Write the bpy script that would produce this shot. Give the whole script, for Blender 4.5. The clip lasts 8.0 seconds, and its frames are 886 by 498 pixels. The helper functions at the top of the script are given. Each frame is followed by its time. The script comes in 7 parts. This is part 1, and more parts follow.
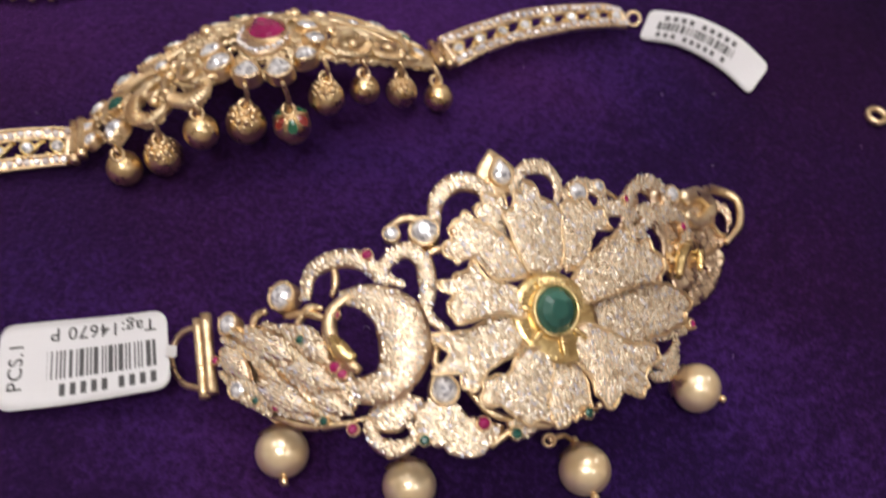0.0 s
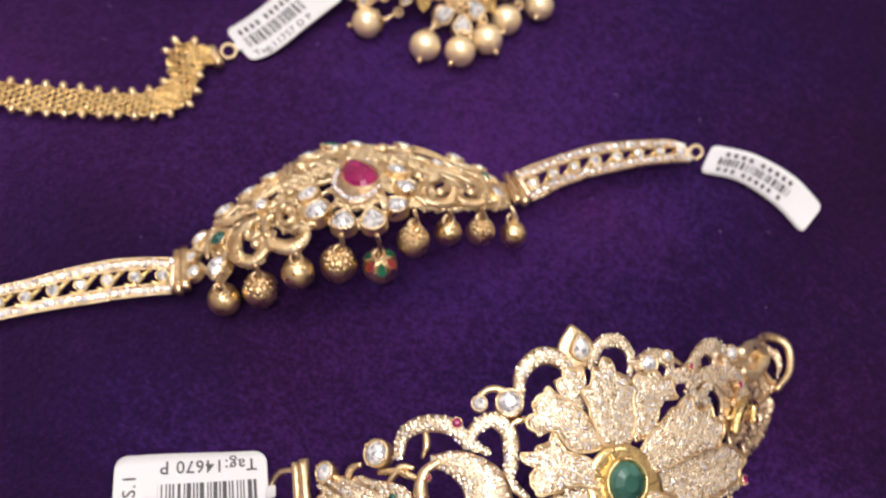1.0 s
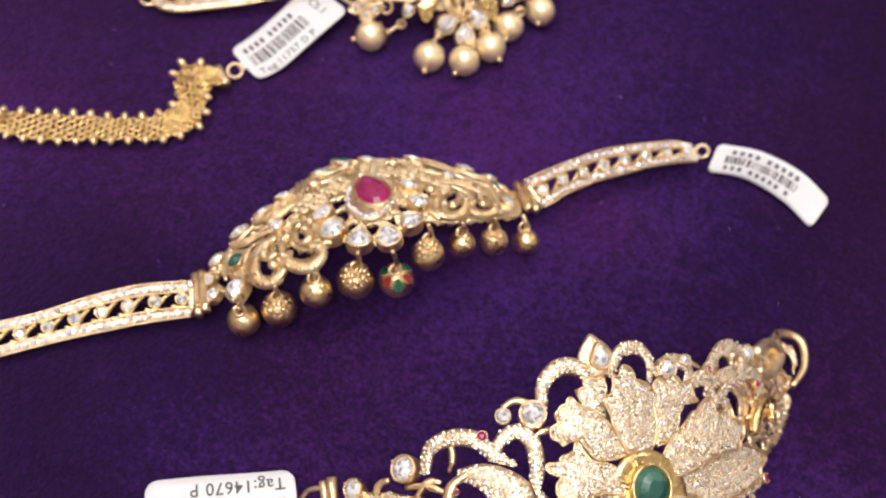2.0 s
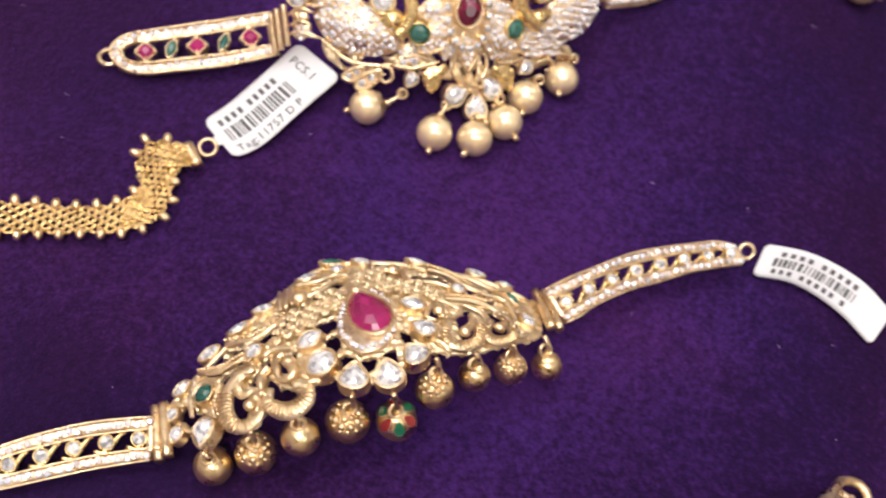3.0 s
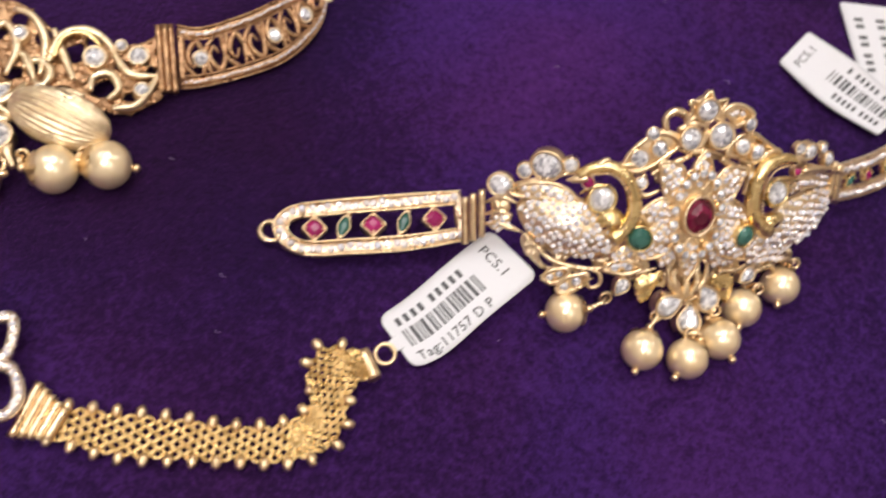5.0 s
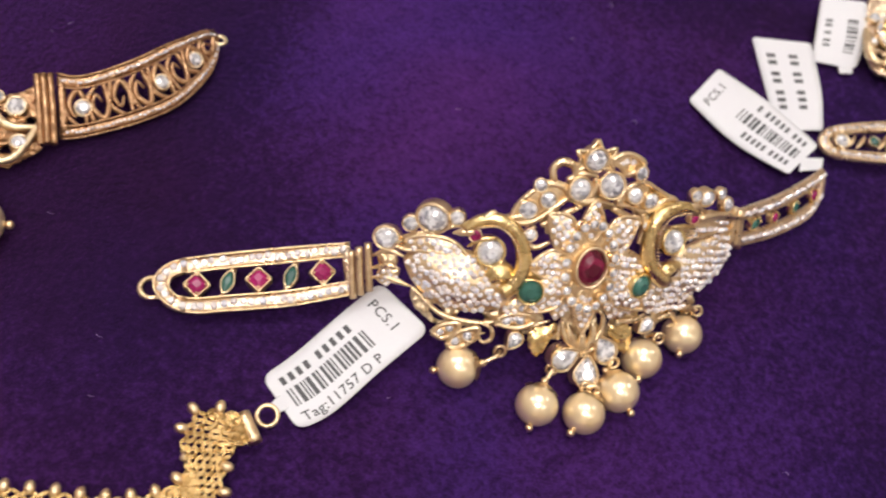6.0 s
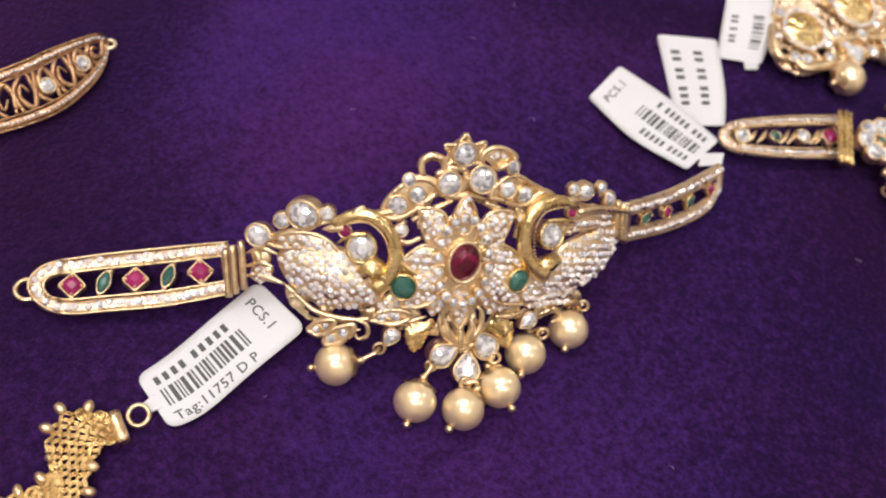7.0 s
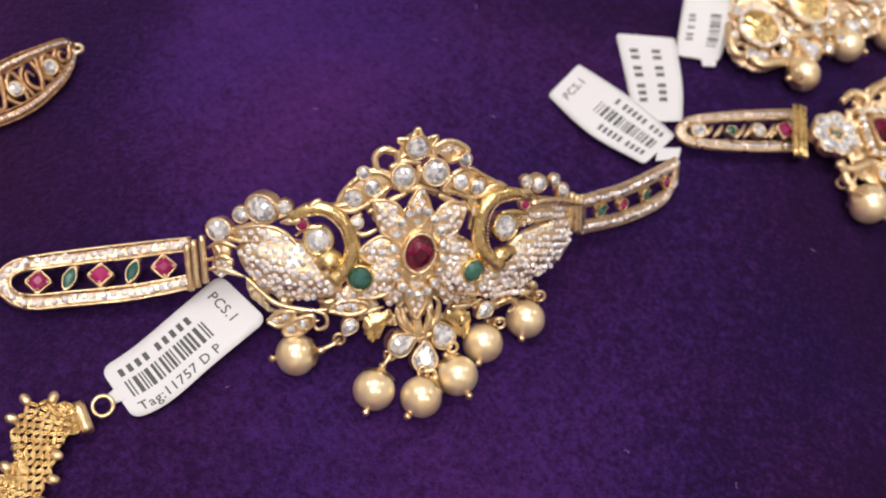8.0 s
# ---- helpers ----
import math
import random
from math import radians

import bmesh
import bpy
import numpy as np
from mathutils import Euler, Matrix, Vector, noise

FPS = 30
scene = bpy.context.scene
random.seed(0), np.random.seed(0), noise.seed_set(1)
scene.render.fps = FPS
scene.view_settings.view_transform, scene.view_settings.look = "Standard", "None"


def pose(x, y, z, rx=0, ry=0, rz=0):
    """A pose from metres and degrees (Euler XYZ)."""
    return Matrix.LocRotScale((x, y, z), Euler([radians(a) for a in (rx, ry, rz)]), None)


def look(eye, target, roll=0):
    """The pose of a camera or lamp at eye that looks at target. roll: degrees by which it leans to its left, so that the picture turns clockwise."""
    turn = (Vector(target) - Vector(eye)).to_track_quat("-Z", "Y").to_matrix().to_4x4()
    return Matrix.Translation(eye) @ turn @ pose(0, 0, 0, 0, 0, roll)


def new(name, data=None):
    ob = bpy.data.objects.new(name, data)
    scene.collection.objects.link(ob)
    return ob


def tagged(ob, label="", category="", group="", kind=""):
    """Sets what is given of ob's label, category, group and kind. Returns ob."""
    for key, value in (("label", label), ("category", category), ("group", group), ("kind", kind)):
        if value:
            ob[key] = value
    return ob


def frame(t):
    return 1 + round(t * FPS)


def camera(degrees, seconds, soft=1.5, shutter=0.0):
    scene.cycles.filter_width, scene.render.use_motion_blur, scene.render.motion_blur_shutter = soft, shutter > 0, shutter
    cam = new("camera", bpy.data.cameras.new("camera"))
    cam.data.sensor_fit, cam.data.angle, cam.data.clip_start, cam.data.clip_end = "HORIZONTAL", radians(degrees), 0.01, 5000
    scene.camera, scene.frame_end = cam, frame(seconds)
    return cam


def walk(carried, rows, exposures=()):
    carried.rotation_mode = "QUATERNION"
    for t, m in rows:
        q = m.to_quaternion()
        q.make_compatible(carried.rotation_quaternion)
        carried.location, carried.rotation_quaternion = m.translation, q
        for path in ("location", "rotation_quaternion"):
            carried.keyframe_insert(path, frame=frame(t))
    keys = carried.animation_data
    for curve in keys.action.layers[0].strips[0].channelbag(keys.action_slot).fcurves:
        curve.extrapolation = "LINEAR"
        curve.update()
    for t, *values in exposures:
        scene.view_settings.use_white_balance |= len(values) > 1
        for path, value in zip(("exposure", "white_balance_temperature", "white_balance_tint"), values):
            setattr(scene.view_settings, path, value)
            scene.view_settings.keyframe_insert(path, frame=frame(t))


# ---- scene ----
import collections

cam = camera(44.8, 8.0, soft=2.0, shutter=0.4)
cam.data.dof.use_dof = True
cam.data.dof.focus_distance = 0.156
cam.data.dof.aperture_fstop = 24.0
PATH = [
    (0, (0.02623, 0.02057, 0.14310), (-0.0380, 1.1688, -1.4932), 11.42),
    (0.5, (0.01543, 0.03016, 0.16060), (-0.0493, 1.1234, -1.5129), 12.95),
    (1, (0.00717, 0.03464, 0.16965), (-0.0517, 1.1190, -1.5098), 14.23),
    (1.2, (0.00551, 0.03388, 0.17516), (-0.0847, 1.1222, -1.5004), 13.10),
    (2.3, (0.00103, 0.03970, 0.17006), (-0.0404, 1.1029, -1.5234), 12.01),
    (2.5, (-0.00187, 0.04463, 0.16593), (-0.0426, 1.1142, -1.5236), 12.50),
    (3, (-0.00863, 0.06987, 0.15864), (-0.0034, 1.1206, -1.5431), 15.88),
    (3.5, (-0.02366, 0.07101, 0.14985), (-0.0404, 1.1304, -1.5465), 17.20),
    (4, (-0.03190, 0.07097, 0.14328), (-0.0531, 1.1211, -1.5587), 18.10),
    (4.5, (-0.05004, 0.07948, 0.14661), (-0.0893, 1.1500, -1.5423), 18.40),
    (5, (-0.05090, 0.10326, 0.14694), (-0.0381, 1.1700, -1.5448), 20.74),
    (5.2, (-0.05104, 0.10646, 0.14802), (-0.0073, 1.2013, -1.5251), 22.20),
    (6.3, (-0.03381, 0.11776, 0.14859), (0.0106, 1.2131, -1.5242), 21.12),
    (6.5, (-0.02981, 0.11886, 0.14703), (0.0109, 1.2244, -1.5192), 20.79),
    (7, (-0.02095, 0.11787, 0.15058), (0.0080, 1.2339, -1.5089), 19.80),
    (7.5, (-0.01639, 0.11670, 0.15290), (0.0148, 1.2478, -1.4962), 19.40),
    (8, (-0.01374, 0.11437, 0.15367), (0.0099, 1.2508, -1.4919), 18.75),
]
walk(cam, [(t, look(eye, target, roll)) for t, eye, target, roll in PATH],
     [(0, -0.46), (0.5, -0.18), (1.0, -0.08), (2.5, 0.08), (3.0, 0.14), (3.5, -0.06), (4.5, -0.12), (6.5, -0.1), (8.0, -0.2)])

MM = 0.001

# ---- room light: warm white showroom, panels in the ceiling ----
world = bpy.data.worlds.new("world")
scene.world = world
world.use_nodes = True
world.node_tree.nodes["Background"].inputs[0].default_value = (1.0, 0.96, 0.94, 1)
world.node_tree.nodes["Background"].inputs[1].default_value = 0.25


# ---- materials ----
def shader(name, color, rough=0.5, metal=0.0, **more):
    mat = bpy.data.materials.new(name)
    mat.use_nodes = True
    b = mat.node_tree.nodes["Principled BSDF"]
    b.inputs["Base Color"].default_value = (*color, 1)
    b.inputs["Roughness"].default_value = rough
    b.inputs["Metallic"].default_value = metal
    for key, value in more.items():
        b.inputs[key.replace("_", " ")].default_value = value
    return mat


def texture(mat, kind, scale, **more):
    """A texture in world metres."""
    nodes, links = mat.node_tree.nodes, mat.node_tree.links
    geo = nodes.new("ShaderNodeNewGeometry")
    tex = nodes.new(kind)
    tex.inputs["Scale"].default_value = scale
    for key, value in more.items():
        tex.inputs[key.replace("_", " ")].default_value = value
    links.new(geo.outputs["Position"], tex.inputs["Vector"])
    return tex


def ramp(mat, out, stops):
    nodes, links = mat.node_tree.nodes, mat.node_tree.links
    r = nodes.new("ShaderNodeValToRGB")
    while len(r.color_ramp.elements) < len(stops):
        r.color_ramp.elements.new(0.5)
    for el, (pos, col) in zip(r.color_ramp.elements, stops):
        el.position, el.color = pos, (*col, 1)
    links.new(out, r.inputs[0])
    return r.outputs[0]


def bump(mat, out, strength, distance):
    nodes, links = mat.node_tree.nodes, mat.node_tree.links
    b = nodes.new("ShaderNodeBump")
    b.inputs["Strength"].default_value, b.inputs["Distance"].default_value = strength, distance
    links.new(out, b.inputs["Height"])
    links.new(b.outputs[0], nodes["Principled BSDF"].inputs["Normal"])
    return b


def into(mat, out, socket):
    mat.node_tree.links.new(out, mat.node_tree.nodes["Principled BSDF"].inputs[socket])


def gold(name, color, worn, rough, grain):
    mat = shader(name, color, rough, 1.0)
    n = texture(mat, "ShaderNodeTexNoise", 900, Detail=3.0)
    into(mat, ramp(mat, n.outputs[0], [(0.35, worn), (0.6, color)]), "Base Color")
    r = texture(mat, "ShaderNodeTexNoise", 350, Detail=4.0)
    into(mat, ramp(mat, r.outputs[0], [(0.3, (rough * 0.6,) * 3), (0.7, (rough * 1.5,) * 3)]), "Roughness")
    g = texture(mat, "ShaderNodeTexNoise", 1600, Detail=2.0)
    bump(mat, g.outputs[0], grain, 0.0003)
    return mat


GOLD = gold("polished_gold", (0.92, 0.73, 0.47), (0.78, 0.58, 0.35), 0.33, 0.35)
PALE = gold("pale_gold", (0.90, 0.73, 0.53), (0.70, 0.51, 0.36), 0.30, 0.6)
ANTIQUE = gold("antique_gold", (0.96, 0.81, 0.56), (0.84, 0.66, 0.43), 0.42, 0.4)
BROWN = gold("brown_gold", (0.58, 0.36, 0.20), (0.36, 0.20, 0.11), 0.36, 0.7)
MATTE = gold("satin_gold_ball", (0.86, 0.66, 0.38), (0.74, 0.54, 0.29), 0.30, 0.2)
YELLOW = gold("bright_yellow_gold", (0.92, 0.72, 0.36), (0.76, 0.55, 0.25), 0.26, 0.25)


def jewel(name, dark, light, scale, rough=0.06, **more):
    """A cut stone: dark and light cells in its colour imitate inner reflections, under a clear face."""
    mat = shader(name, light, rough, **more)
    v = texture(mat, "ShaderNodeTexVoronoi", scale)
    into(mat, ramp(mat, v.outputs["Color"], [(0.2, dark), (0.75, light)]), "Base Color")
    return mat


def sparkle(name, stops, rough, **more):
    """Small set stones, each with a tint of its own."""
    mat = shader(name, stops[-1][1], rough, **more)
    geo = mat.node_tree.nodes.new("ShaderNodeNewGeometry")
    into(mat, ramp(mat, geo.outputs["Random Per Island"], stops), "Base Color")
    return mat


CRYSTAL = jewel("clear_stone", (0.34, 0.34, 0.38), (0.95, 0.95, 0.98), 1700, 0.05, IOR=1.9, Metallic=0.2)
PAVE = sparkle("pave_stone", [(0.0, (0.52, 0.44, 0.43)), (0.2, (0.84, 0.77, 0.76)), (0.7, (0.97, 0.92, 0.91)), (0.88, (0.70, 0.71, 0.82)), (1.0, (1.0, 0.97, 0.96))], 0.16, IOR=2.0, Metallic=0.12)
FINE = sparkle("fine_pave_stone", [(0.0, (0.56, 0.44, 0.30)), (0.25, (0.84, 0.70, 0.50)), (0.7, (0.95, 0.84, 0.66)), (0.84, (0.92, 0.84, 0.72)), (0.87, (0.56, 0.58, 0.72)), (1.0, (0.95, 0.90, 0.84))], 0.26, IOR=1.8, Metallic=0.5)
RUBY = jewel("ruby", (0.07, 0.003, 0.015), (0.22, 0.008, 0.05), 420, 0.22, IOR=1.5)
PINK = jewel("pink_ruby", (0.25, 0.008, 0.08), (0.38, 0.018, 0.13), 420, 0.25, IOR=1.5)
EMERALD = jewel("emerald", (0.014, 0.075, 0.060), (0.060, 0.175, 0.140), 420, 0.2, IOR=1.5)
RED_ENAMEL = shader("red_enamel", (0.26, 0.02, 0.02), 0.12, Coat_Weight=0.6)
GREEN_ENAMEL = shader("green_enamel", (0.008, 0.12, 0.06), 0.12, Coat_Weight=0.6)
PAPER = shader("tag_paper", (0.75, 0.75, 0.78), 0.5)
bump(PAPER, texture(PAPER, "ShaderNodeTexNoise", 1500).outputs[0], 0.15, 0.0002)
INK = shader("grey_print", (0.085, 0.085, 0.09), 0.6)

PEARL = shader("golden_pearl", (0.85, 0.62, 0.38), 0.38, 0.6, Coat_Weight=1.0, Coat_Roughness=0.2, IOR=1.7, Coat_IOR=2.2)
CHASED = gold("chased_antique_gold", (0.96, 0.81, 0.56), (0.82, 0.64, 0.42), 0.42, 0.6)
chase = texture(CHASED, "ShaderNodeTexVoronoi", 1100)
bump(CHASED, chase.outputs["Distance"], 0.4, 0.0005)

pn = texture(PEARL, "ShaderNodeTexNoise", 260, Detail=3.0)
into(PEARL, ramp(PEARL, pn.outputs[0], [(0.35, (1.0, 0.75, 0.42)), (0.65, (1.0, 0.82, 0.52))]), "Base Color")

VELVET = shader("purple_velvet", (0.030, 0.010, 0.065), 0.9, Sheen_Weight=0.9, Sheen_Roughness=0.3)
VELVET.node_tree.nodes["Principled BSDF"].inputs["Sheen Tint"].default_value = (0.50, 0.15, 0.85, 1)
VELVET.node_tree.nodes["Principled BSDF"].inputs["Specular IOR Level"].default_value = 0.1
big = texture(VELVET, "ShaderNodeTexNoise", 8, Detail=2.0, Roughness=0.4, Distortion=0.6)
fine = texture(VELVET, "ShaderNodeTexNoise", 1100, Detail=4.0, Roughness=0.75)
vn, vl = VELVET.node_tree.nodes, VELVET.node_tree.links


def sums(a, b, k):
    m = vn.new("ShaderNodeMath")
    m.operation = "MULTIPLY_ADD"
    vl.new(a, m.inputs[0])
    m.inputs[1].default_value = k
    if b is None:
        m.inputs[2].default_value = 0.0
    else:
        vl.new(b, m.inputs[2])
    return m.outputs[0]


brushed = texture(VELVET, "ShaderNodeTexNoise", 190, Detail=4.0, Roughness=0.65, Distortion=1.6)
pile = sums(brushed.outputs[0], sums(fine.outputs[0], sums(big.outputs[0], None, 0.74), 0.44), 0.17)
# the brushed nap's light and dark sheen, painted into the base colour by noise
nap_sheen = ramp(VELVET, pile, [(0.475, (0.0068, 0.0019, 0.0125)), (0.645, (0.021, 0.0055, 0.044)), (0.845, (0.076, 0.022, 0.170))])
hue = texture(VELVET, "ShaderNodeTexNoise", 17, Detail=2.0, Roughness=0.5, Distortion=0.4)
tint = vn.new("ShaderNodeMixRGB")   # the dye runs from blue violet to plum
tint.blend_type = "MULTIPLY"
tint.inputs[0].default_value = 1.0
vl.new(nap_sheen, tint.inputs[1])
vl.new(ramp(VELVET, hue.outputs[0], [(0.36, (0.88, 1.0, 1.08)), (0.64, (1.12, 0.98, 0.94))]), tint.inputs[2])
into(VELVET, tint.outputs[0], "Base Color")
lean = vn.new("ShaderNodeCombineXYZ")   # the pile leans, so that it darkens where one looks down along it
for k, value in enumerate((-0.42, -0.16, 0.89)):
    lean.inputs[k].default_value = value
vl.new(lean.outputs[0], bump(VELVET, fine.outputs[0], 0.5, 0.001).inputs["Normal"])

WALL = shader("warm_white_paint", (0.78, 0.72, 0.66), 0.8)
bump(WALL, texture(WALL, "ShaderNodeTexNoise", 120).outputs[0], 0.1, 0.001)
FLOOR = shader("beige_floor", (0.45, 0.38, 0.32), 0.35)


def glowing(name, strength):
    mat = bpy.data.materials.new(name)
    mat.use_nodes = True
    mat.node_tree.nodes.clear()
    em = mat.node_tree.nodes.new("ShaderNodeEmission")
    em.inputs[0].default_value, em.inputs[1].default_value = (1.0, 0.955, 0.935, 1), strength
    mat.node_tree.links.new(em.outputs[0], mat.node_tree.nodes.new("ShaderNodeOutputMaterial").inputs[0])
    return mat


LAMP, SPOT = glowing("lamp_diffuser", 8.0), glowing("bright_lamp_diffuser", 17.0)



# ---- surfaces on which the goldwork is laid out, in millimetres ----
class Sheet:
    """A bent, tilted piece: origin on the cloth, turn, height, slopes, bend along, least height, bend across."""

    def __init__(self, ox, oy, turn, z0, a, b, k, low, kt):
        self.v = ox, oy, z0, a, b, k, low, kt
        self.c, self.s = math.cos(radians(turn)), math.sin(radians(turn))

    def flat(self, s, t):
        ox, oy, z0, a, b, k, low, kt = self.v
        z = z0 + a * s + b * t - k * s * s - kt * t * t
        z = 0.5 * (z + low + math.sqrt((z - low) ** 2 + 4))
        return Vector((ox + s * self.c - t * self.s, oy + s * self.s + t * self.c, z))

    def axes(self, s, t):
        p = self.flat(s, t)
        u = (self.flat(s + 0.3, t) - p).normalized()
        n = u.cross(self.flat(s, t + 0.3) - p).normalized()
        return p, u, n.cross(u), n

    def pt(self, s, t, h=0.0):
        p, u, v, n = self.axes(s, t)
        return (p + n * h) * MM

    def mat(self, s, t, h=0.0, turn=0.0):
        p, u, v, n = self.axes(s, t)
        m = Matrix((u, v, n)).transposed().to_4x4()
        return Matrix.Translation((p + n * h) * MM) @ m @ Matrix.Rotation(radians(turn), 4, "Z")


def spline(pts, n):
    """n + 1 places evenly along a smooth curve through pts."""
    pts = [Vector(p) for p in pts]
    if len(pts) == 2:
        return [pts[0].lerp(pts[1], i / n) for i in range(n + 1)]
    ext = [pts[0] * 2 - pts[1]] + pts + [pts[-1] * 2 - pts[-2]]
    dense = []
    for i in range(len(pts) - 1):
        a, b, c, d = ext[i:i + 4]
        for j in range(24):
            x = j / 24
            dense.append(0.5 * (2 * b + (c - a) * x + (2 * a - 5 * b + 4 * c - d) * x * x + (3 * b - a - 3 * c + d) * x ** 3))
    dense.append(pts[-1])
    run = [0.0]
    for p, q in zip(dense, dense[1:]):
        run.append(run[-1] + (q - p).length)
    out, k = [], 0
    for i in range(n + 1):
        want = run[-1] * i / n
        while k < len(dense) - 2 and run[k + 1] < want:
            k += 1
        f = (want - run[k]) / max(run[k + 1] - run[k], 1e-9)
        out.append(dense[k].lerp(dense[k + 1], min(max(f, 0), 1)))
    return out


class Ribbon(Sheet):
    """A strip between a near and a far edge; s runs along it from 0 to length, t across from -width / 2."""

    def __init__(self, near, far, count=60):
        self.a, self.b, self.count = spline(near, count), spline(far, count), count
        mid = [(p + q) / 2 for p, q in zip(self.a, self.b)]
        self.run = [0.0]
        for p, q in zip(mid, mid[1:]):
            self.run.append(self.run[-1] + (q - p).length)
        self.length = self.run[-1]
        self.width = sum((q - p).length for p, q in zip(self.a, self.b)) / len(mid)

    def flat(self, s, t):
        k = 0
        while k < self.count - 1 and self.run[k + 1] < s:
            k += 1
        f = (s - self.run[k]) / (self.run[k + 1] - self.run[k])
        p = self.a[k] + (self.a[k + 1] - self.a[k]) * f
        q = self.b[k] + (self.b[k + 1] - self.b[k]) * f
        return p + (q - p) * (t / self.width + 0.5)


# ---- building blocks ----
def thing(name, x, y, label, category, group=""):
    ob = new(name)
    ob.location = (x * MM, y * MM, 0)
    ob.empty_display_size = 0.01
    return tagged(ob, label, category, group)


def link(name, mesh, parent, m=None, label=""):
    ob = new(name, mesh)
    ob.parent = parent
    if parent is not None and parent.type == "EMPTY":
        ob.matrix_parent_inverse = Matrix.Translation(-parent.location)
    if parent is not None and parent.type == "MESH":
        ob.matrix_parent_inverse = parent.matrix_basis.inverted()
    if m is not None:
        ob.matrix_basis = m
    return tagged(ob, label)


def mesh_of(name, verts, faces, mat, smooth=True):
    me = bpy.data.meshes.new(name)
    me.from_pydata([tuple(v) for v in verts], [], faces)
    me.materials.append(mat)
    if smooth:
        me.polygons.foreach_set("use_smooth", [True] * len(me.polygons))
    me.update()
    return me


def outline(kind, n=24):
    """The rim of a stone, 1 at its widest; the point of a pear is at +y."""
    pts = []
    for i in range(n):
        a = 2 * math.pi * i / n
        x, y = math.cos(a), math.sin(a)
        if kind == "pear" and y > 0:
            x, y = x * (1 - 0.55 * y ** 1.5), y * 1.45
        if kind == "leaf":
            x = x * (1 - 0.25 * abs(y))
        if kind == "square":
            k = 1 / max(abs(x), abs(y))
            k = min(k, 1.3)
            x, y = x * k, y * k
        pts.append((x, y))
    return pts


def gem_mesh(kind, mat, name):
    n = 16
    rim = outline(kind, n)
    v = [(x, y, 0) for x, y in rim] + [(x * 0.78, y * 0.78, 0.30) for x, y in rim] + [(x * 0.42, y * 0.42, 0.50) for x, y in rim]
    f = []
    for k in (0, n):
        for i in range(n):
            j = (i + 1) % n
            f += [(k + i, k + j, k + n + j), (k + i, k + n + j, k + n + i)]
    f.append(tuple(range(2 * n, 3 * n)))
    return mesh_of(name, v, f, mat, smooth=False)


def bezel_mesh(kind, mat, beads=0):
    n = 28
    rim = outline(kind, n)
    prof = [(1.22, -1.0), (1.24, -0.1), (1.2, 0.14), (1.12, 0.2), (1.02, 0.14), (0.98, -0.1), (0.6, -0.35)]
    v, f = [], []
    for sc, z in prof:
        v += [(x * sc, y * sc, z) for x, y in rim]
    for k in range(len(prof) - 1):
        for i in range(n):
            j = (i + 1) % n
            f.append((k * n + i, k * n + j, (k + 1) * n + j, (k + 1) * n + i))
    f.append(tuple(range((len(prof) - 1) * n, len(prof) * n)))
    for b in range(beads):
        a = 2 * math.pi * (b + 0.5) / beads
        ball(v, f, (1.08 * math.cos(a), 1.08 * math.sin(a), 0.2), 0.2, 6, 4)
    return mesh_of("setting", v, f, mat)


def ball(v, f, c, r, seg=10, rings=6, squash=1.0):
    k = len(v)
    v.append((c[0], c[1], c[2] + r * squash))
    for i in range(1, rings):
        th = math.pi * i / rings
        for j in range(seg):
            ph = 2 * math.pi * j / seg
            v.append((c[0] + r * math.sin(th) * math.cos(ph), c[1] + r * math.sin(th) * math.sin(ph), c[2] + r * squash * math.cos(th)))
    v.append((c[0], c[1], c[2] - r * squash))
    last = len(v) - 1
    for j in range(seg):
        j2 = (j + 1) % seg
        f.append((k, k + 1 + j, k + 1 + j2))
        for i in range(rings - 2):
            a, b = k + 1 + i * seg, k + 1 + (i + 1) * seg
            f.append((a + j, b + j, b + j2, a + j2))
        e = k + 1 + (rings - 2) * seg
        f.append((e + j, last, e + j2))


GEMS, BEZELS = {}, {}


def set_stone(sheet, parent, s, t, r, mat=None, kind="round", turn=0, h=0.6, ry=None, metal=None, beads=0, label=""):
    """A stone of radius r in its own gold setting, which is a part of parent."""
    mat, metal = mat or CRYSTAL, metal or GOLD
    gk, bk = (kind, mat.name), (kind, metal.name, beads)
    if gk not in GEMS:
        GEMS[gk] = gem_mesh(kind, mat, "stone")
    if bk not in BEZELS:
        BEZELS[bk] = bezel_mesh(kind, metal, beads)
    lean = Matrix.Rotation(0.13 * math.sin(s * 7.3 + t * 3.1), 4, "X") @ Matrix.Rotation(0.13 * math.cos(s * 5.7 - t * 4.3), 4, "Y")
    m = sheet.mat(s, t, h, turn) @ lean @ Matrix.Diagonal((r * MM / 1.06, (ry or r) * MM / 1.06, r * MM, 1))
    b = link("setting", BEZELS[bk], parent, m)
    return link("stone", GEMS[gk], b, m, label)


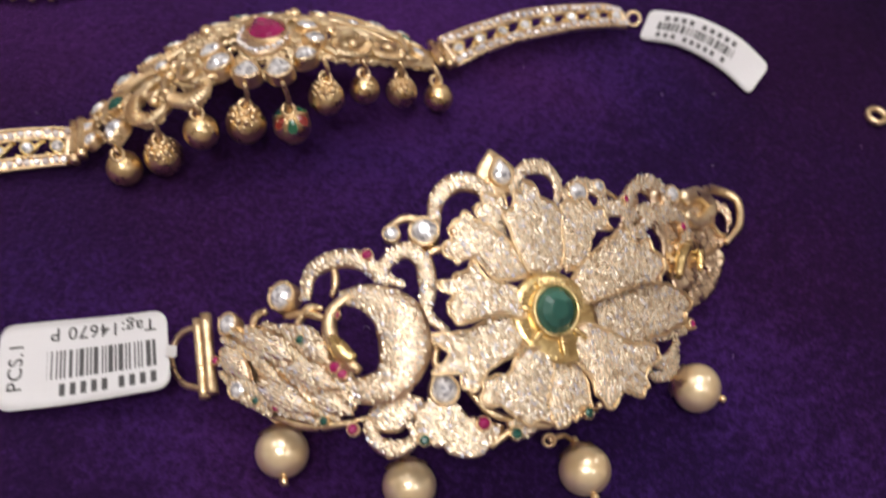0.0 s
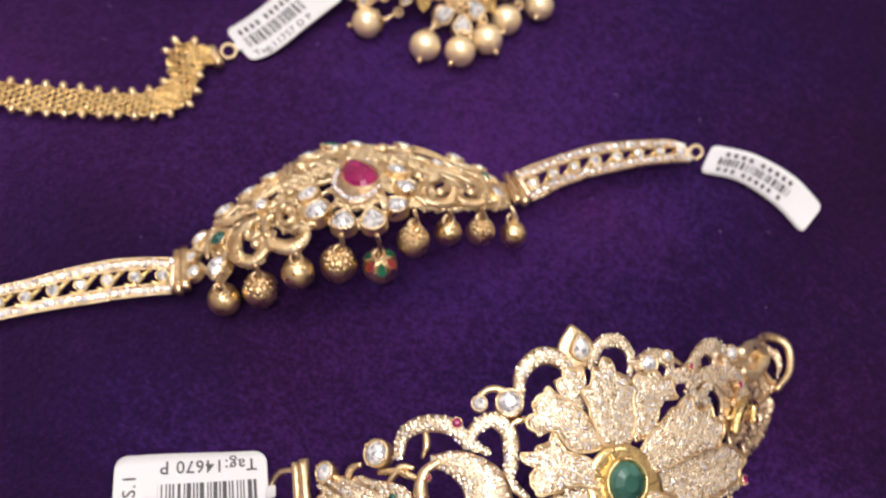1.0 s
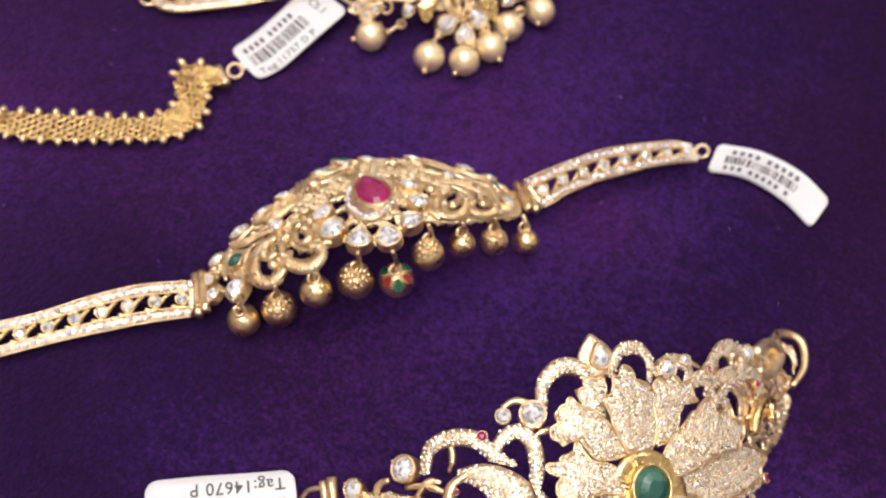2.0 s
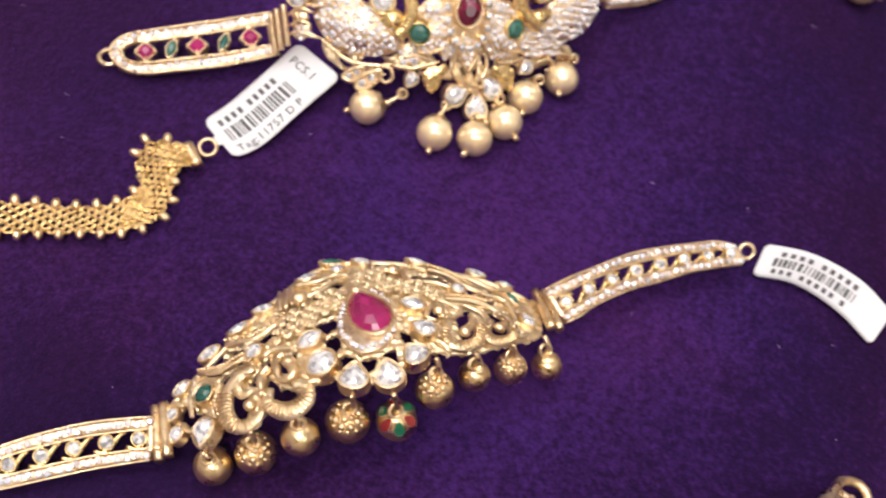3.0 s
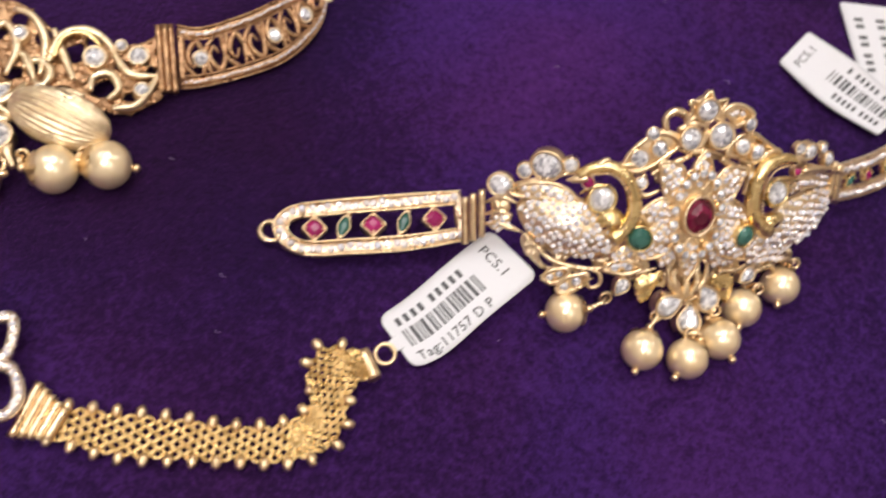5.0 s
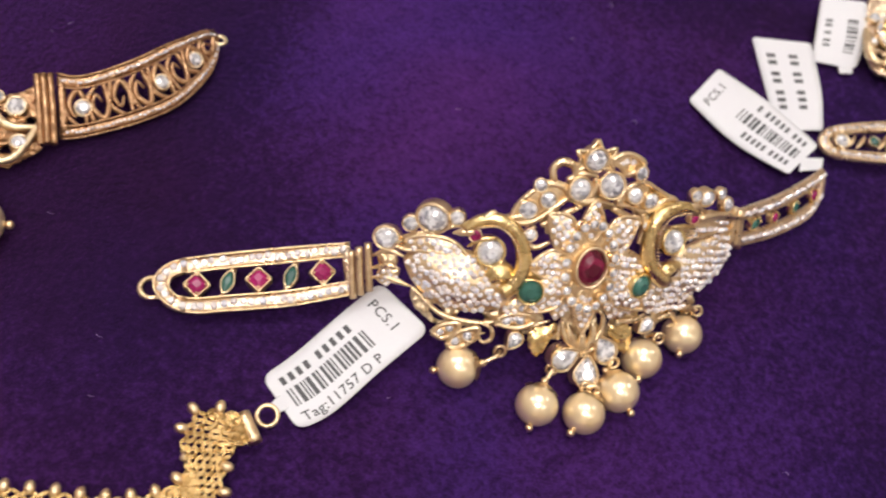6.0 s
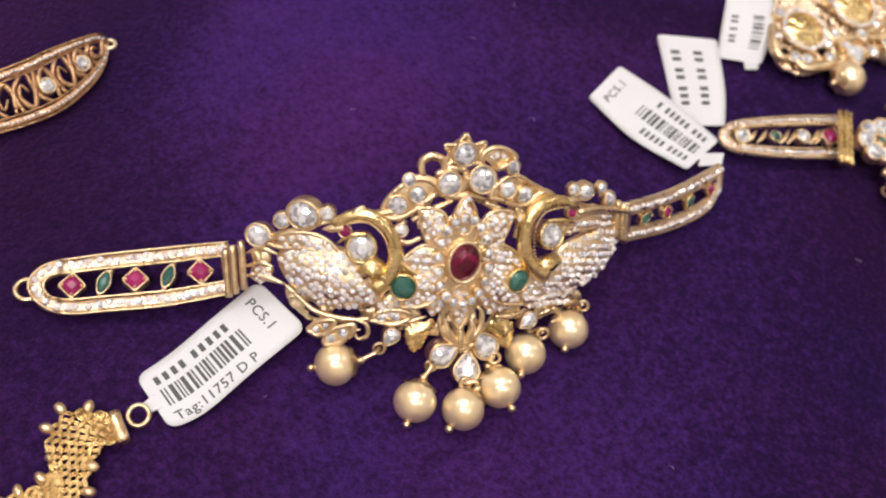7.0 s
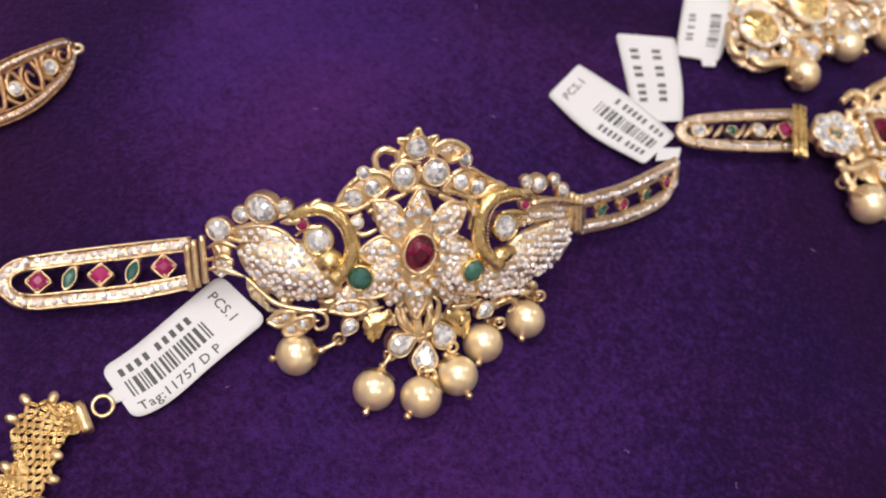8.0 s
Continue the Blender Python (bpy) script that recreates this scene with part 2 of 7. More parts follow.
def sweep(sheet, pts, r, h=0.5, taper=(1, 1), flat=1.0, n=None, sides=8, v=None, f=None, boxy=False):
    """A bar of half-width r (mm) along a curve on the sheet, thinner towards its ends by taper."""
    v, f = ([] if v is None else v), ([] if f is None else f)
    n = n or max(6, 6 * (len(pts) - 1))
    path = spline([(p[0], p[1], p[2] if len(p) > 2 else 0) for p in pts], n)
    world = [sheet.pt(p.x, p.y, h + p.z) for p in path]
    base = len(v)
    for i, p in enumerate(world):
        d = (world[min(i + 1, n)] - world[max(i - 1, 0)]).normalized()
        up = sheet.axes(path[i].x, path[i].y)[3]
        side = d.cross(up).normalized()
        up = side.cross(d)
        x = i / n
        k = taper[0] + (1 - taper[0]) * min(1, x * 2.5) if x < 0.5 else taper[1] + (1 - taper[1]) * min(1, (1 - x) * 2.5)
        for j in range(sides):
            a = 2 * math.pi * (j + 0.5) / sides
            cx, cz = math.cos(a), math.sin(a)
            if boxy:
                q = 1 / max(abs(cx), abs(cz)) ** 0.8
                cx, cz = cx * q, cz * q
            v.append(p + side * (cx * r * k * MM) + up * (cz * r * k * flat * MM))
    for i in range(n):
        for j in range(sides):
            j2 = (j + 1) % sides
            a, b = base + i * sides, base + (i + 1) * sides
            f.append((a + j, a + j2, b + j2, b + j))
    f.append(tuple(base + j for j in range(sides))[::-1])
    f.append(tuple(base + n * sides + j for j in range(sides)))
    return v, f


def scroll(name, sheet, parent, pts, r, mat=None, h=0.5, taper=(0.35, 0.35), flat=1.0, pave=0.0, n=None, boxy=False, label=""):
    """A swept scroll as a part, with small stones along its back where pave (their radius) is given."""
    v, f = sweep(sheet, pts, r, h, taper, flat, n, boxy=boxy)
    ob = link(name, mesh_of(name, v, f, mat or GOLD), parent, None, label)
    if pave:
        length = sum((Vector(b[:2]) - Vector(a[:2])).length for a, b in zip(pts, pts[1:]))
        cnt = max(2, int(length / (pave * 2.15)))
        spots = [(p.x, p.y, h + r * flat * 0.8 + (p.z if len(pts[0]) > 2 else 0)) for p in spline([(*p[:2], p[2] if len(p) > 2 else 0) for p in pts], cnt)]
        pave_stones(sheet, ob, spots, pave)
    return ob


def pave_stones(sheet, parent, spots, r, mat=None):
    """Small stones with grain beads between them, one joined piece."""
    v, f = [], []
    rise = 0.5 if mat is FINE else 1.0   # the finest stones lie nearly flush
    rnd = random.Random(len(spots))
    for s, t, h in spots:
        m = sheet.mat(s + rnd.uniform(-0.42, 0.42) * r, t + rnd.uniform(-0.42, 0.42) * r, h, rnd.uniform(0, 60)) @ Matrix.Rotation(rnd.uniform(-0.3, 0.3), 4, "X") @ Matrix.Rotation(rnd.uniform(-0.3, 0.3), 4, "Y")
        k, n = len(v), 7
        q = r * rnd.uniform(0.9, 1.04) * MM
        for sc, z in ((1, -0.3), (0.98, 0.2), (0.58, 0.58)):
            for i in range(n):
                a = 2 * math.pi * i / n
                v.append(m @ Vector((sc * q * math.cos(a), sc * q * math.sin(a), z * q * rise)))
        for lay in (0, n):
            for i in range(n):
                j = (i + 1) % n
                f.append((k + lay + i, k + lay + j, k + lay + n + j, k + lay + n + i))
        f.append(tuple(range(k + 2 * n, k + 3 * n)))
    ob = link("pave", mesh_of("pave", v, f, mat or PAVE, smooth=False), parent)
    return tagged(ob, "tiny sparkling clear stones set close", kind="stuff")


class Plate:
    """A domed leaf of gold on a sheet: its rim is a smooth closed curve round the centre."""

    def __init__(self, rim, dome=0.8, h=0.4, tilt=(0, 0)):
        closed = spline([*rim[-2:], *rim, *rim[:3]], 24 * (len(rim) + 4))
        closed = closed[24 * 2:24 * (len(rim) + 2)]
        self.rim = closed[::max(1, len(closed) // max(44, 2 * len(rim)))]
        self.cx = sum(p[0] for p in rim) / len(rim)
        self.cy = sum(p[1] for p in rim) / len(rim)
        self.dome, self.h, self.tilt = dome, h, tilt
        self.polar = sorted((math.atan2(p.y - self.cy, p.x - self.cx), math.hypot(p.x - self.cx, p.y - self.cy)) for p in self.rim)

    def reach(self, a):
        pol = self.polar
        xs = [p[0] for p in pol]
        return float(np.interp(a, xs, [p[1] for p in pol], period=2 * math.pi))

    def height(self, s, t):
        x, y = s - self.cx, t - self.cy
        f = math.hypot(x, y) / max(self.reach(math.atan2(y, x)), 1e-6)
        return f, self.h + self.dome * (1 - f * f) + self.tilt[0] * x + self.tilt[1] * y

    def build(self, name, sheet, parent, mat, thick=0.7, label="", ridge=0.0, ridges=0, ang=0.0):
        v, f, n = [], [], len(self.rim)
        rings = [(1.0, -thick), (1.02, -thick * 0.4), (1.0, 0.0), (0.85, None), (0.62, None), (0.38, None), (0.15, None)]
        for sc, dz in rings:
            for p in self.rim:
                s, t = self.cx + (p.x - self.cx) * sc, self.cy + (p.y - self.cy) * sc
                x, y = s - self.cx, t - self.cy
                hh = self.h + self.dome * (1 - min(sc, 1) ** 2) + self.tilt[0] * x + self.tilt[1] * y
                if ridges and sc < 1:
                    w = x * math.cos(radians(ang)) + y * math.sin(radians(ang))
                    hh += ridge * math.sin(w * ridges)
                v.append(sheet.pt(s, t, hh + (dz or 0)))
        for k in range(len(rings) - 1):
            for i in range(n):
                j = (i + 1) % n
                f.append((k * n + i, k * n + j, (k + 1) * n + j, (k + 1) * n + i))
        f.append(tuple(range((len(rings) - 1) * n, len(rings) * n)))
        if self.area() < 0:
            f = [q[::-1] for q in f]
        return link(name, mesh_of(name, v, f, mat), parent, None, label)

    def area(self):
        r = self.rim
        return sum(a.x * b.y - b.x * a.y for a, b in zip(r, r[1:] + r[:1]))

    def spots(self, r, edge=0.86, turn=20):
        out, step = [], r * 1.72
        c, s_ = math.cos(radians(turn)), math.sin(radians(turn))
        big = max(p[1] for p in self.polar)
        k = int(big / step) + 1
        for i in range(-k, k + 1):
            for j in range(-k * 2, k * 2 + 1):
                x, y = (i + 0.5 * (j % 2)) * step, j * step * 0.87
                x, y = x * c - y * s_, x * s_ + y * c
                f, h = self.height(self.cx + x, self.cy + y)
                if f < edge:
                    out.append((self.cx + x, self.cy + y, h))
        return out


def paved_plate(name, sheet, parent, rim, dome=0.8, h=0.4, tilt=(0, 0), r=0.36, mat=None, turn=20, thick=0.7, label="", edge=0.93, stones=None):
    p = Plate([Vector((*q, 0)) for q in rim], dome, h, tilt)
    ob = p.build(name, sheet, parent, mat or PALE, thick, label)
    if r:
        pave_stones(sheet, ob, p.spots(r, edge, turn), r, stones)
    return ob


def leaf_rim(a, b, width, frill=0.0):
    """A leaf's rim from its foot a to its tip b."""
    a, b = Vector(a), Vector(b)
    d = b - a
    n = Vector((-d.y, d.x)).normalized() * width / 2
    if frill:
        seq = [(0, 0.3), (0.3, 0.46), (0.55, 0.84), (0.68, 0.98), (0.76, 0.82), (0.87, 1.0), (0.94, 0.66), (1.02, 0.5), (0.97, 0.24), (1.05, 0.0)]
    else:
        seq = [(0, 0.3), (0.2, 0.75), (0.45, 1), (0.7, 0.72), (0.9, 0.28), (1.0, 0.0)]
    left = [a + d * x + n * y for x, y in seq]
    right = [a + d * x - n * y for x, y in seq[-2::-1]]
    return [tuple(p) for p in left + right]


def wire_ring(sheet, parent, s, t, r, wire, h=0.6, turn=0, lean=0.0, name="ring", mat=None):
    v, f = [], []
    for i in range(20):
        a = 2 * math.pi * i / 20
        for j in range(8):
            b = 2 * math.pi * j / 8
            v.append(((r + wire * math.cos(b)) * math.cos(a), (r + wire * math.cos(b)) * math.sin(a), wire * math.sin(b)))
    for i in range(20):
        for j in range(8):
            i2, j2 = (i + 1) % 20, (j + 1) % 8
            f.append((i * 8 + j, i2 * 8 + j, i2 * 8 + j2, i * 8 + j2))
    m = sheet.mat(s, t, h, turn) @ Matrix.Rotation(radians(lean), 4, "X") @ Matrix.Scale(MM, 4)
    return link(name, mesh_of(name, v, f, mat or GOLD), parent, m)


FLAT = Sheet(0, 0, 0, 0, 0, 0, 0, -50, 0)


def sphere_mesh(name, mat, seg=28, rings=18, squash=1.0):
    v, f = [], []
    ball(v, f, (0, 0, 0), 1.0, seg, rings, squash)
    return mesh_of(name, v, f, mat)


PEARL_MESH = sphere_mesh("pearl", PEARL, 36, 24, 0.97)
PIN_MESH = sphere_mesh("pin_head", GOLD, 10, 8)
BALL_MESH = sphere_mesh("gold_ball", MATTE, 28, 18)


def cup_mesh():
    """A scalloped cap that holds a pearl on its wire."""
    v, f, n = [], [], 24
    for sc, z in ((0.16, 1.12), (0.3, 1.03), (0.55, 0.9), (0.72, 0.74)):
        for i in range(n):
            a = 2 * math.pi * i / n
            q = sc * (1 + (0.14 * math.cos(6 * a) if sc > 0.4 else 0))
            v.append((q * math.cos(a), q * math.sin(a), z))
    for k in range(3):
        for i in range(n):
            j = (i + 1) % n
            f.append((k * n + i, (k + 1) * n + i, (k + 1) * n + j, k * n + j))
    f.append(tuple(range(n)))
    ball(v, f, (0, 0, 1.18), 0.2, 8, 6)
    return mesh_of("cap", v, f, GOLD)


CUP_MESH = cup_mesh()


def hang_pearl(parent, place, r, pin, label="", hook=None):
    """A pearl with a pin head on the side of pin, a cap on the other, and a wire up to hook."""
    x, y, z = place
    c = Vector((x, y, z))
    d = (Vector(pin) - c).normalized()
    turn = d.to_track_quat("-Z", "Y").to_matrix().to_4x4()
    m = Matrix.Translation(c * MM) @ turn @ Matrix.Scale(r * MM, 4)
    pearl = link("pearl", PEARL_MESH, parent, m, label)
    link("pin_head", PIN_MESH, pearl, Matrix.Translation((c + d * r * 1.12) * MM) @ Matrix.Scale(r * 0.19 * MM, 4))
    link("cap", CUP_MESH, pearl, m)
    if hook is not None:
        v, f = sweep(FLAT, [tuple(c - d * r * 1.15), tuple((c - d * r * 1.5 + Vector(hook)) / 2 + Vector((0.3, 0, 0.6))), tuple(hook)], 0.38, 0, (1, 1), sides=8)
        link("wire_loop", mesh_of("wire_loop", v, f, GOLD), pearl)
        wire_ring(FLAT, pearl, hook[0], hook[1], 0.85, 0.28, hook[2], turn=20, lean=50, name="jump_ring")
    return pearl


# ---- the cloth and the room round it ----
def slab(name, x0, y0, z0, x1, y1, z1, mat, kind="structure", label=""):
    bm = bmesh.new()
    bmesh.ops.create_cube(bm, size=1.0)
    for q in bm.verts:
        q.co = Vector(((x0 + x1) / 2 + q.co.x * (x1 - x0), (y0 + y1) / 2 + q.co.y * (y1 - y0), (z0 + z1) / 2 + q.co.z * (z1 - z0)))
    me = bpy.data.meshes.new(name)
    bm.to_mesh(me)
    bm.free()
    me.materials.append(mat)
    return tagged(new(name, me), label, "", "", kind)


def velvet_cloth():
    n = 150
    v, f = [], []
    for j in range(n + 1):
        for i in range(n + 1):
            x, y = -0.5 + i / n, -0.35 + j / n
            w = noise.noise(Vector((x * 14, y * 14, 0))) * 0.0005 + noise.noise(Vector((x * 45, y * 45, 3))) * 0.00015
            v.append((x, y, w - 0.0004))
    for j in range(n):
        for i in range(n):
            a = j * (n + 1) + i
            f.append((a, a + 1, a + n + 2, a + n + 1))
    ob = new("velvet_cloth", mesh_of("velvet_cloth", v, f, VELVET))
    sol = ob.modifiers.new("thickness", "SOLIDIFY")
    sol.thickness, sol.offset = 0.002, -1
    return tagged(ob, "deep purple velvet cloth with brushed nap on a counter", "cloth", kind="structure")


velvet_cloth()


def lint():
    """A few pale fibres caught in the pile."""
    rnd = random.Random(11)
    v, f = [], []
    for k in range(60):
        x, y, a, n = rnd.uniform(-0.13, 0.12), rnd.uniform(0.07, 0.32), rnd.uniform(0, 6.28), rnd.uniform(0.0003, 0.0011)
        b, w = len(v), 0.00006
        for i in range(5):
            q = i / 4
            px, py = x + n * q * math.cos(a + q), y + n * q * math.sin(a + q)
            for dx, dz in ((-w, 0), (0, w * 1.6), (w, 0)):
                v.append((px - dx * math.sin(a), py + dx * math.cos(a), 0.0004 + dz + 0.0002 * math.sin(q * 3.1)))
        for i in range(4):
            for j in range(3):
                f.append((b + i * 3 + j, b + i * 3 + (j + 1) % 3, b + i * 3 + 3 + (j + 1) % 3, b + i * 3 + 3 + j))
    ob = new("lint", mesh_of("lint", v, f, LINT))
    return tagged(ob, "tiny pale lint fibres caught on the velvet", "lint", kind="stuff")


LINT = shader("lint_fibre", (0.34, 0.26, 0.42), 0.8)
lint()
slab("counter", -0.5, -0.35, -0.9, 0.5, 0.65, -0.0035, WALL, "structure", "plain shop counter under the velvet cloth")
slab("floor", -2.2, -2.2, -1.0, 2.2, 2.2, -0.9, FLOOR)
slab("ceiling", -2.2, -2.2, 1.8, 2.2, 2.2, 1.9, WALL)
slab("wall_north", -2.2, 2.2, -1.0, 2.2, 2.3, 1.9, WALL)
slab("wall_south", -2.2, -2.3, -1.0, 2.2, -2.2, 1.9, WALL)
slab("wall_east", 2.2, -2.3, -1.0, 2.3, 2.3, 1.9, WALL)
slab("wall_west", -2.3, -2.3, -1.0, -2.2, 2.3, 1.9, WALL)


def ceiling_light(x, y, w, d, diffuser=LAMP):
    ob = new("ceiling_light")
    ob.location = (x, y, 1.8)
    tagged(ob, "white glowing panel lamp in the ceiling", "lamp", "ceiling lamps")
    for nm, m, z0, z1, k in (("frame", WALL, -0.02, -0.001, 0.03), ("diffuser", diffuser, -0.024, -0.021, 0.0)):
        bm = bmesh.new()
        bmesh.ops.create_cube(bm, size=1.0)
        for q in bm.verts:
            q.co = Vector((q.co.x * (w + k * 2), q.co.y * (d + k * 2), (z0 + z1) / 2 + q.co.z * (z1 - z0)))
        me = bpy.data.meshes.new(nm)
        bm.to_mesh(me)
        bm.free()
        me.materials.append(m)
        c = new(nm, me)
        c.parent = ob


for px, py, pw, pd, kind in ((-0.18, 0.5, 0.85, 0.7, LAMP), (-0.12, -0.72, 0.74, 0.56, SPOT), (-1.3, 0.3, 0.5, 0.6, LAMP), (1.2, -0.7, 0.6, 0.5, LAMP), (1.3, 1.2, 0.5, 0.5, LAMP)):
    ceiling_light(px, py, pw, pd, kind)

A_SHEET = Sheet(12.7, 102.8, 18, 22.8, 0.30, 0.30, 0.0125, 2.0, 0.0)
B_SHEET = Sheet(-9.1, 142.2, 36, 16.8, -0.136, -0.32, 0.01365, 1.5, 0.0172)
D_SHEET = Sheet(-21.0, 202.4, 17, 14.5, -0.05, 1.15, 0.0147, 2.0, 0.0)
E_SHEET = Sheet(-108, 216, 20, 8, 0.0, 0.6, 0.006, 3.0, 0.0)
F_SHEET = Sheet(60, 268, 20, 4, 0.0, 0.1, 0.0, 3.0, 0.0)
G_SHEET = Sheet(45, 300, 20, 5, 0.0, 0.2, 0.0, 3.0, 0.0)
C_SHEET = Sheet(-110, 150, 0, 3, 0.0, 0.0, 0.0, 2.0, 0.0)


# ---- a strap: two paved rails, a rounded end, stones between ----
def strap(parent, rib, rail=1.1, round_end=True, r=0.5, mat=None, flip=False):
    s_ = rib.width / 2 - rail
    L = rib.length
    st = Strapped(rib, L) if flip else rib
    body = new_strap_body(st, L, s_, rail, round_end, mat or PALE, parent)
    spots = []
    a0 = s_ if round_end else 1.0
    n = max(2, int((L - a0 - 1) / (r * 2.3)))
    v, f = [], []
    for side in (-s_, s_):
        for i in range(n + 1):
            spots.append((a0 + (L - a0 - 1) * i / n, side, 1.15))
        for o in (-0.92 * rail, 0.92 * rail):
            sweep(st, [(a0, side + o), (L * 0.35, side + o), (L * 0.7, side + o), (L, side + o)], 0.18, 0.95, (1, 1), 1.0, 30, 6, v, f)
    if round_end:
        for i in range(1, 7):
            a = math.pi * (0.5 + i / 7)
            spots.append((s_ + s_ * math.cos(a), s_ * math.sin(a), 1.15))
        for q in (s_ - 0.92 * rail, s_ + 0.92 * rail):
            sweep(st, [(s_ + q * math.cos(math.pi * (0.5 + i / 6)), q * math.sin(math.pi * (0.5 + i / 6))) for i in range(7)], 0.18, 0.95, (1, 1), 1.0, 20, 6, v, f)
    link("edge_wire", mesh_of("edge_wire", v, f, mat or GOLD), body)
    pave_stones(st, body, spots, r)
    return body, st


class Strapped(Sheet):
    """A ribbon walked from its other end."""

    def __init__(self, rib, length):
        self.rib, self.length, self.width = rib, length, rib.width

    def flat(self, s, t):
        return self.rib.flat(self.length - s, -t)


def new_strap_body(rib, L, s_, rail, round_end, mat, parent):
    v, f = [], []
    for side in (-s_, s_):
        sweep(rib, [(s_ if round_end else 0.6, side), (L * 0.35, side), (L * 0.7, side), (L, side)], rail, 0.35, (1, 1), 0.6, 26, v=v, f=f, boxy=True)
    if round_end:
        sweep(rib, [(s_ + s_ * math.cos(math.pi * (0.5 + i / 6)), s_ * math.sin(math.pi * (0.5 + i / 6))) for i in range(7)], rail, 0.35, (1, 1), 0.6, 18, v=v, f=f, boxy=True)
    else:
        sweep(rib, [(0.6, -s_), (0.6, s_)], rail * 0.7, 0.6, (1, 1), 0.75, 6, v=v, f=f, boxy=True)
    sweep(rib, [(L - 0.6, -s_), (L - 0.6, s_)], rail * 0.7, 0.6, (1, 1), 0.75, 6, v=v, f=f, boxy=True)
    return link("strap", mesh_of("strap", v, f, mat), parent)


def hinge(parent, sheet, a, b, mat=None, rows=3, gap=1.0, h=0.8, r=0.55):
    """Knuckled hinge bars side by side from a to b."""
    a, b = Vector(a), Vector(b)
    d = (b - a).normalized()
    side = Vector((d.y, -d.x))
    v, f = [], []
    for k in range(rows):
        o = side * (k - (rows - 1) / 2) * gap
        sweep(sheet, [tuple(a + o), tuple((a + b) / 2 + o), tuple(b + o)], r, h + (0.25 if k % 2 else 0), (1, 1), 1.2, 8, v=v, f=f)
    return link("hinge", mesh_of("hinge", v, f, mat or GOLD), parent)


# ---- paper tags ----
def tag_sheet(parent, rib, corner=1.6, name="paper"):
    nu, nv, th = 40, 8, 0.12
    L, W = rib.length, rib.width
    v, f = [], []
    us = sorted(set([0, corner * 0.07, corner * 0.3, corner * 0.6, corner, L, L - corner * 0.07, L - corner * 0.3, L - corner * 0.6, L - corner] + [L * i / nu for i in range(1, nu) if corner < L * i / nu < L - corner]))
    for lay in (-th, th):
        for u in us:
            e = min(u, L - u)
            half = W / 2 - (corner - math.sqrt(max(0, corner ** 2 - (corner - e) ** 2)) if e < corner else 0)
            for j in range(nv + 1):
                v.append(rib.pt(u, -half + 2 * half * j / nv, lay))
    m, q = nv + 1, len(us)
    off = q * m
    for i in range(q - 1):
        for j in range(nv):
            a = i * m + j
            f.append((off + a, off + a + m, off + a + m + 1, off + a + 1))
            f.append((a, a + 1, a + m + 1, a + m))
        for j in (0, nv):
            a = i * m + j
            f.append((a, a + m, off + a + m, off + a) if j == 0 else (a, off + a, off + a + m, a + m))
    for i in (0, q - 1):
        for j in range(nv):
            a = i * m + j
            f.append((a, off + a, off + a + 1, a + 1) if i == 0 else (a, a + 1, off + a + 1, off + a))
    return link(name, mesh_of(name, v, f, PAPER), parent)


def print_bars(rib, parent, s0, s1, t0, t1, seed, name="barcode", turn=False):
    """Upright bars of uneven width between s0 and s1."""
    rnd = random.Random(seed)
    v, f, s = [], [], s0
    while s < s1:
        w = rnd.choice((0.24, 0.3, 0.5, 0.7))
        k = len(v)
        for a in (s, min(s + w, s1)):
            for j in range(4):
                v.append(rib.pt(a, t0 + (t1 - t0) * j / 3, 0.16))
        for j in range(3):
            f.append((k + j, k + 4 + j, k + 5 + j, k + 1 + j))
        s += w + rnd.choice((0.24, 0.3, 0.5))
    return tagged(link(name, mesh_of(name, v, f, INK, False), parent), kind="stuff")


def print_text(rib, parent, text, s, t, size, turn=0, name="print"):
    cu = bpy.data.curves.new("lettering", "FONT")
    cu.body, cu.size, cu.resolution_u, cu.offset = text, size, 3, size * 0.012
    cu.space_character = 1.1
    tmp = bpy.data.objects.new("lettering", cu)
    me = bpy.data.meshes.new_from_object(tmp)
    bpy.data.objects.remove(tmp)
    c, q = math.cos(radians(turn)), math.sin(radians(turn))
    for vert in me.vertices:
        x, y = vert.co.x, vert.co.y
        vert.co = rib.pt(s + x * c - y * q, t + x * q + y * c, 0.165)
    me.materials.append(INK)
    me.name = name
    return link(name, me, parent)


def print_blocks(rib, parent, s0, s1, t, size, words, name="printed_line"):
    """A line that cannot be lettered, as short plain bars."""
    v, f = [], []
    total = sum(words) + 0.6 * (len(words) - 1)
    unit, s = (s1 - s0) / total, s0
    for w in words:
        for i in range(int(w)):
            k = len(v)
            a, b = s + i * unit + unit * 0.2, s + (i + 1) * unit - unit * 0.26
            v += [rib.pt(a, t, 0.16), rib.pt(b, t, 0.16), rib.pt(b, t + size, 0.16), rib.pt(a, t + size, 0.16)]
            f.append((k, k + 1, k + 2, k + 3))
        s += (w + 0.6) * unit
    return tagged(link(name, mesh_of(name, v, f, INK, False), parent), kind="stuff")


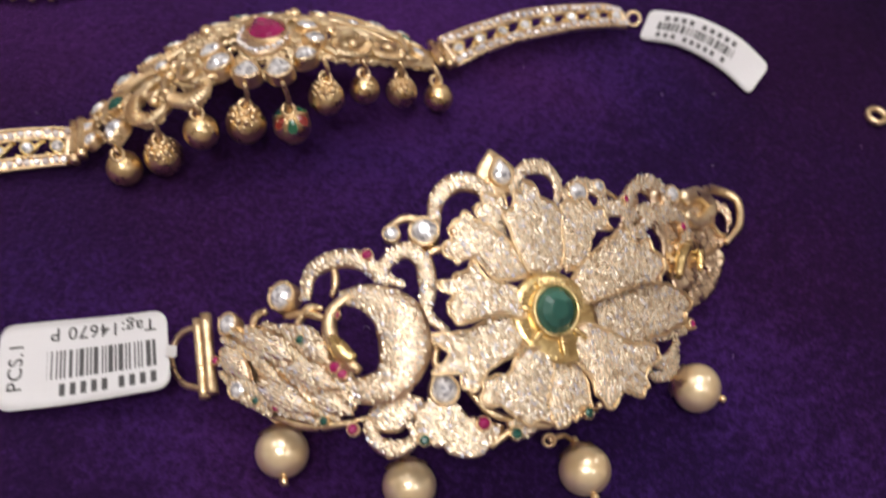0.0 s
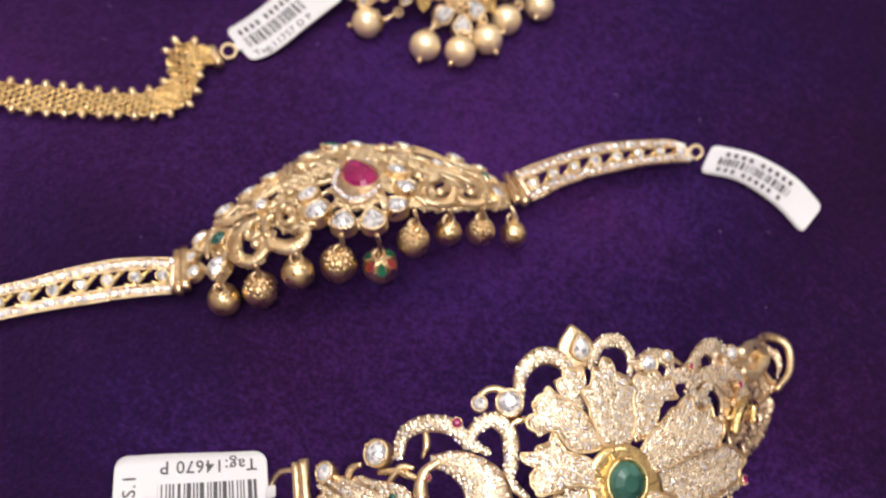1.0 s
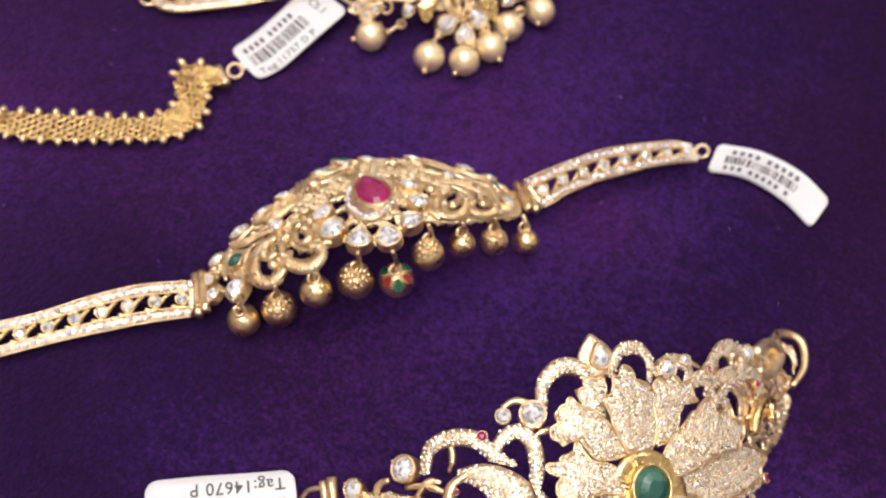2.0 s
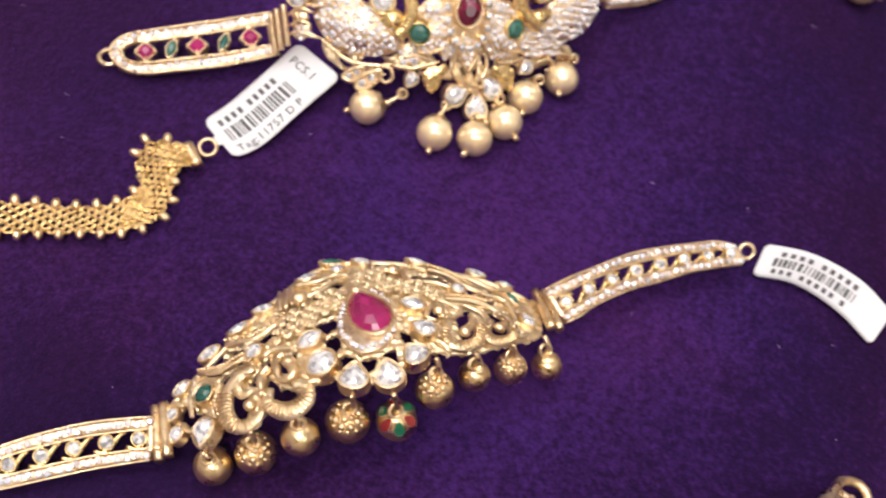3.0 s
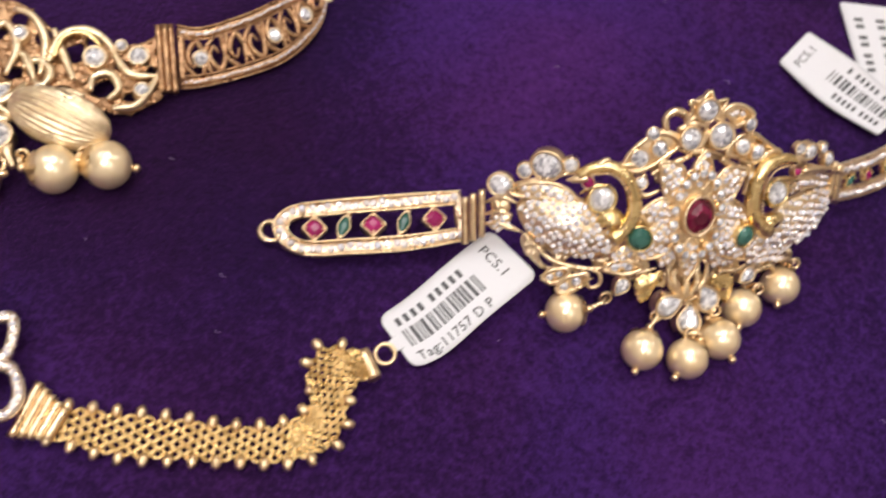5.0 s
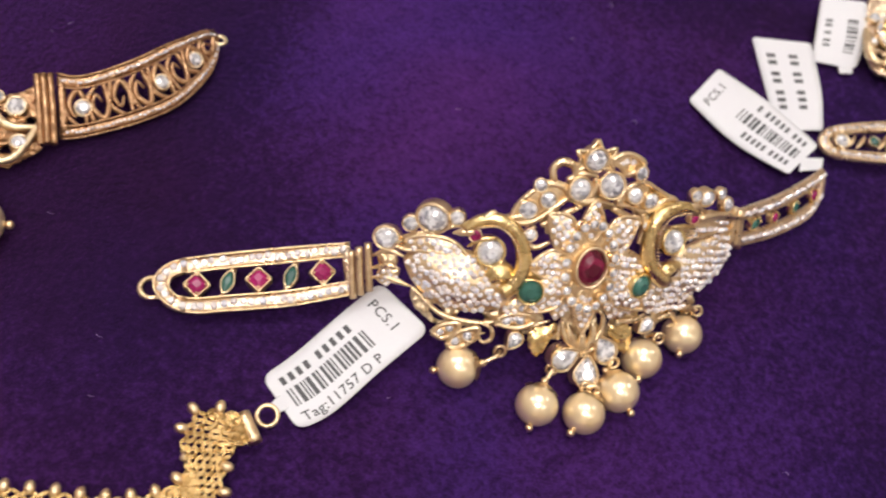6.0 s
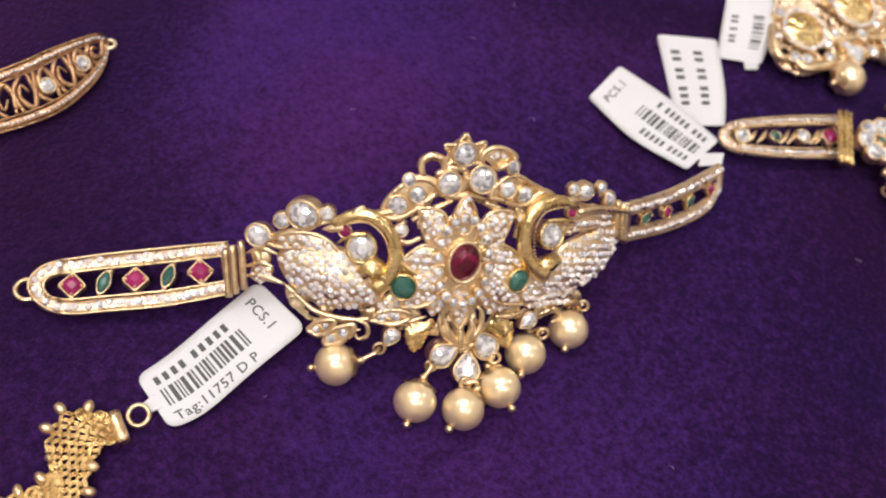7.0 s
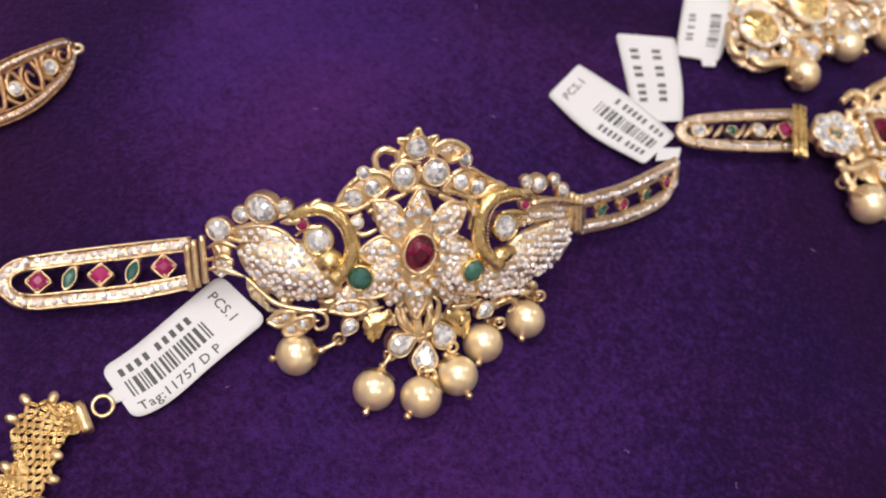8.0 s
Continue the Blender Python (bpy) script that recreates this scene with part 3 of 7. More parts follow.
def pierced_plate(name, sheet, parent, rim, holes, mat, h=0.0, relief=0.3, grain=0.45, step=0.28, thick=0.9, cuts=()):
    """A cast plate inside the rim with oval holes (s, t, half-length, half-width, turn) and a chased face."""
    edge = spline([(*q, 0) for q in [*rim, rim[0]]], 200)[:-1]
    ex, ey = np.array([q.x for q in edge]), np.array([q.y for q in edge])
    xs, ys = np.arange(ex.min(), ex.max() + step, step), np.arange(ey.min(), ey.max() + step, step)
    X, Y = np.meshgrid(xs, ys)

    def within(px, py):
        got = np.zeros(X.shape, bool)
        for i in range(len(px)):
            x0, y0, x1, y1 = px[i - 1], py[i - 1], px[i], py[i]
            if y0 != y1:
                got ^= ((y0 > Y) != (y1 > Y)) & (X < (x1 - x0) * (Y - y0) / (y1 - y0) + x0)
        return got

    inside = within(ex, ey)
    for cut in cuts:
        loop = spline([(*q, 0) for q in [*cut, cut[0]]], 40)[:-1]
        inside &= ~within([q.x for q in loop], [q.y for q in loop])
    for a, b, p, q, turn in holes:
        c, d = math.cos(radians(turn)), math.sin(radians(turn))
        u, w = (X - a) * c + (Y - b) * d, -(X - a) * d + (Y - b) * c
        inside &= np.abs(u / p) ** 2 + np.abs(w / q) ** 2 > 1
    full = inside[:-1, :-1] & inside[1:, :-1] & inside[:-1, 1:] & inside[1:, 1:]
    ids, flat, f = {}, [], []
    for i, j in zip(*np.nonzero(full)):
        quad = []
        for key in ((i, j), (i, j + 1), (i + 1, j + 1), (i + 1, j)):
            if key not in ids:
                ids[key] = len(flat)
                flat.append((float(xs[key[1]]), float(ys[key[0]])))
            quad.append(ids[key])
        f.append(tuple(quad))
    # the stepped border is drawn out into smooth curves
    edges = collections.Counter()
    for q in f:
        for a, b in zip(q, q[1:] + q[:1]):
            edges[(min(a, b), max(a, b))] += 1
    beside = collections.defaultdict(list)
    for (a, b), n in edges.items():
        if n == 1:
            beside[a].append(b)
            beside[b].append(a)
    at = np.array(flat)
    for turn in range(5):
        at = np.array([at[k] * 0.4 + at[beside[k]].mean(axis=0) * 0.6 if k in beside else at[k] for k in range(len(at))])
    v = []
    for k, (x, y) in enumerate(at):
        n1 = noise.noise(Vector((x * grain, y * grain, 1.7)))
        n2 = noise.noise(Vector((x * grain * 3, y * grain * 3, 5.1)))
        w = math.sin((x * 0.6 + y * 0.8) * 4.2 + 7 * n1)
        v.append(sheet.pt(x, y, h + relief * (abs(n1) * 1.4 - 0.3) + relief * 0.35 * n2 + 0.2 * w - (0.22 if k in beside else 0)))
    ob = link(name, mesh_of(name, v, f, mat), parent)
    sol = ob.modifiers.new("thickness", "SOLIDIFY")
    sol.thickness, sol.offset = thick * MM, -1
    return ob


def paved_band(name, sheet, parent, pts, r, h=0.6, taper=(0.2, 0.2), flat=0.45, stone=0.38, mat=None, label=""):
    """A broad tapering band with rows of small stones across it."""
    n = max(24, int(6 * len(pts)))
    v, f = sweep(sheet, pts, r, h, taper, flat, n, 12)
    ob = link(name, mesh_of(name, v, f, mat or PALE), parent, None, label)
    length = sum((Vector(b) - Vector(a)).length for a, b in zip(pts, pts[1:]))
    cnt = max(3, int(length / (stone * 1.75)))
    path = spline([(*p, 0) for p in pts], cnt)
    spots = []
    for i, p in enumerate(path):
        d = (path[min(i + 1, cnt)] - path[max(i - 1, 0)]).normalized()
        x = i / cnt
        k = taper[0] + (1 - taper[0]) * min(1, x * 2.5) if x < 0.5 else taper[1] + (1 - taper[1]) * min(1, (1 - x) * 2.5)
        half = r * k * 0.78
        m = int(half / (stone * 0.95)) + 1
        for j in range(-m, m + 1):
            o = (j + (0.5 if i % 2 else 0)) * stone * 1.9
            if abs(o) < half:
                spots.append((p.x - d.y * o, p.y + d.x * o, h + r * k * flat * math.sqrt(1 - (o / (r * k)) ** 2) * 0.97))
    pave_stones(sheet, ob, spots, stone, FINE)
    return ob


# ---- flower armlet with an emerald ----
def flower_armlet():
    S = A_SHEET
    arm = thing("flower_armlet", 10.7, 101.6, "gold flower armlet paved with stones round a green emerald", "armlet")
    # open border
    for pts, r in (([(7.8, 1.5), (8.3, 5.0), (10.9, 7.3), (14.0, 7.0), (15.9, 4.6), (16.3, 1.4)], 1.15), ([(18.7, 6.0), (20.6, 9.6), (23.7, 10.6), (25.7, 8.7), (25.4, 5.7)], 0.9),
                   ([(-9.4, -5.1), (-8.6, -1.9), (-5.6, -0.9), (-1.9, -1.9), (0.4, -4.4), (3.4, -6.0)], 1.1), ([(0.3, -5.2), (1.4, -2.5), (4.0, -1.4), (6.1, -3.3), (6.5, -7.1), (6.2, -10.1), (8.6, -12.5)], 1.1),
                   ([(36.5, 5.5), (37.6, 10.2), (41.4, 14.2), (45.0, 14.8), (45.7, 11.8), (42.7, 8.0)], 0.9), ([(37.8, 4.3), (41.7, 8.4), (47.5, 11.9), (49.8, 10.6), (47.1, 6.1)], 1.0),
                   ([(-1.9, -22.5), (-0.8, -25.5), (1.8, -26.6), (3.9, -25.5), (3.3, -23.8)], 0.9), ([(38.7, -10.9), (38.9, -13.2), (42.2, -11.8), (44.2, -8.3)], 0.8), ([(31.9, 4.1), (33.7, 6.7), (36.7, 7.3), (38.0, 5.6)], 0.7)):
        paved_band("scroll", S, arm, pts, r * 1.25, 0.6, (0.6, 0.4), 0.6, 0.3)
    for pts in ([(-5.7, -1.6), (-5.5, -3.9), (-6.1, -5.7)], [(-12.4, -6.5), (-9.4, -7.0), (-5.8, -9.0)], [(-14.7, -4.9), (-16.2, -5.1), (-17.0, -7.1)], [(-11.0, -8.4), (-9.1, -6.4), (-7.2, -6.9)],
                [(2.0, 2.2), (4.2, 3.0), (7.9, 1.5)], [(7.8, -13.5), (6.9, -16.3), (8.2, -18.2)], [(11.0, -20.1), (13.7, -23.0), (17.4, -24.1)], [(13.4, 4.1), (14.4, 1.7), (13.9, -0.6)],
                [(5.0, -11.8), (7.0, -14.2), (9.2, -13.6)], [(45.5, 4.0), (52.7, 8.0), (58.8, 13.1)], [(26.8, 7.3), (31.7, 9.8), (36.0, 9.6)], [(13.4, -27.2), (17.3, -24.8), (22.4, -24.2), (28.8, -21.7)],
                [(28.9, -21.3), (34.8, -17.3), (38.3, -13.3)], [(5.8, -2.5), (8.5, -1.6), (9.9, -2.5)], [(-14.1, -18.9), (-9.7, -21.5), (-5.4, -22.2), (-1.9, -22.2)], [(47.2, 6.6), (51.5, 12.4), (57.4, 16.3), (60.3, 14.4)]):
        scroll("branch", S, arm, pts, 0.6, GOLD, 0.3, (0.7, 0.5), n=12)
    for pts, r in (([(26.6, 6.8), (28.9, 9.1), (31.8, 9.6), (33.3, 8.4), (32.1, 5.9)], 1.0), ([(36.1, 5.0), (38.8, 8.2), (43.6, 10.8), (48.4, 11.9), (50.2, 10.3)], 1.0), ([(37.6, 5.7), (40.2, 5.0), (41.1, 2.3)], 1.0), ([(32.7, 8.0), (35.2, 7.9), (37.6, 9.9), (39.7, 12.6)], 0.9), ([(37.2, -14.0), (39.5, -15.1), (43.1, -12.6), (44.5, -8.5)], 0.8), ([(38.0, -10.2), (41.7, -8.1), (46.9, -5.8)], 1.1)):
        paved_band("scroll", S, arm, pts, r * 1.2, 0.4, (0.6, 0.5), 0.5, 0.3)
    # end loops
    scroll("end_loop", S, arm, [(50.8, 15.7), (59.0, 23.2), (64.1, 22.7), (63.7, 17.4), (60.1, 13.3)], 0.8, GOLD, 0.6, (0.8, 0.6))
    scroll("end_loop", S, arm, [(49.5, 15.9), (54.3, 19.2), (57.2, 18.6), (53.2, 13.8), (49.7, 13.2)], 1.3, ANTIQUE, 0.8, (0.8, 0.6))
    rim = [(37.0, 5.3), (38.7, 10.6), (42.6, 14.2), (49.8, 17.4), (59.2, 22.8), (63.3, 19.7), (60.1, 13.3), (58.3, 7.7), (55.1, 3.1), (48.5, -2.8), (46.2, -6.7), (41.6, -9.2), (41.0, -6.1), (46.2, 0.9), (40.7, 2.0), (37.6, 2.6)]
    pierced_plate("end_casting", S, arm, rim, [(42.1, 11.4, 1.3, 1.7, 0), (42.9, 5.5, 1.7, 2.3, 20), (50.3, 13.1, 0.9, 0.7, 0), (60.6, 17.8, 1.0, 2.2, -10), (53.9, 13.8, 0.8, 0.8, 0), (49.2, 0.5, 0.8, 0.8, 0), (54.7, 7.7, 0.6, 1.0, 0), (44.3, -6.2, 0.6, 0.7, 0)], PALE, 0.1, 0.7, 0.6)
    scroll("end_curl", S, arm, [(45.7, 1.5), (47.8, 6.4), (51.5, 8.7), (51.4, 5.1)], 1.1, YELLOW, 1.2, (0.7, 0.5))
    # top drop
    paved_plate("top_leaf", S, arm, leaf_rim((17.5, 5.8), (16.2, 12.3), 6.0), 0.5, 0.5, r=0, mat=GOLD)
    set_stone(S, arm, 17.3, 8.5, 1.55, None, "pear", 10, 1.4)
    for s, t, r in ((6.4, 0.8, 1.9), (-12.4, -3.8, 1.9), (-19.8, -4.8, 1.5), (-18.2, -14.1, 1.5), (28.7, 8.0, 1.5), (32.4, 9.9, 0.9), (47.1, 15.0, 1.3), (2.1, 1.0, 1.1)):
        set_stone(S, arm, s, t, r, None, "round", 0, 1.0, beads=4)
    set_stone(S, arm, 7.9, -20.0, 1.8, None, "pear", 10, 1.0)
    # bird: crescent body, neck ring, feathers
    paved_band("crescent", S, arm, [(-4.6, -6.4), (-1.0, -7.2), (2.5, -10.4), (3.2, -14.8), (1.1, -18.5), (-3.2, -18.8)], 3.6, 1.2, (0.25, 0.45), 0.4, 0.33)
    scroll("neck_ring", S, arm, [(-3.2, -6.4), (-5.6, -8.0), (-5.9, -11.3), (-3.9, -14.7), (-2.4, -16.4)], 1.1, GOLD, 1.6, (0.5, 0.6))
    scroll("bright_collar", S, arm, [(-5.7, -11.4), (-4.5, -13.5), (-2.9, -14.9)], 1.3, YELLOW, 1.9, (0.6, 0.6))
    for i, pts in enumerate(([(-20.6, -6.5), (-15.5, -11.4), (-11.1, -17.6), (-5.4, -21.8)], [(-19.0, -6.3), (-14.0, -10.8), (-9.6, -16.2), (-4.0, -20.4)], [(-17.0, -6.5), (-12.5, -10.2), (-8.1, -15.1), (-3.6, -18.7)],
                             [(-14.7, -6.8), (-10.2, -10.1), (-7.0, -14.3), (-3.9, -16.9)], [(-20.6, -9.5), (-17.1, -13.9), (-12.6, -18.6), (-7.6, -21.7)], [(-12.1, -8.1), (-8.8, -9.8), (-7.2, -12.1), (-6.0, -14.6)], [(-20.6, -11.1), (-17.8, -15.1), (-14.1, -18.9)])):
        paved_band("feather", S, arm, pts, 0.8, 0.8 + 0.2 * (i % 3), (0.6, 0.5), 0.8, 0.27, PALE if i % 2 else ANTIQUE)
    p = Plate([Vector((*q, 0)) for q in [(-20.2, -5.8), (-14.7, -6.8), (-8.8, -9.8), (-3.8, -16.1), (-3.3, -20.2), (-8.3, -21.2), (-14.8, -16.8), (-20.2, -10.5)]], 0.6, 0.0)
    p.build("feather_bed", S, arm, PALE, 0.6, ridge=0.3, ridges=5.0, ang=60)
    for a, b, w in (((-17.0, -7.7), (-10.7, -13.0), 3.0), ((-11.4, -13.5), (-5.0, -18.0), 3.0), ((-15.2, -14.5), (-8.3, -20.5), 3.0), ((-9.1, -10.5), (-6.0, -14.9), 2.6), ((-20.2, -8.2), (-16.3, -13.8), 2.6), ((-8.2, -18.0), (-3.3, -21.6), 2.4)):
        paved_plate("feather_leaf", S, arm, leaf_rim(a, b, w), 0.7, 1.7, r=0.28, stones=FINE)
    # lower leaves
    for a, b, w in (((-1.9, -22.9), (5.2, -20.8), 5.0), ((4.0, -23.4), (11.1, -24.0), 6.5), ((7.7, -26.9), (15.4, -24.8), 5.0), ((15.9, -24.1), (20.4, -24.7), 3.5)):
        paved_plate("border_leaf", S, arm, leaf_rim(a, b, w), 0.5, 0.3, r=0.32, stones=FINE)
    # flower, lower and upper petals
    cs, ct = 23.2, -10.6

    def petal(name, rim, h, dome, k):
        foot = min(rim, key=lambda q: math.hypot(q[0] - cs, q[1] - ct))
        far = max(math.hypot(q[0] - foot[0], q[1] - foot[1]) for q in rim)
        fine = spline([(*q, 0) for q in rim + rim[:1]], 54)[:-1]
        mid = sum(fine, Vector((0, 0, 0))) / len(fine)
        rim = []
        for i, q in enumerate(fine):   # frilled towards the outer end
            out = max(0, math.hypot(q.x - foot[0], q.y - foot[1]) / far - 0.45)
            q = q + (q - mid).normalized() * out * (0.75 * math.sin(i * 2 * math.pi / 5.4) + 0.35 * math.sin(i * 2.1))
            rim.append((q.x, q.y))
        mx, my = sum(q[0] for q in rim) / len(rim), sum(q[1] for q in rim) / len(rim)
        d = Vector((mx - cs, my - ct)).normalized()
        tilt = (d.x * 0.08 - d.y * k, d.y * 0.08 + d.x * k)
        ob = paved_plate(name, S, arm, rim, dome, h, tilt, 0.3, PALE, mx * 9, 0.6, stones=FINE, edge=0.92)
        scroll("petal_edge", S, ob, [(x, y, tilt[0] * (x - mx) + tilt[1] * (y - my)) for x, y in rim + rim[:1]], 0.25, GOLD, h, (1, 1), n=120)

    petal("lower_petal", [(14.2, 5.1), (16.2, 5.7), (17.8, 4.5), (17.1, 1.3), (18.8, -2.1), (19.9, -3.7), (17.6, -2.1), (15.7, -0.7), (13.9, 0.8), (13.5, 3.1)], 1, 0.5, 0)
    petal("lower_petal", [(25.7, -3.8), (25.7, 1.9), (25.6, 5.1), (28.6, 6.6), (31.3, 6.3), (32.9, 4.9), (33.1, 3.7), (30.5, 2.8), (29.7, 0.2), (28.5, -2.4)], 1.2, 0.5, 0)
    petal("lower_petal", [(23.1, -14.0), (22.2, -18.1), (21.4, -22.5), (21.6, -24.2), (23.6, -24.3), (25.5, -22.7), (27.5, -21.0), (27.3, -18.3), (26.7, -15.4), (25.1, -14.0)], 0.8, 0.5, 0)
    petal("lower_petal", [(26.9, -9.0), (28.6, -10.0), (32.1, -10.7), (35.8, -11.5), (39.1, -9.8), (42.6, -7.8), (45.6, -5.1), (46.9, -2.0), (45.0, -0.8), (40.3, -1.8), (36.0, -3.2), (31.8, -6.1)], 0.9, 0.6, 0)
    petal("petal", [(19.6, -5.1), (18.3, -2.8), (17.2, 0.1), (16.5, 1.7), (17.0, 2.9), (18.1, 4.0), (18.5, 5.7), (20.2, 7.0), (21.6, 6.6), (22.5, 5.1), (24.3, 5.2), (25.3, 4.0), (25.4, 1.7), (25.5, -1.1), (24.8, -3.4), (23.3, -4.8)], 2.2, 0.9, 0.2)
    petal("petal", [(19.7, -5.4), (17.5, -6.1), (15.0, -5.9), (13.4, -4.0), (11.9, -3.3), (10.2, -4.0), (9.3, -3.1), (8.8, -1.6), (9.8, -0.1), (10.2, 1.6), (11.9, 2.2), (13.4, 1.4), (14.7, 0.7), (16.5, -0.5), (18.5, -2.6), (19.8, -4.4)], 2, 0.8, -0.14)
    petal("petal", [(19.0, -7.6), (16.6, -6.7), (14.6, -6.4), (13.3, -4.8), (12.2, -3.7), (11.5, -5.1), (9.9, -5.9), (7.9, -6.8), (8.3, -7.8), (9.4, -8.6), (8.7, -10.7), (9.5, -11.9), (11.3, -12.1), (13.6, -11.2), (16.3, -10.8), (18.7, -11.2)], 2.2, 0.8, 0.2)
    petal("petal", [(19.0, -11.7), (16.8, -10.8), (13.8, -11.4), (11.3, -12.9), (9.0, -12.9), (6.4, -13.3), (7.2, -14.5), (8.9, -15.6), (7.5, -17.1), (6.8, -18.0), (8.7, -18.5), (9.7, -18.6), (10.2, -20.0), (11.4, -21.1), (12.5, -19.1), (14.7, -17.2), (16.8, -16.1), (18.5, -14.5)], 1.9, 0.9, 0.22)
    petal("petal", [(18.4, -15.1), (16.7, -16.9), (15.8, -18.7), (13.8, -18.9), (12.1, -20.5), (12.1, -22.0), (13.6, -22.7), (15.0, -22.9), (16.0, -23.4), (17.1, -24.8), (19.4, -24.2), (21.1, -24.4), (21.4, -23.1), (20.9, -21.7), (22.0, -18.8), (22.5, -16.2), (21.5, -14.9)], 2.2, 0.9, -0.2)
    petal("petal", [(25.1, -12.1), (24.4, -15.0), (26.2, -16.6), (27.7, -18.3), (28.4, -20.4), (29.9, -21.6), (31.4, -19.9), (32.6, -19.1), (34.4, -19.3), (35.6, -18.2), (34.9, -16.9), (36.4, -14.7), (37.2, -12.1), (33.3, -12.7), (30.6, -11.7), (27.2, -10.9)], 2.4, 0.9, 0.16)
    petal("petal", [(25.6, -5.9), (27.2, -3.5), (28.8, -1.6), (32.0, 1.7), (34.6, 4.1), (35.7, 3.7), (36.8, 2.5), (38.6, 3.7), (39.9, 1.3), (40.3, -0.2), (38.7, -2.5), (36.3, -3.5), (33.9, -4.9), (30.4, -6.8), (27.0, -8.1)], 2.3, 0.9, -0.2)
    disc = Plate([Vector((cs + 6.0 * math.cos(i * 0.4488), ct + 6.0 * math.sin(i * 0.4488), 0)) for i in range(14)], 0.3, 1.9)
    disc.build("flower_cup", S, arm, YELLOW, 0.6)
    for i in range(7):
        a = i * 0.8976 + 0.3
        scroll("stamen", S, arm, [(cs + 2.4 * math.cos(a), ct + 2.4 * math.sin(a)), (cs + 5.2 * math.cos(a), ct + 5.2 * math.sin(a))], 0.5, YELLOW, 2.2, (1, 0.4))
    set_stone(S, arm, cs - 0.7, ct + 0.5, 3.05, EMERALD, "round", 0, 3.0, 3.3, YELLOW)
    # small coloured stones
    for s, t, r in ((-1.0, -1.5, 0.75), (-5.2, -8.5, 0.6), (-5.5, -15.2, 0.8), (-4.6, -16.3, 0.7), (-3.5, -23.4, 0.75), (12.5, -24.5, 0.85), (-13.0, -18.3, 0.6), (47.8, 10.1, 0.65), (46.9, -5.2, 0.8), (36.5, 9.3, 0.5), (-21.1, -9.3, 0.6)):
        set_stone(S, arm, s, t, r, PINK, "round", 20, 1.6, beads=4)
    for s, t, r in ((-9.9, -10.5, 0.65), (-15.7, -16.5, 0.65), (-7.1, -21.6, 0.6), (5.1, -26.0, 0.7), (16.6, -25.8, 0.75), (26.8, -22.5, 0.7), (37.1, -14.8, 0.65)):
        set_stone(S, arm, s, t, r, EMERALD, "round", 20, 1.4, beads=4)
    # clasp
    hinge(arm, S, (-22.4, -13.5), (-23.5, -2.2), rows=2, gap=1.3, r=0.8)
    scroll("clasp_ring", S, arm, [(-24.1, -3.2), (-27.0, -3.0), (-28.4, -5.7), (-26.9, -9.7), (-23.4, -12.2)], 0.5, GOLD, 0.6, (1, 1), n=18)
    for place, pin, hook in (((6.9, 78.3, 4.6), (8.9, 73.2, 4), (5.2, 81.4, 9)), ((62.8, 104.4, 4.6), (67.9, 103.8, 4), (57.3, 103.6, 8)), ((48.2, 86.9, 4.6), (51.0, 82.1, 4), (42.0, 87.8, 9)), ((24.9, 78.2, 4.6), (27.0, 73.2, 4), (21.3, 80.3, 9))):
        hang_pearl(arm, place, 3.7, pin, "round golden pearl", hook)


flower_armlet()


def flower_tag():
    tag = thing("price_tag", -35, 95, "white paper price tag with barcode, tied to the flower armlet", "tag", "price tags")
    rib = Ribbon([(-15.3, 93.9, 7), (-21.6, 92.3, 5), (-30.0, 90.1, 3), (-38.1, 87.3, 2)], [(-10.5, 82.9, 6), (-16.6, 80.6, 4.5), (-24.8, 77.7, 2.5), (-33.3, 74.6, 1.5)])
    paper = tag_sheet(tag, rib, 2.0)
    L, W = rib.length, rib.width
    print_text(rib, paper, "Tag:14670 P", 1.6, -W * 0.4, W * 0.22)
    print_bars(rib, paper, 1.8, L * 0.72, -W * 0.13, W * 0.2, 7)
    print_blocks(rib, paper, 1.6, L * 0.66, W * 0.26, W * 0.14, (4, 5))
    print_text(rib, paper, "PCS.1", L * 0.86, W * 0.3, W * 0.22, -90)
    strip = Ribbon([(-12.1, 89.3, 6), (-13.3, 88.3, 7)], [(-11.5, 87.5, 6), (-12.7, 86.6, 7)], 4)
    tag_sheet(tag, strip, 0.3, "tie_strip")


flower_tag()


# ---- arched armlet with a ruby drop and hanging gold balls ----
def filigree_cap():
    v, f = [], []
    for i in range(8):
        a = 2 * math.pi * i / 8
        ball(v, f, (0.5 * math.cos(a), 0.5 * math.sin(a), 0.88), 0.2, 8, 6)
    for i in range(4):
        a = 2 * math.pi * i / 4
        ball(v, f, (0.2 * math.cos(a), 0.2 * math.sin(a), 1.02), 0.17, 8, 6)
    for i in range(12):
        a = 2 * math.pi * i / 12
        ball(v, f, (0.7 * math.cos(a), 0.7 * math.sin(a), 0.72), 0.12, 6, 4)
    return mesh_of("filigree_cap", v, f, GOLD)


def stone_between(sheet, parent, a, b, wide, mat=None, kind="leaf", h=0.7, metal=None, label=""):
    """A set stone that reaches from a to b; the point of a pear lies at b."""
    a, b = Vector(a), Vector(b)
    d = b - a
    c = a + d * (1 / 2.45 if kind == "pear" else 0.5)
    ry = d.length / (2.45 if kind == "pear" else 2)
    return set_stone(sheet, parent, c.x, c.y, wide / 2, mat, kind, math.degrees(math.atan2(d.y, d.x)) - 90, h, ry, metal, label=label)


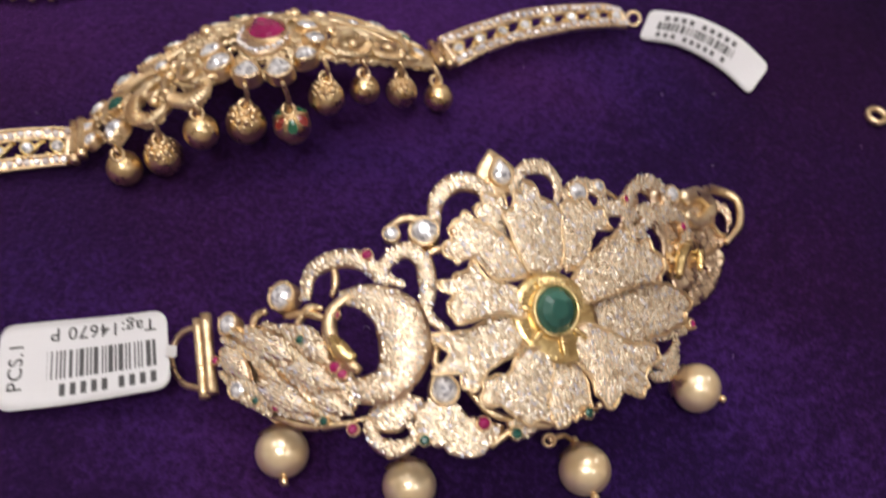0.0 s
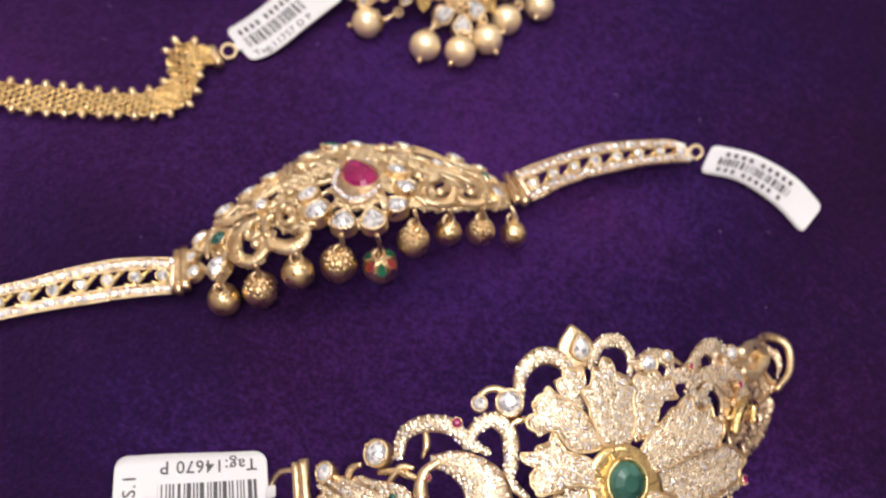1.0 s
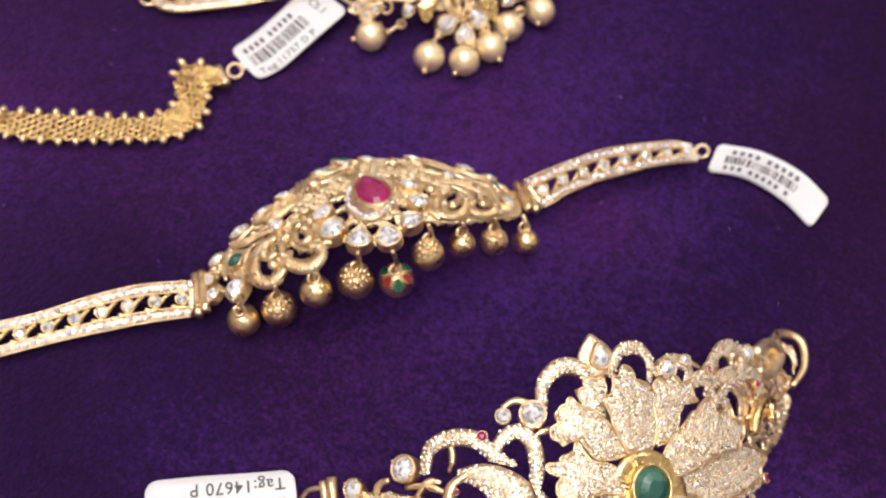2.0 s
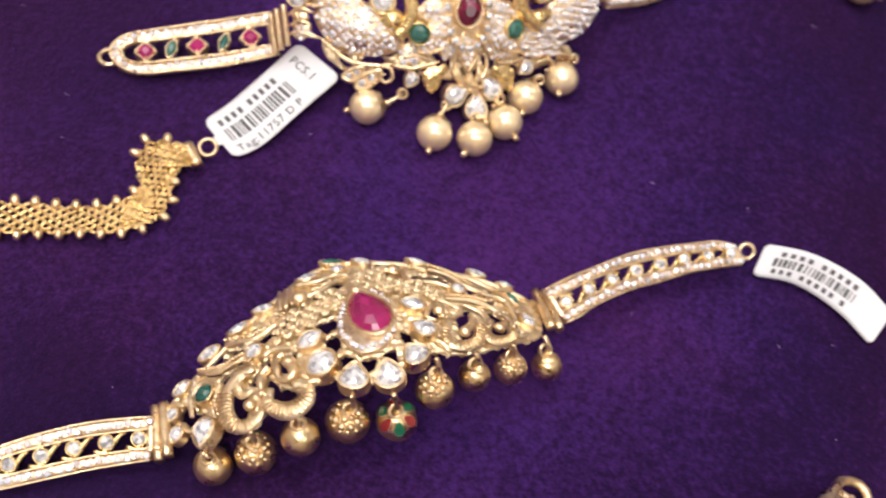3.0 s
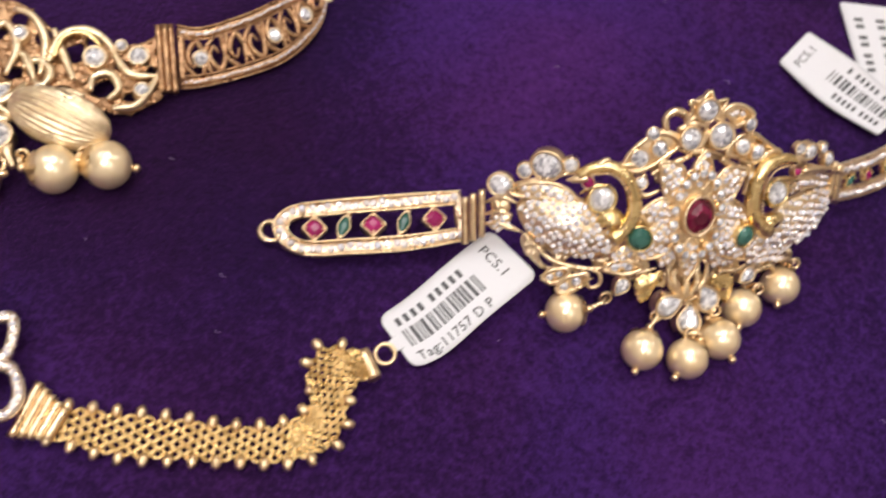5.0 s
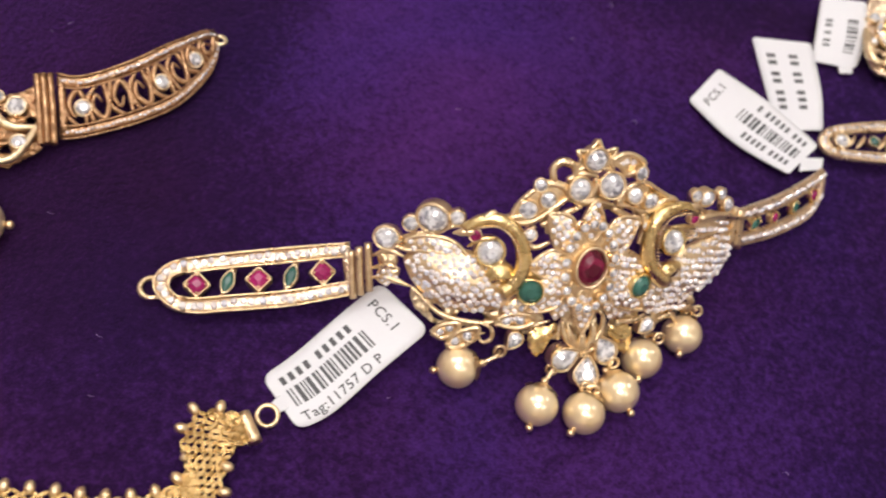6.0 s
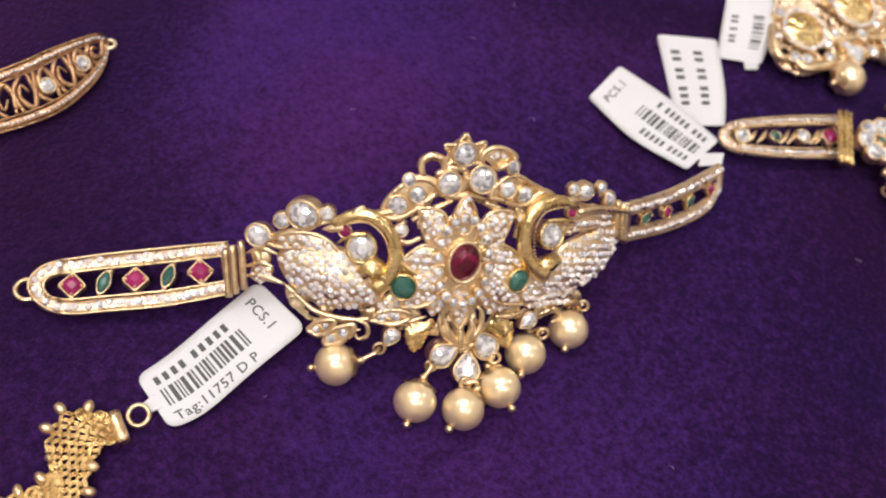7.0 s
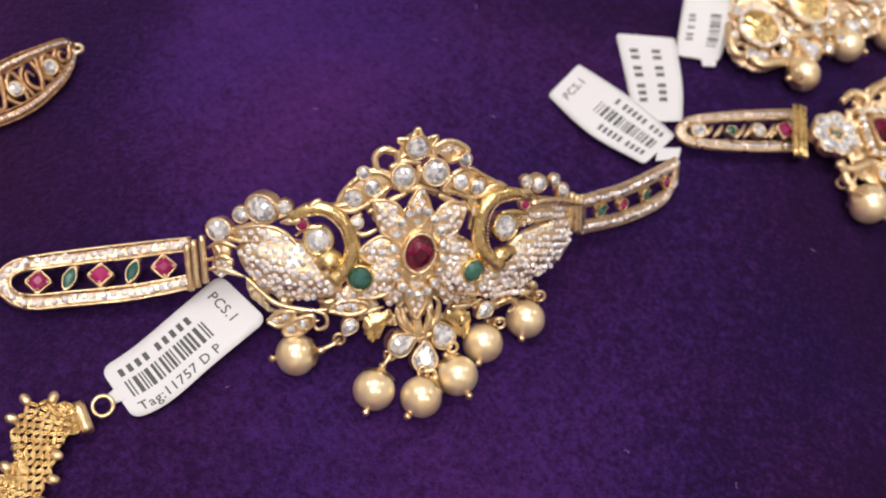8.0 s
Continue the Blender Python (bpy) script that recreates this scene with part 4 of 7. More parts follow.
def scale_field(sheet, parent, rim, step=1.8, r=0.34, h=0.45):
    """Rows of small raised scales inside a closed outline, each a bent ridge of its own height."""
    edge = spline([(*q, 0) for q in [*rim, rim[0]]], 80)[:-1]
    rnd = random.Random(len(rim) * 7)
    v, f = [], []
    x0, x1 = min(q.x for q in edge), max(q.x for q in edge)
    y0, y1 = min(q.y for q in edge), max(q.y for q in edge)
    for j in range(int((y1 - y0) / step * 1.3) + 1):
        for i in range(int((x1 - x0) / step) + 1):
            x = x0 + (i + 0.5 * (j % 2)) * step + rnd.uniform(-0.15, 0.15)
            y = y0 + j * step / 1.3 + rnd.uniform(-0.15, 0.15)
            odd = False
            for p, q in zip(edge, edge[1:] + edge[:1]):
                if (p.y > y) != (q.y > y) and x < (q.x - p.x) * (y - p.y) / (q.y - p.y) + p.x:
                    odd = not odd
            if not odd:
                continue
            a, k = rnd.uniform(-0.5, 0.5) + 0.5, rnd.uniform(0.85, 1.15) * step * 0.46
            ring = [(x + k * math.cos(a + w), y + k * 0.8 * math.sin(a + w)) for w in (-2.2, -1.1, 0.0, 1.1, 2.2)]
            sweep(sheet, ring, r * rnd.uniform(0.85, 1.2), h + rnd.uniform(-0.1, 0.2), (0.5, 0.5), 1.2, 8, 6, v, f)
            ball(v, f, sheet.pt(x, y, h), 0.3 * step * MM, 6, 4, 0.7)
    return tagged(link("plumage", mesh_of("plumage", v, f, ANTIQUE), parent), "raised gold scales of a bird's plumage", kind="stuff")


def combed_crescent(sheet, parent, pts, r, mat, h=0.5, first=3, last=20):
    """A swept crescent with fine ridges across its back."""
    v, f = sweep(sheet, pts, r, h, (0.5, 0.45), 0.55, 26, 10)
    c = link("crescent", mesh_of("crescent", v, f, mat), parent)
    path = spline([(*q, 0) for q in pts], 26)
    v, f = [], []
    for i in range(first, last):
        d = (path[i + 1] - path[i - 1]).normalized()
        k = min(1, min(i, 26 - i) / 7) * r * 0.8
        q = path[i]
        sweep(sheet, [(q.x - d.y * k, q.y + d.x * k), (q.x, q.y, 0.12), (q.x + d.y * k, q.y - d.x * k)], 0.15, h + r * 0.5, (1, 1), 1.0, 4, 5, v, f)
    return tagged(link("combing", mesh_of("combing", v, f, GOLD), c), kind="stuff")


def ruby_armlet():
    S = B_SHEET
    arm = thing("ruby_armlet", -10.9, 141.1, "arched antique gold armlet with pink ruby drop and gold balls", "armlet")
    edge = [(-36.0, 6.2), (-34.5, 6.3), (-30.7, 8.6), (-25.1, 11.4), (-20.4, 14.1), (-15.1, 16.9), (-11.7, 19.1), (-7.3, 21.1), (-3.5, 21.3), (0.4, 20.0), (2.6, 18.7), (6.2, 16.6), (9.0, 14.2), (12.8, 12.0), (17.0, 10.0), (20.8, 7.2), (24.9, 5.4), (26.8, 4.6), (22.7, -3.3), (17.3, -4.8), (12.7, -5.5), (8.1, -6.1), (4.1, -5.4), (1.6, -4.2), (-2.0, -4.9), (-6.7, -6.6),
            (-10.0, -5.9), (-11.3, -5.0), (-14.3, -2.9), (-16.1, -2.6), (-17.4, -5.0), (-20.1, -6.5), (-22.4, -5.2), (-23.5, -3.3), (-25.5, -4.9), (-27.5, -4.8), (-29.0, -2.9), (-29.4, -0.9), (-31.8, -1.7), (-33.8, 0.0), (-35.9, 0.2), (-36.9, 2.0)]
    cuts = [[(-21.7, 10.7), (-19.9, 11.6), (-16.9, 12.1), (-16.2, 11.1), (-18.8, 9.7), (-20.8, 9.5)], [(-28.6, 8.6), (-26.1, 9.8), (-22.9, 9.6), (-23.2, 7.4), (-25.4, 7.5), (-27.8, 7.7)], [(-27.8, 5.8), (-25.3, 5.8), (-26.9, 4.2), (-27.8, 3.9)], [(-34.1, 4.4), (-33.1, 3.6), (-33.5, 1.7), (-34.3, 1.7), (-34.7, 2.9)]]
    cuts += [[(-26.9, 2.0), (-25.9, -0.2), (-26.8, -2.0), (-27.9, -1.9), (-27.8, 0.4)], [(-24.1, 2.6), (-22.6, 3.5), (-22.9, 2.3), (-23.8, 1.8)], [(-21.8, 1.0), (-20.8, -1.2), (-19.7, -2.4), (-20.3, -3.6), (-21.6, -2.7), (-22.2, -1.0)], [(-18.8, 3.9), (-17.2, 3.8), (-18.3, 2.7), (-19.2, 1.5), (-19.4, 2.2)]]
    cuts += [[(-12.2, 3.5), (-11.1, 4.0), (-11.0, 2.3), (-12.4, 1.7)], [(-11.9, 7.0), (-9.5, 7.3), (-9.9, 6.1), (-11.4, 5.7)], [(-11.5, 0.0), (-10.0, -1.5), (-11.8, -2.4)], [(-12.9, 16.9), (-11.7, 15.5), (-13.2, 14.8)], [(-9.4, 15.8), (-6.3, 16.5), (-6.2, 14.9), (-9.5, 13.9)], [(-29.8, 1.6), (-29.1, 1.0), (-30.0, 0.2)]]
    cuts += [[(-32.7, 2.0), (-32.0, 1.7), (-32.2, 1.0), (-32.7, 1.2)], [(-30.9, 7.3), (-30.3, 6.9), (-30.7, 6.2)], [(-21.6, 5.4), (-20.8, 5.2), (-21.3, 4.1), (-21.9, 4.4)], [(5.2, 12.2), (8.8, 12.5), (10.7, 10.7), (6.4, 10.6)], [(13.2, 9.7), (16.2, 9.1), (17.1, 7.3), (13.6, 7.5)], [(1.4, 18.0), (3.4, 17.5), (2.2, 15.3), (0.8, 16.3)]]
    cuts += [[(10.5, 3.0), (12.5, 2.3), (10.8, 1.5)], [(8.3, 0.2), (9.6, 0.9), (9.7, -2.4), (8.4, -3.7), (7.6, -2.7)], [(14.5, 0.9), (15.4, 0.8), (15.5, -1.9), (13.9, -3.5), (13.3, -2.2)], [(4.5, 3.8), (6.1, 4.3), (4.1, 1.7), (3.4, 2.0)], [(-1.5, 1.0), (-0.8, -0.3), (-1.4, -1.8), (-1.9, -0.7)], [(-5.7, -2.6), (-4.2, -2.0), (-4.6, -4.0)]]
    cuts += [[(-8.9, -2.2), (-7.3, -2.7), (-8.7, -3.8)], [(19.7, 1.8), (20.4, 1.3), (19.0, 0.2)], [(15.0, 5.0), (16.5, 4.6), (15.1, 3.7)], [(-12.9, 7.6), (-11.4, 7.8), (-11.7, 7.2)]]
    for k, cut in enumerate(cuts):
        c = sum((Vector(q) for q in cut), Vector((0, 0))) / len(cut)
        cuts[k] = [tuple(c + (Vector(q) - c) * (1.5 if c.x > 0 else 1.35)) for q in cut]
    pierced_plate("cast_body", S, arm, edge, [], CHASED, -0.3, 0.4, 0.7, 0.24, 1.0, cuts)
    # stones along the raised back
    for a, b, w, m in (((-34.6, 7.3), (-31.5, 8.1), 2.2, None), ((-29.3, 10.8), (-25.9, 12.1), 2.2, None), ((-24.2, 12.9), (-20.7, 14.1), 2.2, None), ((-19.6, 15.4), (-16.1, 15.2), 2.2, None), ((-11.2, 19.1), (-7.5, 19.1), 2.2, None),
                       ((-6.1, 22.2), (-2.3, 21.0), 2.0, EMERALD), ((-1.1, 20.5), (1.3, 18.5), 2.0, None), ((7.2, 17.5), (9.7, 15.0), 2.0, None), ((16.0, 12.3), (18.4, 10.2), 1.9, None), ((20.0, 8.9), (21.8, 6.9), 1.9, None), ((19.8, 0.6), (20.5, -2.3), 2.0, None)):
        stone_between(S, arm, a, b, w, m, "leaf", 0.5)
    for (s, t), r in (((-4.5, 18.5), 1.2), ((-21.9, 6.9), 1.4), ((10.9, 6.8), 1.15), ((-35.5, 4.1), 1.2), ((-35.7, 0.5), 1.35)):
        set_stone(S, arm, s, t, r, None, "round", 0, 0.7, metal=GOLD)
    scroll("top_rim", S, arm, [(-35.7, 6.0), (-30.7, 8.6), (-25.0, 11.5), (-20.4, 14.3), (-15.0, 17.2), (-11.7, 19.2), (-7.3, 21.2), (-3.5, 21.5), (0.5, 20.1), (2.7, 18.8), (6.4, 16.8), (9.2, 14.3), (13.0, 12.2), (17.2, 10.2), (20.9, 7.3), (23.9, 4.7)], 0.5, ANTIQUE, -0.2, (1, 1), n=60)
    # ruby with its halo
    halo = [(-5.3, 10.3), (-8.9, 6.9), (-10.3, 3.1), (-9.6, 0.0), (-8.5, -1.4), (-5.9, -1.6), (-3.1, -0.1), (-1.7, 2.7), (-1.1, 7.1), (-2.4, 10.3)]
    p = Plate([Vector((*q, 0)) for q in halo], 0.4, 0.7)
    plate = p.build("halo", S, arm, PALE)
    pts = spline([(*q, 0) for q in halo + halo[:1]], 34)
    cs, ct = (-5.7, 4.5)
    pave_stones(S, plate, [(cs + (q.x - cs) * 0.9, ct + (q.y - ct) * 0.9, 1.0) for q in pts[:-1]], 0.46)
    stone_between(S, arm, (-4.9, 0.2), (-5.1, 10.9), 6.3, PINK, "pear", 0.9, GOLD, "large pink ruby drop")
    # ring of large stones below
    for a, b, w, k in (((-16.3, 3.7), (-12.5, 4.5), 3.0, "leaf"), ((-16.3, -1.7), (-12.4, 0.5), 4.3, "round"), ((-11.9, -6.5), (-10.2, -2.6), 4.1, "pear"), ((-6.9, -8.2), (-6.1, -4.0), 4.1, "pear"),
                       ((-1.2, -6.0), (-2.3, -2.5), 3.9, "pear"), ((2.6, -1.7), (0.1, 1.0), 3.5, "pear"), ((3.2, 3.3), (0.6, 6.1), 2.6, "leaf")):
        stone_between(S, arm, a, b, w, None, k, 0.9, GOLD)
    stone_between(S, arm, (-31.7, 3.4), (-28.7, 4.7), 3.2, EMERALD, "leaf", 0.9, GOLD)
    stone_between(S, arm, (19.7, 5.4), (19.9, 2.3), 1.9, EMERALD, "leaf", 0.7, GOLD)
    stone_between(S, arm, (-31.3, 0.3), (-32.8, -4.0), 3.9, None, "pear", 0.8, GOLD)
    # birds along the lower edge
    for pts, r, i, j in (([(-22.9, 3.9), (-25.5, 3.9), (-27.8, 1.3), (-28.5, -1.9), (-27.3, -4.2), (-24.9, -4.2), (-23.9, -3.1)], 1.35, 9, 23), ([(-23.9, 0.6), (-25.6, 0.6), (-25.8, 2.9), (-24.0, 4.0)], 0.9, 4, 14), ([(-22.0, -0.7), (-22.9, -2.7), (-21.8, -4.7), (-19.7, -5.6), (-17.7, -4.5), (-17.7, -2.3), (-19.1, -1.9)], 1.4, 5, 22),
                         ([(6.1, 0.5), (4.0, -2.5), (4.8, -4.5), (7.4, -4.8), (9.4, -3.3), (10.9, -0.4), (10.0, 1.2)], 1.0, 4, 22), ([(13.1, -0.8), (10.6, -3.3), (11.6, -4.8), (14.7, -4.5), (16.4, -2.1), (16.2, -0.0)], 0.9, 4, 22)):
        combed_crescent(S, arm, pts, r, ANTIQUE, 0.5, i, j)
    for pts, r in (([(-18.2, 1.6), (-18.3, -0.3), (-19.5, -0.7), (-20.6, 0.1)], 0.75), ([(-18.3, 3.7), (-19.6, 3.1), (-20.3, 0.8), (-20.0, -0.3)], 0.7), ([(7.6, -2.2), (9.3, -1.1), (9.6, 0.6)], 0.7), ([(13.4, -3.0), (14.8, -1.7), (14.9, -0.2)], 0.6), ([(-20.9, 2.7), (-22.3, 1.9), (-23.0, -0.5), (-22.6, -1.7)], 0.7)):
        scroll("bird_neck", S, arm, pts, r, GOLD, 0.7, (1, 0.4), n=14)
    for (s, t), r in (((-18.2, 1.9), 1.05), ((-12.5, 13.4), 1.35), ((-25.1, -1.8), 1.0), ((7.2, -2.5), 0.9), ((13.3, -2.5), 0.85), ((5.1, 2.3), 1.0), ((3.0, 13.9), 1.1), ((-23.1, -1.0), 0.7), ((2.1, 14.3), 0.7)):
        v, f = [], []
        ball(v, f, S.pt(s, t, 0.8), r * MM, 14, 10, 0.8)
        link("bird_head", mesh_of("bird_head", v, f, GOLD), arm)
    # plumage beside and over the ruby
    for rim in ([(-15.3, 11.5), (-11.1, 12.6), (-6.5, 13.2), (-7.3, 9.6), (-9.3, 7.8), (-12.9, 7.1), (-15.5, 6.5), (-19.0, 5.7), (-19.6, 6.4), (-17.8, 9.1)], [(-3.3, 15.5), (1.5, 15.2), (2.8, 12.5), (5.7, 9.0), (7.3, 5.6), (4.5, 5.8), (0.6, 8.4), (-2.5, 10.7), (-4.8, 10.7)], [(6.1, 4.2), (8.8, 3.4), (8.5, 1.3), (5.1, 0.2), (4.8, 1.8)]):
        scale_field(S, arm, rim)
    for pts in ([(-14.4, 17.6), (-15.1, 15.3), (-15.9, 13.0)], [(-13.5, 17.7), (-14.2, 15.1), (-15.0, 12.9)], [(-12.6, 17.5), (-13.2, 15.3), (-13.9, 13.2)]):
        scroll("fan_rib", S, arm, pts, 0.55, ANTIQUE, 0.5, (0.6, 0.6), n=10)
    # twisted branches between the openings
    for pts, r in (([(-25.0, 11.5), (-21.2, 9.5), (-17.7, 10.3), (-15.5, 11.2)], 0.75), ([(-30.1, 8.6), (-26.8, 6.8), (-23.4, 6.9)], 0.75), ([(-23.0, 7.7), (-22.6, 9.1), (-21.3, 9.2)], 0.6), ([(-30.6, 7.8), (-32.2, 5.3), (-33.0, 1.8)], 0.7), ([(-27.7, 4.3), (-29.2, 1.8), (-29.4, -0.9)], 0.8), ([(-28.5, 2.8), (-28.6, 5.6), (-30.4, 6.6), (-32.0, 5.1), (-32.0, 2.2)], 0.5)):
        scroll("branch", S, arm, pts, r * 0.8, ANTIQUE, 0.35, (0.7, 0.6), 1.0, 0.0, 18)
    for pts, r in (([(-11.9, 18.2), (-8.6, 17.1), (-5.7, 17.5), (-3.7, 16.4)], 0.6), ([(-12.0, 14.0), (-9.4, 14.1), (-5.8, 15.6)], 0.6), ([(0.2, 16.7), (-0.3, 15.8), (3.1, 15.8), (4.6, 13.1)], 0.6), ([(4.6, 14.4), (4.4, 10.6), (8.0, 9.4), (10.5, 7.1)], 0.65), ([(9.0, 13.8), (11.7, 10.6), (13.3, 7.1), (16.0, 5.5)], 0.65), ([(12.3, 11.4), (15.1, 9.2), (17.3, 6.9), (21.1, 6.1)], 0.55)):
        scroll("branch", S, arm, pts, r * 0.8, ANTIQUE, 0.35, (0.7, 0.6), 1.0, 0.0, 18)
    for pts, r in (([(7.5, 5.1), (11.0, 4.2), (13.7, 2.7), (15.3, 1.0)], 0.65), ([(9.8, 3.3), (11.9, 1.1), (11.6, -1.5), (9.1, -4.7)], 0.65), ([(14.8, 5.4), (17.9, 4.0), (18.3, 1.1), (17.4, -1.7)], 0.55), ([(17.0, -2.2), (16.6, -4.1), (18.8, -3.8)], 0.6), ([(6.4, 5.0), (7.9, 3.5), (8.8, 1.8), (5.9, 0.6)], 0.6), ([(-21.0, 5.3), (-19.7, 5.7), (-18.4, 5.3), (-16.9, 4.2)], 0.6)):
        scroll("branch", S, arm, pts, r * 0.8, ANTIQUE, 0.35, (0.7, 0.6), 1.0, 0.0, 18)
    for pts, r in (([(-17.8, -2.5), (-16.1, -2.6), (-15.5, -3.2)], 0.7), ([(2.4, -2.8), (3.2, -3.8), (3.5, -5.1)], 0.7), ([(5.2, 4.6), (3.1, 2.1), (4.1, 0.9)], 0.5), ([(-36.0, 5.7), (-34.5, 5.6), (-33.6, 4.4)], 0.6), ([(-34.4, 1.6), (-34.1, 0.2), (-33.8, -0.5)], 0.6)):
        scroll("branch", S, arm, pts, r * 0.8, ANTIQUE, 0.35, (0.7, 0.6), 1.0, 0.0, 18)
    v, f = [], []
    for pts in ([(-24.7, 11.7), (-21.0, 9.9), (-17.6, 10.6), (-15.7, 11.4)], [(-29.7, 8.7), (-26.7, 7.1), (-23.4, 7.2)], [(9.3, 13.8), (11.8, 10.8), (13.4, 7.2)], [(7.7, 5.1), (11.1, 4.4), (13.9, 3.0)], [(-27.8, 3.8), (-29.2, 1.7), (-29.4, -0.5)], [(-27.1, 6.0), (-24.8, 6.1), (-22.8, 5.4)]):
        for q in spline([(*u, 0) for u in pts], 14):
            ball(v, f, S.pt(q.x, q.y, 1.0), 0.34 * MM, 6, 4, 0.8)
    tagged(link("beading", mesh_of("beading", v, f, GOLD), arm), kind="stuff")
    # balls on rings along the lower edge
    cap = filigree_cap()
    rows = [(-32.2, 119.2, 2.9, 2.94, 0), (-26.7, 122.3, 4.5, 3.22, 1), (-20.7, 124.3, 10.5, 2.86, 0), (-14.9, 128.9, 9.5, 3.31, 1), (-8.0, 131.3, 8.9, 3.09, 2), (-3.8, 136.6, 11.5, 2.95, 1), (1.5, 140.9, 10.9, 2.46, 0), (7.0, 145.4, 7.5, 2.64, 1), (13.0, 149.2, 4.2, 2.49, 0)]
    tops = [(-33.0, -4.8), (-26.5, -5.2), (-20.1, -6.4), (-12.3, -6.9), (-6.9, -8.9), (1.1, -5.6), (7.5, -6.1), (14.5, -5.5), (21.8, -4.0)]
    for (x, y, z, r, kind), (s, t) in zip(rows, tops):
        c = Vector((x, y, z))
        hook = S.pt(s, t, 0.3) / MM
        d = (hook - c).normalized()
        face = (d * 1.4 + Vector((0.1, -0.2, 0.5)) if kind == 2 else d + Vector((-0.05, -0.35, 0.75))).normalized()
        m = Matrix.Translation(c * MM) @ face.to_track_quat("Z", "Y").to_matrix().to_4x4() @ Matrix.Scale(r * MM, 4)
        b = link("gold_ball", BALL_MESH, arm, m, ("plain gold ball", "gold ball with beaded flower cap", "gold ball with red and green enamel petals")[kind])
        if kind == 1:
            link("filigree_cap", cap, b, m)
        if kind == 2:
            for i, mt in enumerate((RED_ENAMEL, GREEN_ENAMEL, RED_ENAMEL, GREEN_ENAMEL, RED_ENAMEL, GREEN_ENAMEL)):
                a = 2 * math.pi * i / 6 + 0.3
                v, f, g = [], [], []
                for sc, hh in ((1.0, 1.01), (0.95, 1.08), (0.72, 1.09), (0.0, 1.08)):
                    for q in range(12):
                        w = 2 * math.pi * q / 12
                        px, py = 0.6 + 0.38 * sc * math.cos(w), 0.25 * sc * math.sin(w) * (1.25 + 0.5 * math.cos(w))
                        qv = Vector((px * math.cos(a) - py * math.sin(a), px * math.sin(a) + py * math.cos(a), 0))
                        qv.z = math.sqrt(max(0.02, 1 - qv.x ** 2 - qv.y ** 2))
                        v.append(m @ (qv * hh))
                for k in range(3):
                    for q in range(12):
                        (f if k < 2 else g).append((k * 12 + q, k * 12 + (q + 1) % 12, k * 12 + 12 + (q + 1) % 12, k * 12 + 12 + q))
                link("petal_rim", mesh_of("petal_rim", v, f, GOLD), b)
                link("enamel_petal", mesh_of("enamel_petal", v, g, mt), b)
        v, f = sweep(FLAT, [tuple(c + d * r * 0.95), tuple((c + d * r + hook) / 2 + Vector((0.5, -0.3, 0.5))), tuple(hook)], 0.42, 0, (1, 1), sides=6)
        link("wire_loop", mesh_of("wire_loop", v, f, GOLD), b)
        end = c + d * r * 1.2
        wire_ring(FLAT, b, end.x, end.y, 0.95, 0.34, end.z, turn=30, lean=40, name="jump_ring")
    # hinges and straps
    hinge(arm, S, (-38.1, -2.2), (-36.7, 6.5), rows=2, gap=1.5, mat=GOLD, r=0.8)
    hinge(arm, S, (24.5, -2.9), (26.7, 5.7), rows=2, gap=1.5, mat=GOLD, r=0.7)
    right = Ribbon([(41.7, 182.0, 4.2), (37.9, 181.4, 4.8), (33.5, 179.2, 5.2), (28.2, 176.5, 5.4), (23.0, 173.5, 5.4), (18.1, 169.6, 5.2), (13.4, 165.7, 4.8), (9.7, 162.2, 4.4)],
                   [(43.8, 180.0, 2.6), (39.8, 177.4, 3.6), (34.3, 174.1, 4.2), (29.2, 170.3, 4.4), (24.2, 166.9, 4.4), (19.4, 162.7, 4.2), (16.3, 159.0, 4.0), (14.4, 157.7, 3.6)])
    body, rib = strap(arm, right, 0.9, False, 0.58)
    left = Ribbon([(-76, 97.5, 0.8), (-65.2, 104.7, 0.9), (-61.0, 107.4, 1.0), (-57.2, 109.6, 1.1), (-53.3, 111.8, 1.2), (-49.3, 114.0, 1.4), (-45.2, 116.0, 1.5), (-40.8, 118.0, 1.6)],
                  [(-78.5, 103.0, 2.6), (-67.1, 109.9, 2.8), (-63.0, 112.8, 3.0), (-59.3, 115.5, 3.3), (-55.4, 118.0, 3.6), (-51.4, 120.2, 3.8), (-47.2, 122.1, 3.6), (-42.8, 123.9, 3.2)])
    body2, rib2 = strap(arm, left, 0.95, False, 0.6)
    for b, rb, n in ((body, rib, 8), (body2, rib2, 9)):
        L, w = rb.length, rb.width / 2 - 2.0
        for i in range(n):
            k = (i + 0.5) / n
            set_stone(rb, arm, L * k, 0.1, 1.05, None, "round", 0, 0.9, metal=YELLOW, beads=4)
            a = L / n
            scroll("wave_wire", rb, arm, [(a * i + a * 0.1, -w * 0.7), (a * i + a * 0.45, -w * 0.95), (a * (i + 1) - a * 0.1, w * 0.75), (a * (i + 1) + a * 0.08, w)], 0.45, YELLOW, 0.3, (0.7, 0.7), 1.0, 0.0, 14)
    x, y, z = (44.5, 183.4, 2)
    wire_ring(FLAT, arm, x, y, 1.3, 0.35, z, lean=35, name="end_ring")


ruby_armlet()


